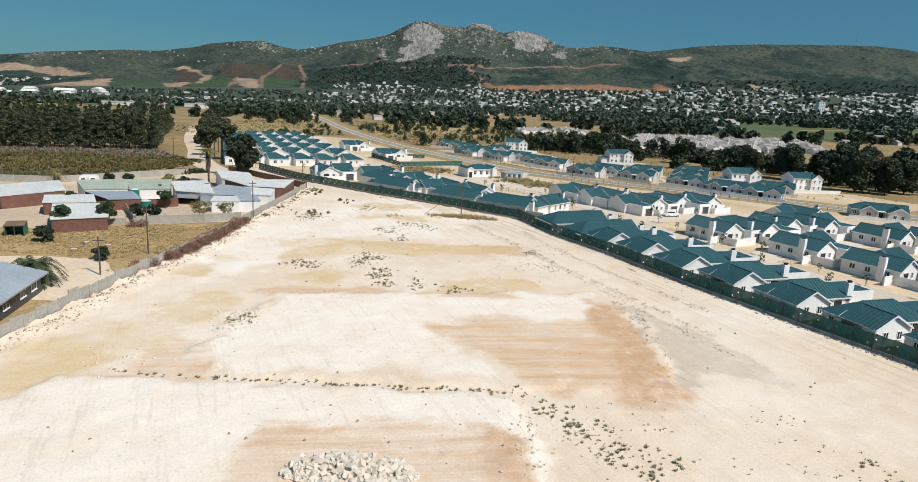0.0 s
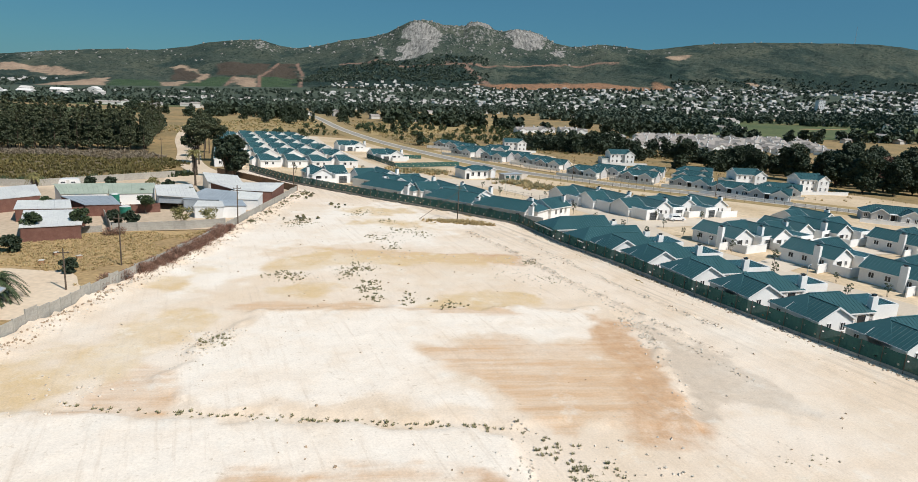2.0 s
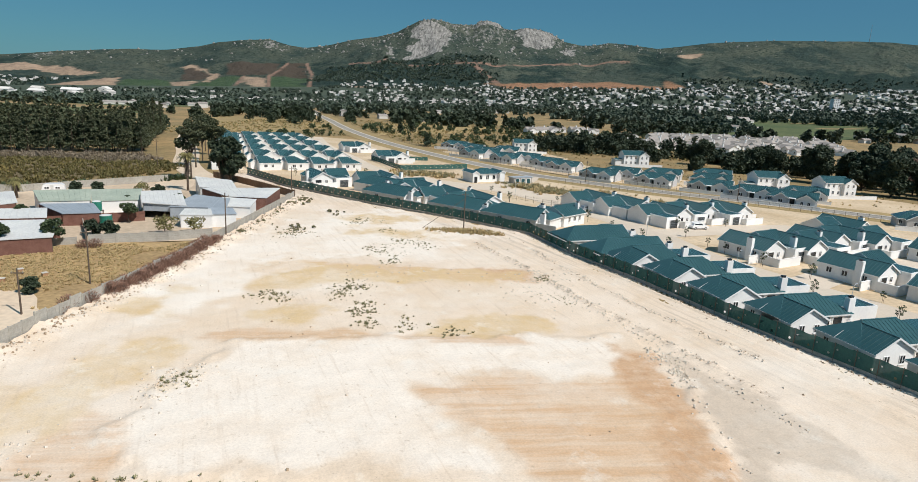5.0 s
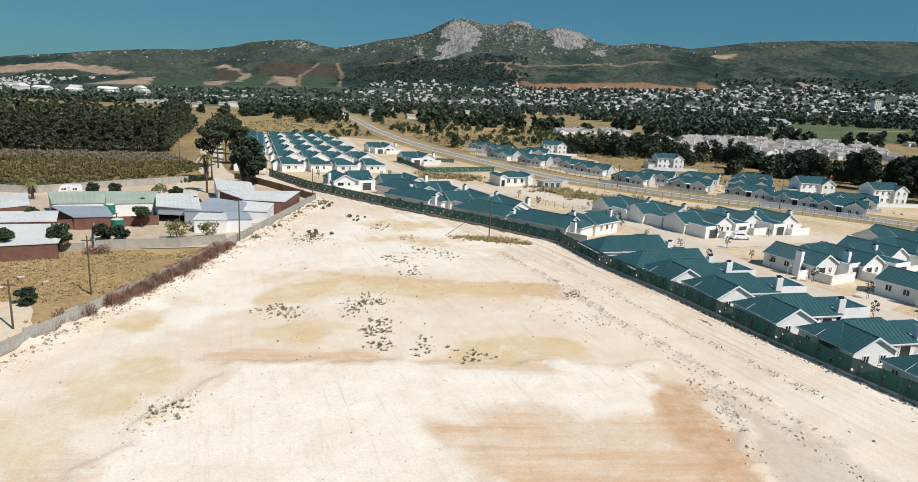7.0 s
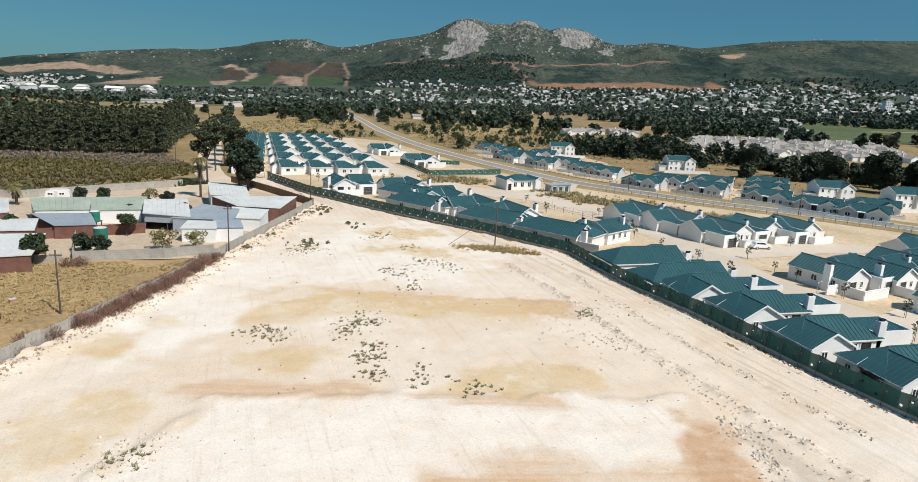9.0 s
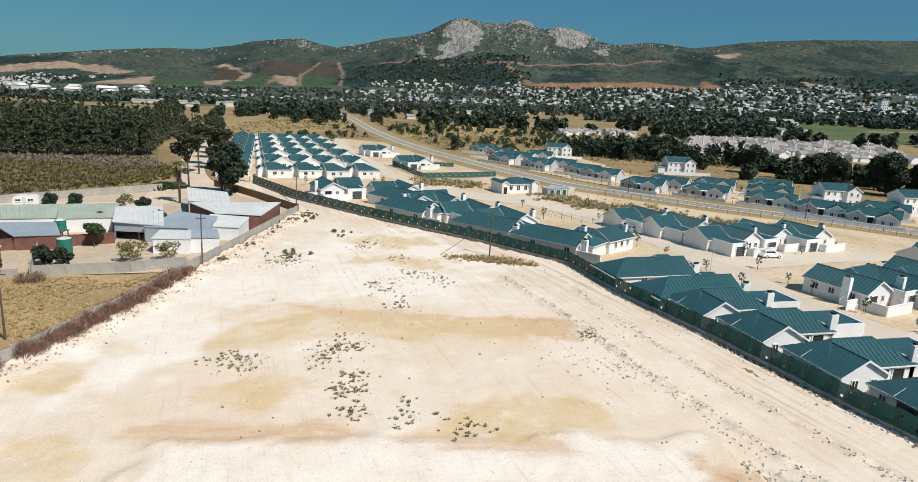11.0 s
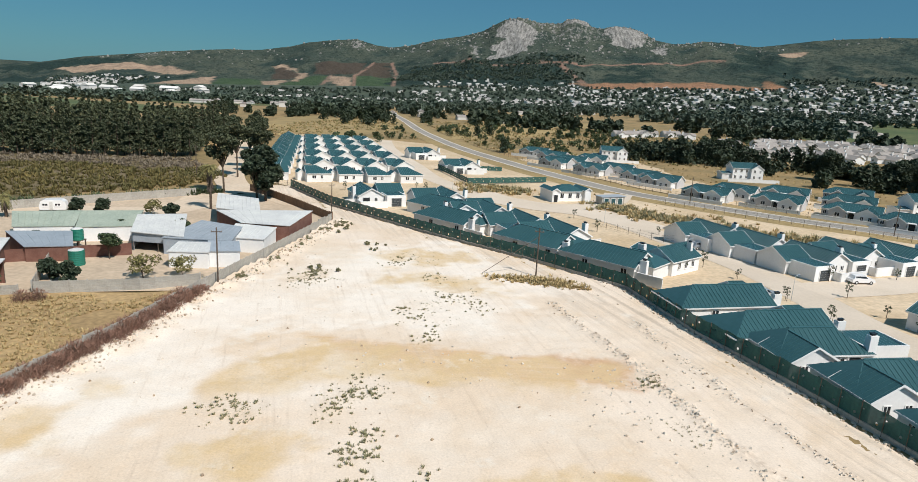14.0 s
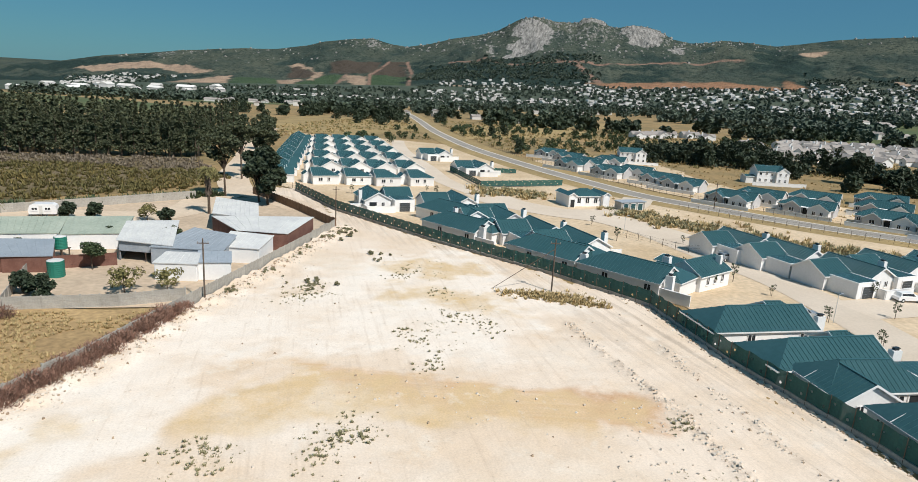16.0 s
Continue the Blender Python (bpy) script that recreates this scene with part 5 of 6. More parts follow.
shed("farmhouse", "farmhouse wing with faded green roof and white walls", [(-81.6, 152.6, 2.8), (-73.6, 157.0, 2.8), (-76.6, 164.4, 4.0), (-86.0, 159.8, 4.0)], "steel_green", "white")
shed("brick_cottage", "brick building with pale steel roof", [(-99.0, 133.0, 3.0), (-92.0, 144.6, 3.0), (-98.0, 152.0, 3.9), (-107.0, 139.0, 3.9)], "steel", "brick")
shed("carport", "open carport with pale steel roof and brick end", [(-76.6, 114.8, 2.7), (-68.6, 119.8, 2.7), (-73.6, 129.6, 3.4), (-83.0, 125.6, 3.4)], "steel", "brick", 0.35, (1,))
shed("lean_to", "lean-to with pale steel roof", [(-79.2, 138.8, 2.6), (-73.2, 141.8, 2.6), (-78.8, 148.6, 3.0), (-88.0, 144.8, 3.0)], "steel_blue", "brick")
shed("lean_to", "low roof of pale steel sheets", [(-88.0, 130.0, 2.7), (-79.0, 134.0, 2.7), (-83.5, 141.0, 3.0), (-92.0, 137.0, 3.0)], "steel", "brick")
shed("kiosk", "small open shelter on the lot", [(-82.4, 110.6, 2.0), (-79.4, 111.8, 2.0), (-80.6, 114.6, 2.3), (-83.6, 113.4, 2.3)], "rust", "tank", 0.2, (0,))


def old_house():
    th = thing("old_house", "old house with dark walls and pale grey roof by the wall", "house", place(-60.5, 74.0, 12))
    block(th, -5.0, 4.6, -4.5, 8.5, 2.7, 1.2, "y", wall="garage", roof="steel_blue", over=0.7, seams=False)
    for y in (-1.5, 3.0, 6.2):
        window(th, 4.6, y, 1.0, 1.6, 1.1, "e")
    return th


old_house()


# ---- trees and shrubs ----
def leaf_cloud(g, rng, centre, radius, count, size, squash=0.8, hollow=0.55):
    """Many small leaf clumps, most of them near the skin of an uneven ball."""
    c = Vector(centre)
    for _ in range(count):
        d = Vector((rng.gauss(0, 1), rng.gauss(0, 1), rng.gauss(0, 1))).normalized()
        r = radius * (hollow + (1 - hollow) * rng.random() ** 0.6) * (0.85 + 0.3 * noise.noise(d * 2.2 + c))
        p = c + Vector((d.x * r, d.y * r, d.z * r * squash))
        s = size * rng.uniform(0.6, 1.35)
        q = Euler((rng.uniform(-1.1, 1.1), rng.uniform(-1.1, 1.1), rng.uniform(0, 6.28))).to_quaternion()
        a, b, h = q @ Vector((s, 0, 0)), q @ Vector((0, s * 0.8, 0)), q @ Vector((0, 0, s * 0.35))
        k = len(g.v)
        g.v.extend([tuple(p - a), tuple(p - b + h), tuple(p + a), tuple(p + b + h)])
        g.f.extend([(k, k + 1, k + 2), (k, k + 2, k + 3)])


def tree(name, label, high, spread, leaf, seed, blobs=9, leaves=170, size=0.42, trunk=0.22, bare=0.3, category="tree", group=""):
    """A broad tree: tapered trunk, limbs, and a crown of many clumps with gaps."""
    rng = random.Random(seed)
    th = thing(name, label, category, group=group)
    g, crown = Geo(), Geo()
    fork = Vector((rng.uniform(-0.2, 0.2), rng.uniform(-0.2, 0.2), high * bare))
    g.tube((0, 0, -0.3), fork, trunk, trunk * 0.7, 8)
    for k in range(blobs):
        a, r = 2.4 * k + rng.uniform(-0.4, 0.4), spread * rng.uniform(0.25, 0.75)
        z = high * rng.uniform(bare + 0.15, 0.86)
        if k == 0:
            a, r, z = 0, 0, high * 0.84
        p = Vector((r * math.cos(a), r * math.sin(a), z))
        g.tube(fork, p, trunk * 0.5, trunk * 0.12, 5)
        leaf_cloud(crown, rng, p, spread * rng.uniform(0.36, 0.52), leaves, size)
    part("trunk", g, M["bark"], th)
    part("crown", crown, M[leaf], th)
    return th


def pine(seed, high, spread, leaves=26, rings=9, name="pine_tree", label="tall dark pine of the plantation", group="plantation pines"):
    rng = random.Random(seed)
    th = thing(name, label, "tree", group=group)
    g, crown = Geo(), Geo()
    g.tube((0, 0, -0.3), (rng.uniform(-0.3, 0.3), rng.uniform(-0.3, 0.3), high * 0.95), 0.2, 0.04, 6)
    for k in range(rings):
        z = high * (0.18 + 0.80 * k / (rings - 1))
        r = spread * (1.0 - 0.90 * k / (rings - 1)) * rng.uniform(0.75, 1.25)
        n = 5 if k < rings - 2 else 3
        for j in range(n):
            a = rng.uniform(0, 6.28)
            p = (0.62 * r * math.cos(a), 0.62 * r * math.sin(a), z + rng.uniform(-0.4, 0.4))
            leaf_cloud(crown, rng, p, 0.5 * r + 0.2, leaves, 0.34, 0.8)
    part("trunk", g, M["bark"], th)
    part("crown", crown, M["pine"], th)
    return th


def scatter(ob, spots, rng, lo=0.85, hi=1.15):
    """Copies of a thing, turned and scaled a little, the thing itself at the first place."""
    for k, (x, y) in enumerate(spots):
        s = rng.uniform(lo, hi)
        o = ob if k == 0 else copy_thing(ob, Matrix.Identity(4))
        o.matrix_basis = place(x, y, rng.uniform(0, 360)) @ Matrix.Diagonal((s, s, s * rng.uniform(0.92, 1.08), 1))


rng = random.Random(11)
# plantation of pines: the edge rows as trees, the depth behind as one wood
edge = [(-420, 262), (-250, 249), (-187, 251), (-156, 266), (-134, 280)]
front, deep = [], []
for x, y, a, w in run(edge, 3.6):
    for r in range(3):
        front.append((x + rng.uniform(-1.2, 1.2) - 1.2 * r, y + rng.uniform(-1.0, 1.0) + 4.2 * r))
for x, y, a, w in run([(-140, 288), (-160, 330), (-185, 400)], 4.0):
    front.append((x + rng.uniform(-1, 1), y + rng.uniform(-1, 1)))
pines = [pine(s, h, w) for s, h, w in ((1, 14.0, 2.7), (2, 16.0, 3.0), (3, 11.5, 2.4), (4, 17.5, 3.1))]
for k, p in enumerate(pines):
    scatter(p, front[k::4], rng)


def wood(name, label, spots, leaf, high, spread, seed, blobs=5, leaves=16, size=0.9, low=0.2, taper=0.35):
    """A far wood as one mesh of many simple crowns on short trunks."""
    r, g = random.Random(seed), Geo()
    for x, y in spots:
        z, h, s = top(x, y), high * r.uniform(0.65, 1.2), spread * r.uniform(0.75, 1.25)
        g.tube((x, y, z - 0.5), (x, y, z + h * 0.7), 0.25, 0.1, 4)
        for k in range(blobs):
            a = r.uniform(0, 6.28)
            q = r.uniform(0.0, 0.55) * s
            t = low + (0.9 - low) * (k + r.random()) / blobs
            leaf_cloud(g, r, (x + q * math.cos(a), y + q * math.sin(a), z + h * t), s * (0.75 - taper * t), leaves, size * s / 3)
    ob = new(name, g.mesh(name, M[leaf]))
    return tagged(ob, label, "trees", "", "stuff")


spots = []
for k in range(900):
    x, y = rng.uniform(-440, -150), rng.uniform(262, 420)
    if y > np.interp(x, [-420, -250, -187, -156, -134], [275, 262, 264, 279, 293]) and x < np.interp(y, [280, 330, 400, 420], [-145, -166, -190, -196]):
        spots.append((x, y))
wood("pine_wood", "dark pine plantation seen over its edge", spots, "pine", 15.5, 3.0, 5, 7, 22, 0.62, 0.15, 0.68)
# tall pines, palms and dark trees by the dirt road
big = tree("tall_pine", "tall old pine with open crown beside the dirt road", 20.5, 4.4, "pine", 21, 15, 190, 0.36, 0.3, 0.35, "tree", "old pines")
scatter(big, [(-86, 211.5), (-97, 240), (-104, 262), (-95, 252), (-110, 282), (-118, 298), (-128, 318)], rng, 0.85, 1.1)
dark = tree("dark_tree", "dense dark tree behind the shed", 15.0, 4.6, "leaf_dark", 31, 14, 300, 0.42, 0.35, 0.12)
scatter(dark, [(-75, 208.0), (-71.5, 205.5)], rng, 0.9, 1.0)


def palm(name, label, high, seed, fronds=34, reach=2.6, skirt=True, arch=1.0):
    r = random.Random(seed)
    th = thing(name, label, "palm tree")
    g = Geo()
    n = 7
    for k in range(n):
        z0, z1 = -0.3 + (high + 0.3) * k / n, -0.3 + (high + 0.3) * (k + 1) / n
        g.tube((0.05 * math.sin(k), 0, z0), (0.05 * math.sin(k + 1), 0, z1), 0.32 - 0.012 * k, 0.30 - 0.012 * k, 9)
    part("trunk", g, M["bark"], th)
    if skirt:
        g = Geo()
        for k in range(260):
            a, z = r.uniform(0, 6.28), r.uniform(high * 0.45, high)
            d = Vector((math.cos(a), math.sin(a), 0))
            p = d * 0.3 + Vector((0, 0, z))
            q = d * r.uniform(0.6, 1.15) + Vector((0, 0, z - r.uniform(0.6, 1.2)))
            w = Vector((-d.y, d.x, 0)) * 0.2
            g.face([p - w, p + w, q])
        part("dead_fronds", g, M["wood"], th, "grey skirt of dead fronds")
    g = Geo()
    for k in range(fronds):
        a, lift = r.uniform(0, 6.28), r.uniform(-0.5, 1.2)
        d, side = Vector((math.cos(a), math.sin(a), 0)), Vector((-math.sin(a), math.cos(a), 0))
        last = Vector((0, 0, high))
        for s in range(1, 7):
            t = s / 6
            p = Vector((0, 0, high)) + d * reach * t * (0.9 if lift > 0.9 else 1) + Vector((0, 0, (lift * t * 1.6 - 1.9 * t * t) * arch))
            for sg in (-1, 1):
                for e in (0.0, 0.5):
                    b0 = last.lerp(p, e)
                    b1 = last.lerp(p, e + 0.4)
                    tip = b1 + side * sg * 0.75 * (1.15 - t) + Vector((0, 0, -0.25)) + d * 0.3
                    g.face([b0, b1, tip])
            last = p
    part("crown", g, M["leaf_olive" if skirt else "leaf"], th)
    return th


palm("tall_palm", "tall palm with a grey skirt of dead fronds", 9.8, 41, 70, 2.6).matrix_basis = place(-77.5, 189.9)
palm("short_palm", "short palm in the farmyard", 4.4, 42, 30, 2.0).matrix_basis = place(-107, 165)
palm("date_palm", "broad feathery date palm behind the old house", 2.8, 43, 130, 4.0, False, 2.3).matrix_basis = place(-60.5, 86.0)

# farm bushes and trees
bush = tree("bush", "round dark green bush on the dry lot", 3.0, 2.0, "leaf_dark", 51, 9, 160, 0.24, 0.1, 0.1, "bush", "bushes on the lot")
scatter(bush, [(-58.9, 99.8), (-74, 109), (-69.6, 132.6), (-66.0, 131.5), (-98.5, 173.7), (-94.4, 176), (-79.8, 178.2), (-77.0, 158.5), (-90, 158), (-86, 149), (-118, 112)], rng, 0.75, 1.2)
small = tree("garden_tree", "small leafy tree in the farmyard", 4.6, 2.0, "leaf", 52, 8, 170, 0.2, 0.1, 0.35, "tree", "farmyard trees")
scatter(small, [(-69.5, 145.0), (-71.0, 122.8), (-76.5, 118.6), (-88, 140), (-66, 160)], rng, 0.85, 1.1)
olive = tree("pale_tree", "thin yellow-green tree behind the slab wall", 3.4, 2.2, "leaf_olive", 53, 7, 110, 0.16, 0.09, 0.25, "tree", "pale trees")
scatter(olive, [(-58.4, 137.4), (-54.0, 140.4), (-84, 178)], rng, 0.9, 1.15)
hedge_spots = []
for x, y, a, w in run([(-48.6, 101), (-47.2, 112), (-46.6, 134)], 0.5):
    hedge_spots.append((x + rng.uniform(-0.9, 0.7), y + rng.uniform(-0.4, 0.4)))


def twig_shrub(label, high, spread, seed, twigs=420):
    """A leafless shrub: a fan of thin upright twigs with finer ones on them."""
    r = random.Random(seed)
    th = thing("dry_shrub", label, "shrub", group="dry shrubs along the wall")
    g, c = Geo(), Geo()
    for _ in range(9):
        a, q = r.uniform(0, 6.28), spread * r.uniform(0.2, 0.8)
        g.tube((0.1 * math.cos(a), 0.1 * math.sin(a), -0.3), (q * math.cos(a), q * math.sin(a), high * r.uniform(0.5, 0.8)), 0.035, 0.01, 4)
    for _ in range(twigs):
        a, q = r.uniform(0, 6.28), spread * r.random() ** 0.6
        z = high * r.uniform(0.05, 0.8) * (1 - 0.35 * q / spread)
        p = Vector((q * math.cos(a), q * math.sin(a), z))
        d = Vector((r.gauss(0, 0.4) + 0.5 * math.cos(a), r.gauss(0, 0.4) + 0.5 * math.sin(a), r.uniform(0.4, 1.3))).normalized() * r.uniform(0.25, 0.6)
        w = Vector((r.gauss(0, 1), r.gauss(0, 1), 0)).normalized() * 0.05
        c.face([p - w, p + w, p + d])
    part("stems", g, M["bark"], th)
    part("crown", c, M["twig"], th, "", "stuff")
    return th


hedge = twig_shrub("dry reddish shrub growing over the slab wall", 2.2, 1.15, 54)
scatter(hedge, hedge_spots + [(-66, 123.5), (-64.5, 124.5), (-50.2, 93), (-50.6, 95), (-49.4, 97.5)], rng, 0.65, 1.2)
green_spots = [(-47.0 + rng.uniform(0.2, 2.0), 140 + 48 * rng.random()) for _ in range(100)]
weed = tree("green_shrub", "low grey-green shrub on the bank below the wall", 1.0, 0.8, "weed", 55, 5, 120, 0.09, 0.03, 0.1, "shrub", "shrubs on the bank")
scatter(weed, green_spots + [(-33.5 + rng.gauss(0, 2.5), 170 + rng.gauss(0, 2.5)) for _ in range(10)] + [(-38 + rng.gauss(0, 2.6), 150 + rng.gauss(0, 2.6)) for _ in range(14)] + [(-44.5 + rng.gauss(0, 1.2), 184 + rng.gauss(0, 2.5)) for _ in range(22)] + [(1.9, 154.2)], rng, 0.22, 0.7)


# ---- weeds, straw and stones, uncountable ----
def tufts(name, label, spots, mat, size, blades, lift=None):
    r, g = random.Random(name), Geo()
    for x, y in spots:
        z = field_height(x, y)
        s = size * r.uniform(0.4, 1.5)
        for _ in range(blades):
            a = r.uniform(0, 6.28)
            d = Vector((math.cos(a), math.sin(a), 0))
            o = Vector((x, y, z)) + d * s * r.random() * 0.7
            w = Vector((-d.y, d.x, 0)) * s * 0.22
            tip = o + d * s * 0.5 + Vector((0, 0, s * r.uniform(0.5, 1.1)))
            g.face([o - w, o + w, tip])
    return tagged(new(name, g.mesh(name, M[mat])), label, "weeds", "", "stuff")


def drift(n, *patches):
    out = []
    for cx, cy, sx, sy, share in patches:
        for _ in range(int(n * share)):
            out.append((cx + rng.gauss(0, sx), cy + rng.gauss(0, sy)))
    return [(x, y) for x, y in out if wall_x(y) + 1.5 < x < fence_x(y) - 1.0]


edge_line = [(-36 + 43 * k / 150 + rng.gauss(0, 0.4), 60.2 + 1.2 * k / 150 + rng.gauss(0, 0.35)) for k in range(150) if rng.random() < 0.35 + 0.6 * (30 < k < 150)]
def clumps(n, *centres):
    """Tight clumps of places round the centres."""
    out = []
    for cx, cy, reach in centres:
        for _ in range(n):
            a, q = rng.uniform(0, 6.28), reach * rng.random()
            bx, by = cx + q * math.cos(a), cy + 1.3 * q * math.sin(a)
            out += [(bx + rng.gauss(0, 0.6), by + rng.gauss(0, 0.6)) for _ in range(rng.randint(1, 7))]
    return [(x, y) for x, y in out if wall_x(y) + 1.2 < x < fence_x(y) - 1.0]


weeds = clumps(9, (-26.9, 104.5, 2.2), (-28.5, 106, 1.6), (-18.2, 112.5, 2.6), (-17.5, 110, 2.4), (-18.2, 107.5, 1.6), (-14.2, 103.7, 1.6), (-13.8, 100, 1.8), (-12.5, 96.5, 2.0), (-37.1, 143.7, 3.0), (-36, 147, 2.5), (-17.5, 134.1, 2.6), (-14.5, 127.5, 2.2), (-12.8, 143.3, 3.0), (-18, 152.2, 3.0), (-25.9, 160.4, 3.0), (-9, 139, 3.0), (11, 56, 2.6), (13, 51, 3.0), (9, 59, 1.6), (17, 48, 3.0), (34, 47, 5.0), (-28.2, 77.5, 1.4), (-2, 96, 2.2), (12, 121, 1.6), (-8, 97.2, 2.4))
tufts("field_weeds", "small grey-green weeds in clumps on the sand", weeds + edge_line, "weed", 0.19, 20)
tufts("field_weeds", "tiny dry weeds scattered over the sand", clumps(14, (-18, 110, 5), (-27, 105, 4), (-16, 135, 5), (-15, 147, 6), (12, 54, 5), (14, 112, 4), (-36, 145, 5), (30, 50, 8), (-24, 165, 6)), "weed", 0.13, 9)
tufts("lane_weeds", "grey weeds and dry clods along the wheel ruts", [(x + rng.gauss(0, 0.35), y + rng.gauss(0, 0.35)) for line in RUTS for x, y, a, w in run(line, 0.45) if rng.random() < 0.35 + 0.6 * noise.noise(Vector((x * 0.15, y * 0.15, 2)))], "clod", 0.14, 8)
tufts("dry_grass_patch", "dry straw round the foot of the pole", drift(100, (-2.5, 157.0, 3.2, 1.0, 3.0), (2, 155.5, 2, 0.8, 1.0)), "straw", 0.45, 12)
lot = []
while len(lot) < 6500:
    x, y = rng.uniform(-125, -49), rng.uniform(94, 134)
    if x < wall_x(y) - 1.8 and y < 134 - (-49 - x) * 0.5 and not (-80 < x < -52 and 86 < y < 101 and noise.noise(Vector((x * 0.2, y * 0.2, 0))) < 0.2) and noise.noise(Vector((x * 0.12, y * 0.12, 4))) > -0.35:
        lot.append((x, y))
tufts("dry_grass", "dry yellow grass on the lot", lot, "straw", 0.27, 10)


def stones(name, label, spots, size, mat="stone"):
    r, g = random.Random(name), Geo()
    for x, y, z in spots:
        s = size * r.uniform(0.35, 1.6) ** 1.3
        m = Matrix.Translation((x, y, z + s * 0.15)) @ Euler((r.uniform(0, 3), r.uniform(0, 3), r.uniform(0, 3))).to_matrix().to_4x4()
        pts = [m @ Vector((a * s * r.uniform(0.4, 0.7), b * s * r.uniform(0.4, 0.7), c * s * r.uniform(0.3, 0.6))) for a in (-1, 1) for b in (-1, 1) for c in (-1, 1)]
        g.solid(pts, [(0, 1, 3, 2), (4, 6, 7, 5), (0, 4, 5, 1), (2, 3, 7, 6), (0, 2, 6, 4), (1, 5, 7, 3)])
    return tagged(new(name, g.mesh(name, M[mat])), label, "stones", "", "stuff")


heap = []
for _ in range(900):
    a, q = rng.uniform(0, 6.28), rng.random() ** 0.5
    x, y = -8.5 + 5.2 * q * math.cos(a), 45.0 + 2.6 * q * math.sin(a)
    heap.append((x, y, field_height(x, y) + 0.9 * (1 - q) * rng.random()))
stones("rubble_heap", "heap of pale broken stone on the sand", heap, 0.30)
loose = []
for cx, cy, sx, sy, n in ((-29, 77, 1.6, 3.0, 90), (24.5, 88, 0.8, 3.0, 60), (24, 78, 0.8, 6, 70), (10, 115, 4, 6, 110), (-36, 63, 3, 2.5, 60), (14, 55, 6, 4, 90), (6, 52, 0.6, 6, 90), (-10, 121, 12, 3, 60), (13, 122, 3, 2, 60)):
    for _ in range(n):
        x, y = cx + rng.gauss(0, sx), cy + rng.gauss(0, sy)
        loose.append((x, y, field_height(x, y)))
for _ in range(900):
    y = rng.uniform(50, 188)
    x = float(wall_x(y)) + 0.8 + abs(rng.gauss(0, 1.3))
    loose.append((x, y, field_height(x, y)))
for _ in range(260):
    y = rng.uniform(55, 160)
    x = float(fence_x(y)) - 0.7 - abs(rng.gauss(0, 0.5))
    loose.append((x, y, field_height(x, y)))
for _ in range(300):
    k = rng.random()
    x, y = 33 - 31 * k + rng.gauss(0, 0.5), 75 + 70 * k + rng.gauss(0, 0.5)
    loose.append((x, y, field_height(x, y)))
for _ in range(500):
    y = rng.uniform(42, 175)
    x = rng.uniform(float(wall_x(y)) + 2, float(fence_x(y)) - 2)
    if noise.noise(Vector((x * 0.09, y * 0.09, 9))) > 0.1:
        loose.append((x, y, field_height(x, y)))
for line in RUTS:
    for x, y, a, w in run(line, 0.16):
        if noise.noise(Vector((x * 0.2, y * 0.2, 5))) > -0.15:
            x, y = x + rng.gauss(0, 0.4), y + rng.gauss(0, 0.4)
            loose.append((x, y, field_height(x, y)))
for cx, cy, rx, ry in ((-28.2, 77.3, 1.5, 2.2), (22.8, 91, 0.7, 1.2), (24.3, 86.5, 0.5, 0.9), (-46, 118, 1.2, 9)):
    for _ in range(110):
        x, y = cx + rng.gauss(0, rx), cy + rng.gauss(0, ry)
        loose.append((x, y, field_height(x, y)))
clods = []
for _ in range(900):
    y = rng.uniform(50, 186)
    x = float(wall_x(y)) + 0.6 + abs(rng.gauss(0, 1.1))
    clods.append((x, y, field_height(x, y)))
for _ in range(420):
    y = rng.uniform(55, 160)
    x = float(fence_x(y)) - 0.5 - abs(rng.gauss(0, 0.4))
    clods.append((x, y, field_height(x, y)))
for _ in range(500):
    x, y = rng.uniform(-40, 40), rng.uniform(44, 150)
    if x < fence_x(y) - 2 and noise.noise(Vector((x * 0.11, y * 0.11, 19))) > 0.15:
        clods.append((x, y, field_height(x, y)))
stones("earth_clods", "brown earth clods along the edges of the field", clods, 0.12, "clod")
stones("loose_stones", "loose pale stones and clods on the sand", loose, 0.115)
heath_tufts = []
while len(heath_tufts) < 9500:
    x, y = rng.uniform(-330, -100), rng.uniform(160, 275)
    if y > np.interp(x, [-330, -200, -118, -100], [142, 156, 186, 215]) and y < np.interp(x, [-330, -250, -187, -134, -100], [252, 246, 250, 276, 240]) - 1:
        heath_tufts.append((x, y))
near_wall = [(x, y) for x, y in heath_tufts if y < np.interp(x, [-330, -200, -118, -100], [216, 228, 250, 252]) + 14 * noise.noise(Vector((x * 0.05, y * 0.05, 1)))]
behind = [p for p in heath_tufts if p not in set(near_wall)]
tufts("heath_bushes", "low golden-olive bushes on the heath", near_wall, "heath_gold", 0.8, 16)
tufts("heath_bushes", "lilac-grey dead brush at the back of the heath", behind, "heath_grey", 0.8, 16)
tufts("heath_hedge", "dark green growth along the slab wall", [(-150 + 62 * k / 260 + rng.gauss(0, 0.8), float(np.interp(-150 + 62 * k / 260, [-150, -112, -88], [167, 174.5, 208])) + 2 + abs(rng.gauss(0, 1.2))) for k in range(260)], "leaf", 1.3, 26)


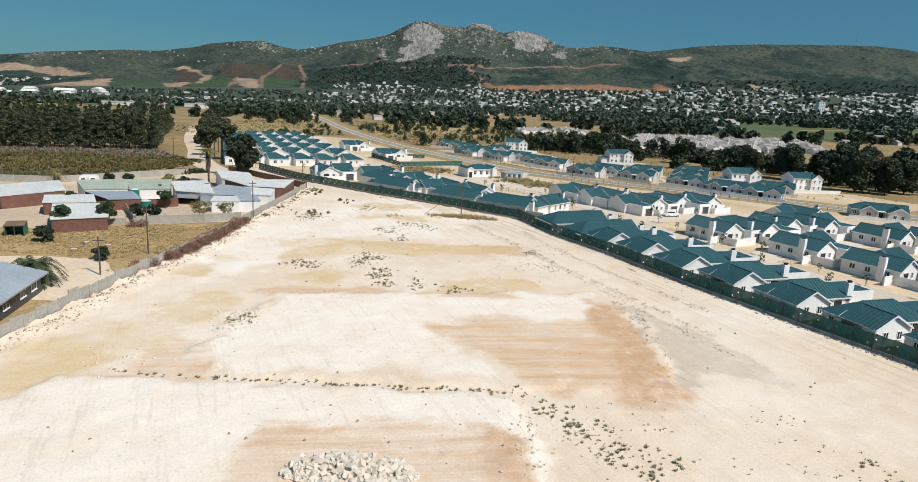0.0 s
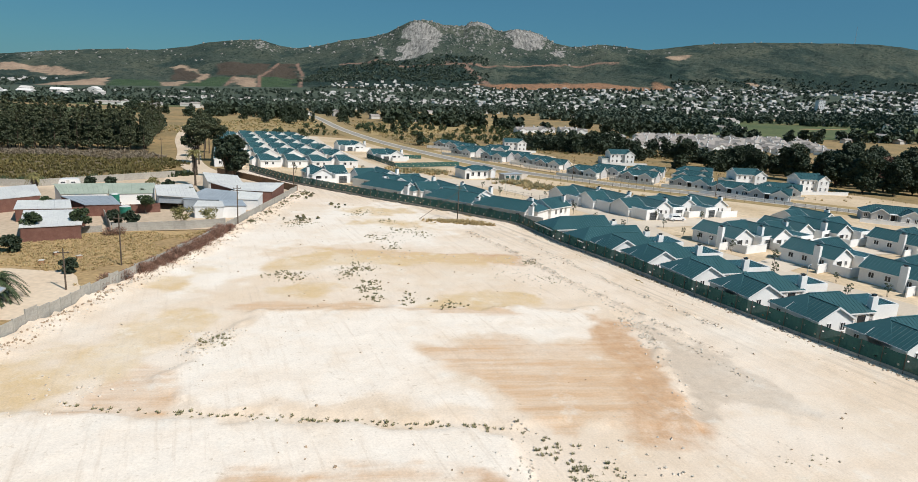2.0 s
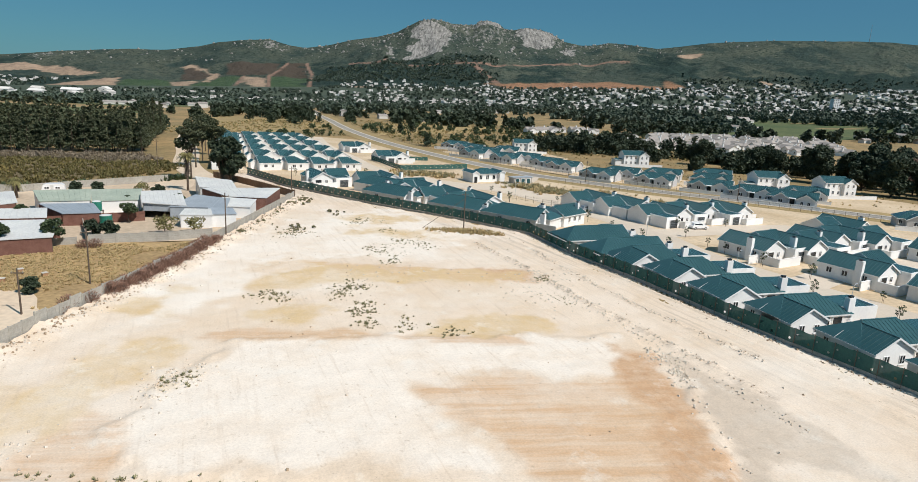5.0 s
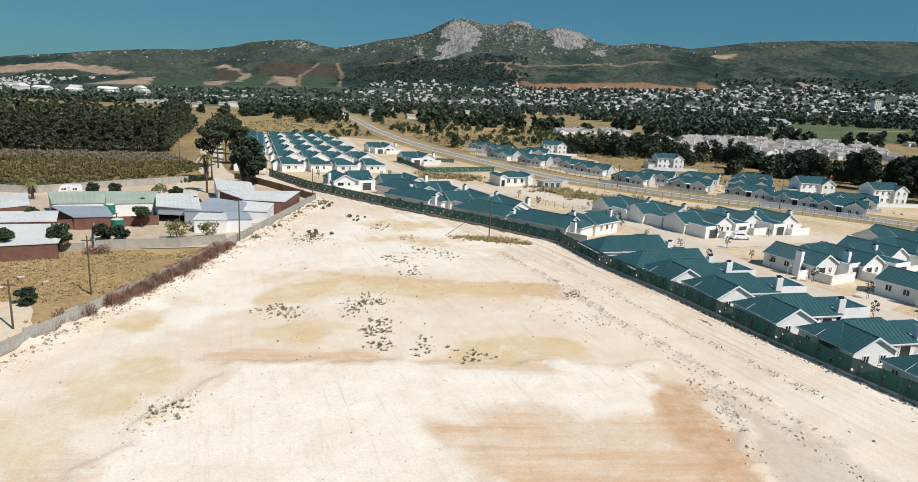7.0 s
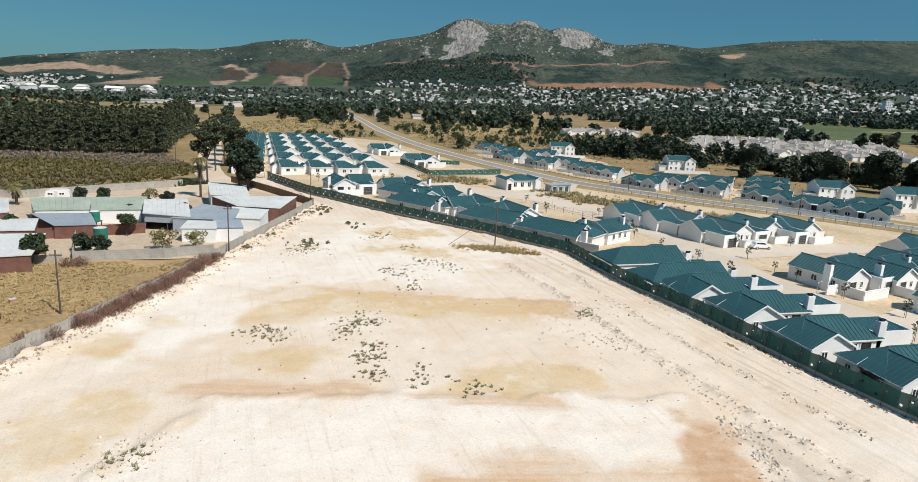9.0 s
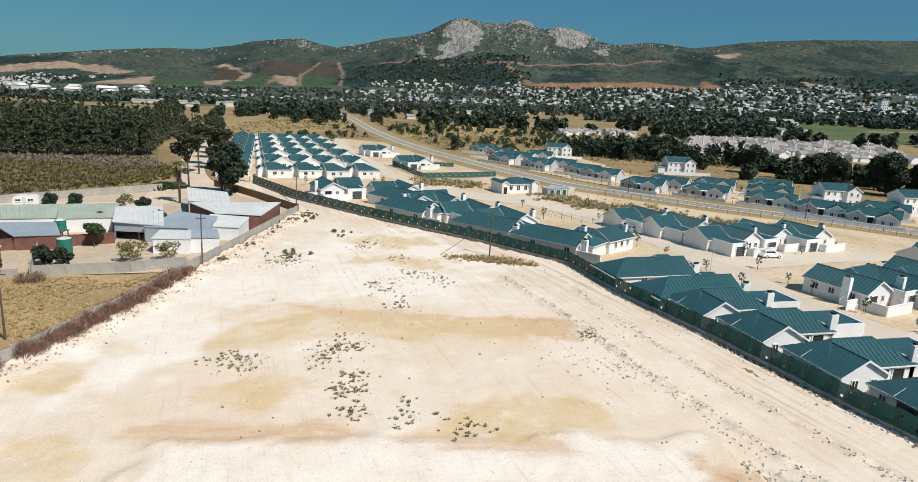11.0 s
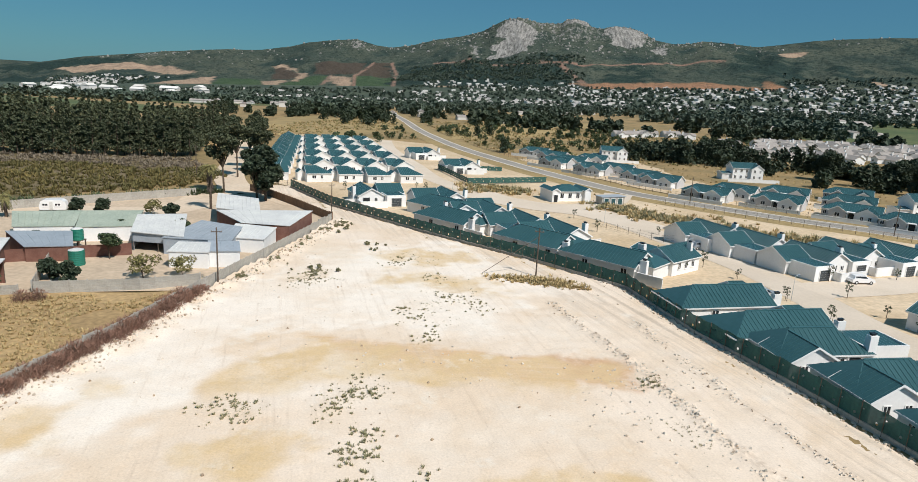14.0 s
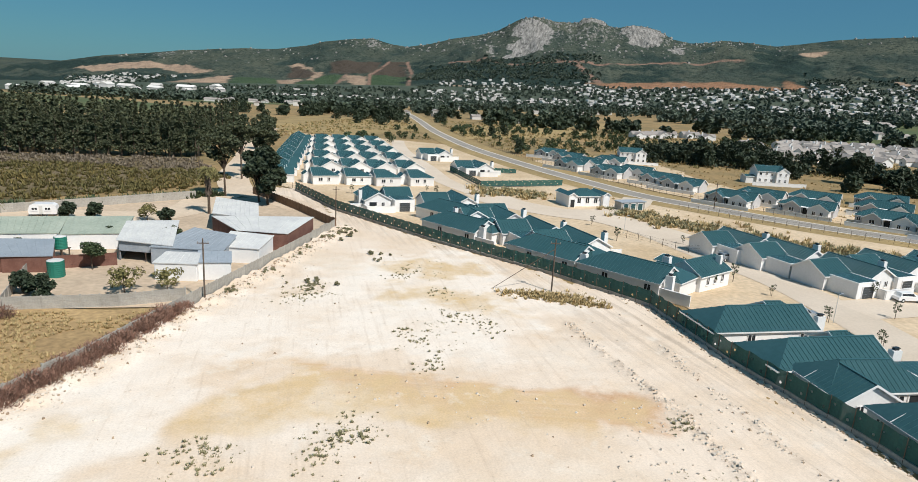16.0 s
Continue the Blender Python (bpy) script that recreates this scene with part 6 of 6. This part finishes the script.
# ---- plain, far woods and town ----
def belt(n, x0, x1, y0, y1, seed, thresh=0.0, scale=0.008):
    r, out = random.Random(seed), []
    for _ in range(n * 6):
        x, y = r.uniform(x0, x1), r.uniform(y0, y1)
        if noise.noise(Vector((x * scale, y * scale, seed))) > thresh and abs(x) < 0.82 * y + 60:
            out.append((x, y))
            if len(out) >= n:
                break
    return out


def clear(spots):
    """Leaves out what would stand on the road or among the houses."""
    line = [Vector((*p, 0)) for p in ROAD]
    out = []
    for x, y in spots:
        p = Vector((x, y, 0))
        near = min((p - (a + (b - a) * max(0, min(1, (p - a).dot(b - a) / (b - a).length_squared)))).length for a, b in zip(line, line[1:]))
        if near > 14:
            out.append((x, y))
    return out


wood("far_wood", "dark tree belt along the far fields", clear(belt(260, -260, 700, 640, 760, 61, -0.15)), "leaf_dark", 11, 6.5, 61, 5, 18, 0.9)
# from here on most crowns carry the leaf colour with haze painted in
wood("far_wood", "dark tree belts across the plain", clear(belt(800, -800, 1000, 760, 1150, 62, 0.05, 0.006)), "hazed_leaf", 11, 7.5, 62, 4, 16, 1.0)
sheet("town_gardens", [(-2400, 1900), (-1500, 1650), (-700, 1330), (-200, 1230), (500, 1180), (1100, 1150), (1500, 1200), (2100, 1900), (2100, 2290), (-2400, 2290)], M["garden"], 0.35, "green gardens between the houses of the town", "ground", 90)
wood("far_wood", "dark trees among the town", [p for p in belt(3600, -1900, 1900, 1180, 2300, 63, -0.42, 0.004) if p[0] > -520 or p[1] < 2060], "hazed_leaf", 7.5, 6.5, 63, 3, 13, 1.05)
wood("far_wood", "dark tree belt before the town", [p for p in belt(900, -900, 1500, 1020, 1240, 69, -0.6, 0.004)], "hazed_leaf", 11, 6.5, 69, 4, 14, 1.0)
off = [(p, q) for p, q in belt(1500, -2300, 1900, 2180, 2560, 68, -0.3, 0.003)]
wood("hill_wood", "dark woods on the lower slopes of the hills", [(x, y) for x, y in off if not (20 < x < 700 and y > 2130 or -1560 < x < -500 or -450 < x < -260)], "hazed_leaf", 7, 6.5, 68, 3, 10, 1.1)
wood("hill_wood", "dark woods below the granite domes", belt(900, -640, 60, 2420, 2840, 70, -0.5, 0.004), "hazed_leaf", 7, 7.0, 70, 3, 10, 1.1)
wood("river_trees", "scattered bushes on the golden scrub", clear(belt(340, -130, 160, 400, 660, 64, -0.1, 0.02)), "leaf", 3.6, 2.8, 64, 4, 20, 0.6)
wood("river_trees", "large dark trees behind the estate houses", clear(belt(60, 95, 330, 330, 400, 65, -0.3, 0.02)), "leaf_dark", 8, 5.0, 65, 9, 60, 0.42, 0.05)
wood("river_trees", "dark trees between the houses and the village", clear(belt(60, 30, 150, 400, 480, 66, -0.1, 0.02)), "leaf_dark", 11, 5.0, 66, 8, 50, 0.42, 0.05)
wood("roadside_trees", "dark trees at the bend of the far road", clear([(-99, 490), (-88, 470), (-205, 442), (-173, 560), (-160, 575), (-150, 560), (-180, 590), (-140, 590), (-125, 575), (-37, 391), (-30, 396), (-60, 520), (-52, 528)] + belt(50, -330, -120, 600, 660, 67, -0.4)), "leaf_dark", 10, 4.6, 67, 7, 40, 0.5, 0.1)
# big trees close behind the last houses
gum = tree("large_tree", "large dark tree at the edge of the estate", 20, 8.5, "leaf_dark", 71, 18, 420, 0.6, 0.5, 0.03, "tree", "large trees")
scatter(gum, [(170, 268), (183, 276), (160, 292), (196, 268), (210, 290), (150, 310), (146, 352), (136, 342), (156, 330), (186, 310), (228, 300), (120, 372), (160, 272), (178, 296), (190, 290), (168, 300), (200, 305), (140, 330), (214, 308), (226, 320), (240, 330), (236, 306), (252, 318), (206, 325), (192, 335), (222, 340), (176, 330), (262, 345)], rng, 0.6, 0.92)
brown = tree("brown_tree", "large tree with rusty brown leaves", 21, 8.5, "leaf_red", 72, 16, 420, 0.6, 0.5, 0.06, "tree", "brown trees")
scatter(brown, [(176, 284), (205, 278)], rng, 0.6, 0.75)


def village(name, label, spots, turn, size, seed, walls="far_wall", roofs="grey_tile"):
    """Far houses as one mesh: boxes with pitched roofs."""
    r, w, g = random.Random(seed), Geo(), Geo()
    for x, y in spots:
        z = top(x, y)
        a, b, h = size * r.uniform(0.8, 1.6), size * r.uniform(0.55, 0.8), size * 0.26 * (1 if r.random() < 0.75 else 1.9)
        m = Matrix.Translation((x, y, z)) @ Matrix.Rotation(radians(turn + r.choice((0, 90)) + r.uniform(-9, 9)), 4, "Z")
        w.box(-a / 2, a / 2, -b / 2, b / 2, -1.5, h, m)
        o, t = size * 0.03, h + b * 0.24
        pts = [m @ Vector(p) for p in ((-a / 2 - o, -b / 2 - o, h), (a / 2 + o, -b / 2 - o, h), (a / 2 + o, b / 2 + o, h), (-a / 2 - o, b / 2 + o, h), (-a / 2 - o, 0, t), (a / 2 + o, 0, t))]
        g.solid(pts, [(0, 1, 5, 4), (2, 3, 4, 5), (0, 4, 3), (1, 2, 5)])
    th = tagged(new(name, w.mesh(name, M[walls])), label, "town", "", "stuff")
    part("roofs", g, M[roofs], th, "", "stuff")
    return th


def grey_house(seed):
    r = random.Random(seed)
    th = thing("village_house", "white house with pale grey tiled roof in the village", "house", group="grey-roofed village houses")
    block(th, -8, 8, 0, 8, 3.0, 2.2, "x", (False, bool(seed % 2)), roof="grey_tile", seams=False)
    block(th, 1 if seed % 2 else -7, 7 if seed % 2 else -1, -5, 2, 3.0, 1.8, "y", roof="grey_tile", seams=False)
    for x in (-5.0, 4.5):
        window(th, x, -5 if (x > 0) == bool(seed % 2) else 0, 1.0, 1.4, 1.3)
    chimney(th, 0.5, 7.0, 0.9, 0.9, 6.2)
    return th


vr = random.Random(5)
vs = [[], []]
for k in range(64):
    x, y = 118 + 23 * (k % 8) + 10 * (k // 8) * 0.6 + vr.uniform(-5, 5), 480 + 21 * (k // 8) + 9 * (k % 8) * 0.8 + vr.uniform(-5, 5)
    vs[k % 2].append((x, y, vr.choice((20, 110, 200, 290)) + vr.uniform(-8, 8)))
vs[0] += [(50, 610, 20), (74, 640, 15), (95, 652, 20)]
vs[1] += [(62, 622, 25), (108, 640, 100), (128, 585, 20)]
for k in (0, 1):
    put(grey_house(k), vs[k], 20)
village("town", "pale houses of the town below the hills", [p for p in belt(2000, -1150, 1900, 1260, 2330, 81, -0.25, 0.0035) if p[0] > -330 or p[1] < 2000 + 120 * noise.noise(Vector((p[0] * 0.004, 2, 1)))], 20, 10, 81, roofs="far_roof")
village("town", "white houses among trees on the lower slopes", [p for p in belt(260, -1400, 1500, 2250, 2420, 84, -0.1, 0.004) if p[0] > 700 or -500 < p[0] < 20], 20, 10, 84, roofs="far_roof")
village("town", "pale houses at the foot of the far hills", belt(150, -2400, -1560, 1950, 2560, 85, 0.0, 0.003), 20, 11, 85, roofs="far_roof")
village("factories", "long white factory sheds on the far plain", [(-1620 + 46 * k + 14 * (k % 3), 1730 + 60 * (k % 4)) for k in range(14)], 6, 34, 82, roofs="far_wall")
village("farm_houses", "scattered white farmsteads on the far plain", belt(90, -900, 900, 700, 1150, 83, 0.1, 0.006), 20, 12, 83)


def tower_block():
    th = thing("tower_block", "white tower block in the far town", "tower")
    g = Geo()
    g.box(-8, 8, -8, 8, -3, 27)
    part("wall", g, M["white"], th)
    g = Geo()
    g.box(-8.6, 8.6, -8.6, 8.6, 27, 28)
    g.box(-3, 3, -3, 3, 28, 31)
    part("roof", g, M["concrete"], th)
    for k in range(7):
        for j in range(4):
            window(th, -6.6 + 4.4 * j, -8, 1.5 + 3.5 * k, 2.2, 1.7)
    return th


put(tower_block(), [(825, 1600)], 0)
# ---- poles, lamps, vehicles, small things ----
def power_pole(high, label, stay=None):
    th = thing("power_pole", label, "pole", group="power poles")
    g = Geo()
    g.tube((0, 0, -0.4), (0, 0, high), 0.13, 0.09, 8)
    part("shaft", g, M["wood"], th)
    g = Geo()
    g.box(-0.75, 0.75, -0.05, 0.05, high - 0.7, high - 0.58)
    arm = part("crossarm", g, M["wood"], th)
    for x in (-0.65, 0.0, 0.65):
        g = Geo()
        g.tube((x, 0, high - 0.58), (x, 0, high - 0.36), 0.05, 0.03, 6)
        part("insulator", g, M["concrete"], arm)
    if stay:
        g = Geo()
        g.tube((0, 0, high * 0.82), (*stay, 0.0), 0.05, 0.05, 5)
        part("stay", g, M["wood"], th, "slanting brace pole")
    return th


power_pole(8.6, "weathered wooden power pole beside the slab wall").matrix_basis = place(-47.0, 138.0, 20)
power_pole(8.3, "wooden power pole with slanting brace on the sand", (-9.0, -1.5)).matrix_basis = place(-2.0, 160.0)
power_pole(7.2, "wooden power pole beside the dirt lane").matrix_basis = place(-51.6, 198.0, 30)
power_pole(8.2, "wooden power pole standing on the dry lot").matrix_basis = place(-53.9, 105.2, 10)
power_pole(6.0, "wooden power pole behind the slab wall").matrix_basis = place(-54.7, 92.1, 10)
power_pole(9.0, "wooden power pole on the heath verge").matrix_basis = place(-110, 239, 40)
power_pole(8.0, "wooden power pole beside the through road").matrix_basis = place(41, 262, 40)
power_pole(8.0, "wooden power pole beside the asphalt road").matrix_basis = place(86, 232, 40)


def street_lamp():
    th = thing("street_lamp", "thin grey street lamp on the estate street", "lamp", group="street lamps")
    g = Geo()
    g.tube((0, 0, -0.2), (0, 0, 4.2), 0.06, 0.04, 7)
    g.tube((0, 0, 4.2), (0.7, 0, 4.35), 0.03, 0.03, 6)
    part("post", g, M["steel"], th)
    g = Geo()
    g.box(0.55, 1.05, -0.12, 0.12, 4.3, 4.4)
    part("lamp_head", g, M["steel_blue"], th)
    return th


put(street_lamp(), [(48.0, 133.0), (38.5, 160.0), (26, 182), (58, 114), (72, 91), (12, 211), (-30, 240)], 40)


def sapling():
    r = random.Random(9)
    th = thing("sapling", "young staked street tree with sparse leaves", "tree", group="street saplings")
    g, c = Geo(), Geo()
    g.tube((0, 0, -0.2), (0.05, 0, 2.6), 0.04, 0.02, 6)
    for k in range(8):
        a = 2.4 * k
        p = (0.4 * math.cos(a), 0.4 * math.sin(a), 1.3 + 0.17 * k)
        g.tube((0.02, 0, 1.1 + 0.15 * k), p, 0.015, 0.008, 4)
        leaf_cloud(c, r, p, 0.28, 26, 0.09)
    part("trunk", g, M["bark"], th)
    part("crown", c, M["leaf"], th)
    g = Geo()
    g.tube((0.25, 0.1, -0.2), (0.25, 0.1, 1.6), 0.03, 0.03, 5)
    part("stake", g, M["wood"], th)
    return th


saps = [(47.5, 128), (40.6, 150), (37.6, 160), (33, 171), (28.5, 178), (24, 172), (50.5, 155.5), (52.4, 150), (56, 140.5), (49, 165.5), (61, 132), (66.5, 120), (71, 112.5), (76, 105), (41, 186), (36, 190), (50, 176.2), (64, 182), (56, 121), (63, 110), (18, 178), (21, 184), (10, 203), (24, 206), (5, 218), (-38, 240), (-42, 246), (-60, 232), (-52, 236)]
scatter(sapling(), saps, rng, 0.8, 1.15)


def shrub_bank():
    spots = []
    for _ in range(420):
        k = rng.random()
        x, y = 12 + 62 * k + rng.gauss(0, 2.5), 240 - 36 * k + rng.gauss(0, 4.0)
        spots.append((x, y))
    for _ in range(120):
        spots.append((-20 + rng.uniform(-9, 12), 256 + rng.uniform(-6, 9)))
    tufts("bank_shrubs", "dry shrubs on the bank between street and road", spots, "weed", 0.9, 16)
    tufts("bank_grass", "straw on the bank between street and road", [(x + rng.gauss(0, 2), y + rng.gauss(0, 2)) for x, y in spots], "straw", 0.9, 14)


shrub_bank()


plain = []
while len(plain) < 5200:
    x, y = rng.uniform(-200, 190), rng.uniform(390, 680)
    if noise.noise(Vector((x * 0.02, y * 0.02, 6))) > -0.25 and not (-150 < x < -60 and y < 440):
        plain.append((x, y))
plain = clear(plain)
tufts("plain_brush", "dry brush on the plain beyond the estate", plain[:2600], "straw", 1.1, 10)
tufts("plain_brush", "brown and olive brush on the plain beyond the estate", plain[2600:], "leaf_olive", 1.0, 10)
tufts("plain_brush", "dry brush on the sandy yards beyond the road", clear([(rng.uniform(10, 170), rng.uniform(235, 400)) for _ in range(900)]), "straw", 0.6, 9)


def rail_fence(pts, label):
    th = thing("post_fence", label, "fence")
    me = {}
    for x, y, a, w in run(pts, 3.0):
        key = round(w, 2)
        if key not in me:
            g, q = Geo(), Geo()
            g.tube((0, 0, -0.3), (0, 0, 1.8), 0.05, 0.05, 5)
            for z in (0.5, 1.0, 1.6):
                q.box(0, w, -0.012, 0.012, z - 0.012, z + 0.012)
            me[key] = (g.mesh("post", M["wood"]), q.mesh("wire_strand", M["wood"]))
        for nm, d in zip(("post", "wire_strand"), me[key]):
            o = new(nm, d)
            o.parent, o.matrix_basis = th, place(x, y, math.degrees(a))
            if nm == "wire_strand":
                tagged(o, kind="stuff")
    return th


rail_fence([(120, 205), (92, 222), (60, 238), (30, 256)], "thin wire fence with wooden posts along the road")
rail_fence([(72, 252), (50, 266), (30, 284), (12, 308), (-12, 348), (-50, 425)], "thin wire fence along the far verge")
rail_fence([(10, 209), (24, 197.5), (30, 200)], "low post fence along the street verge")
rail_fence([(-86, 233), (-74, 230.5)], "wire fence at the end of the net")


def car(label, paint, x, y, turn):
    th = thing("car", label, "car", place(x, y, turn, 0.08), "parked cars")
    bm = bmesh.new()
    prof = [(-2.2, 0.35), (-2.2, 0.85), (-2.0, 1.0), (-1.7, 1.55), (0.3, 1.6), (1.0, 1.05), (2.0, 0.95), (2.2, 0.7), (2.2, 0.35)]
    g = Geo()
    n = len(prof)
    pts = [(px_, s * (0.86 if pz < 1.2 else 0.70), pz) for s in (-1, 1) for px_, pz in prof]
    g.solid(pts, [tuple(range(n)), tuple(range(2 * n - 1, n - 1, -1))] + [(i, i + n, (i + 1) % n + n, (i + 1) % n) for i in range(n)])
    bm.free()
    body = part("body", g, M[paint], th)
    for s in (-1, 1):
        g = Geo()
        g.solid([(-1.75, s * 0.85, 1.03), (0.75, s * 0.85, 1.08), (0.2, s * 0.735, 1.5), (-1.6, s * 0.735, 1.47)], [(0, 1, 2, 3)])
        part("side_window", g, M["dark"], body)
    g = Geo()
    g.solid([(1.0, -0.7, 1.08), (1.0, 0.7, 1.08), (0.36, 0.62, 1.57), (0.36, -0.62, 1.57)], [(0, 1, 2, 3)])
    part("windscreen", g, M["dark"], body)
    for wx in (-1.4, 1.4):
        for s in (-1, 1):
            g = Geo()
            g.tube((wx, s * 0.68, 0.33), (wx, s * 0.90, 0.33), 0.33, 0.33, 14)
            w = part("wheel", g, M["rubber"], th)
            g = Geo()
            g.tube((wx, s * 0.89, 0.33), (wx, s * 0.915, 0.33), 0.2, 0.18, 10)
            part("rim", g, M["steel"], w)
    return th


car("white car parked on the paved street", "car_white", 55.5, 176.6, 15)
car("silver car parked beside a villa", "car_silver", 34.5, 160.5, 15)
car("pale blue car parked before a garage", "car_silver", 31.0, 194.2, 30)
car("white car parked in a driveway", "car_white", 46.8, 183.0, 100)


def caravan():
    th = thing("caravan", "old white caravan parked behind the farmhouse", "caravan", place(-103.6, 173.6, 28))
    g = Geo()
    prof = [(-2.4, 0.5), (-2.55, 1.2), (-2.2, 2.3), (-1.6, 2.55), (1.7, 2.55), (2.3, 2.2), (2.55, 1.2), (2.4, 0.5)]
    n = len(prof)
    g.solid([(a, s * 1.05, z) for s in (-1, 1) for a, z in prof], [tuple(range(n)), tuple(range(2 * n - 1, n - 1, -1))] + [(i, i + n, (i + 1) % n + n, (i + 1) % n) for i in range(n)])
    part("body", g, M["car_white"], th)
    for x in (-1.4, 0.9):
        window(th, x, -1.05, 1.3, 1.1, 0.6)
    door(th, -0.3, -1.05, 0.6, 0.6, 1.6, "s", "door", "steel")
    g = Geo()
    g.tube((0.1, -1.0, 0.33), (0.1, -0.8, 0.33), 0.33, 0.33, 12)
    part("wheel", g, M["rubber"], th)
    g = Geo()
    g.tube((2.4, 0, 0.55), (3.4, 0, 0.5), 0.06, 0.05, 6)
    part("drawbar", g, M["steel"], th)
    return th


caravan()


def water_tank(x, y, high, r, up=0.0):
    th = thing("water_tank", "green ribbed plastic water tank with pale lid", "water tank", place(x, y, 0, up), "water tanks")
    g = Geo()
    n = 8
    for k in range(n):
        z0, z1 = high * k / n, high * (k + 1) / n
        g.tube((0, 0, z0), (0, 0, (z0 + z1) / 2), r * 0.97, r, 18)
        g.tube((0, 0, (z0 + z1) / 2), (0, 0, z1), r, r * 0.97, 18)
    part("tank", g, M["tank"], th)
    g = Geo()
    g.tube((0, 0, high), (0, 0, high + 0.18), r * 0.95, r * 0.45, 18)
    part("lid", g, M["steel"], th, "pale lid")
    if up:
        g = Geo()
        for a, b in ((-1, -1), (1, -1), (1, 1), (-1, 1)):
            g.box(a * r * 0.8 - 0.08, a * r * 0.8 + 0.08, b * r * 0.8 - 0.08, b * r * 0.8 + 0.08, -up - 0.2, -0.1)
        g.box(-r, r, -r, r, -0.1, 0.0)
        part("stand", g, M["wood"], th, "timber stand")
    return th


water_tank(-71.6, 140.4, 2.4, 1.15)
water_tank(-78.6, 149.4, 1.9, 0.95, 1.4)


def hive(x, y):
    th = thing("hive_box", "small orange wooden box on the dry lot", "box", place(x, y, rng.uniform(0, 90)), "boxes on the lot")
    g = Geo()
    g.box(-0.35, 0.35, -0.3, 0.3, 0.0, 0.5)
    part("box", g, M["bare"], th)
    g = Geo()
    g.box(-0.4, 0.4, -0.35, 0.35, 0.5, 0.58)
    part("lid", g, M["kerb"], th)


for q in ((-65.7, 103.8), (-60.5, 101.5), (-66.4, 108.6), (-62, 107.5)):
    hive(*q)
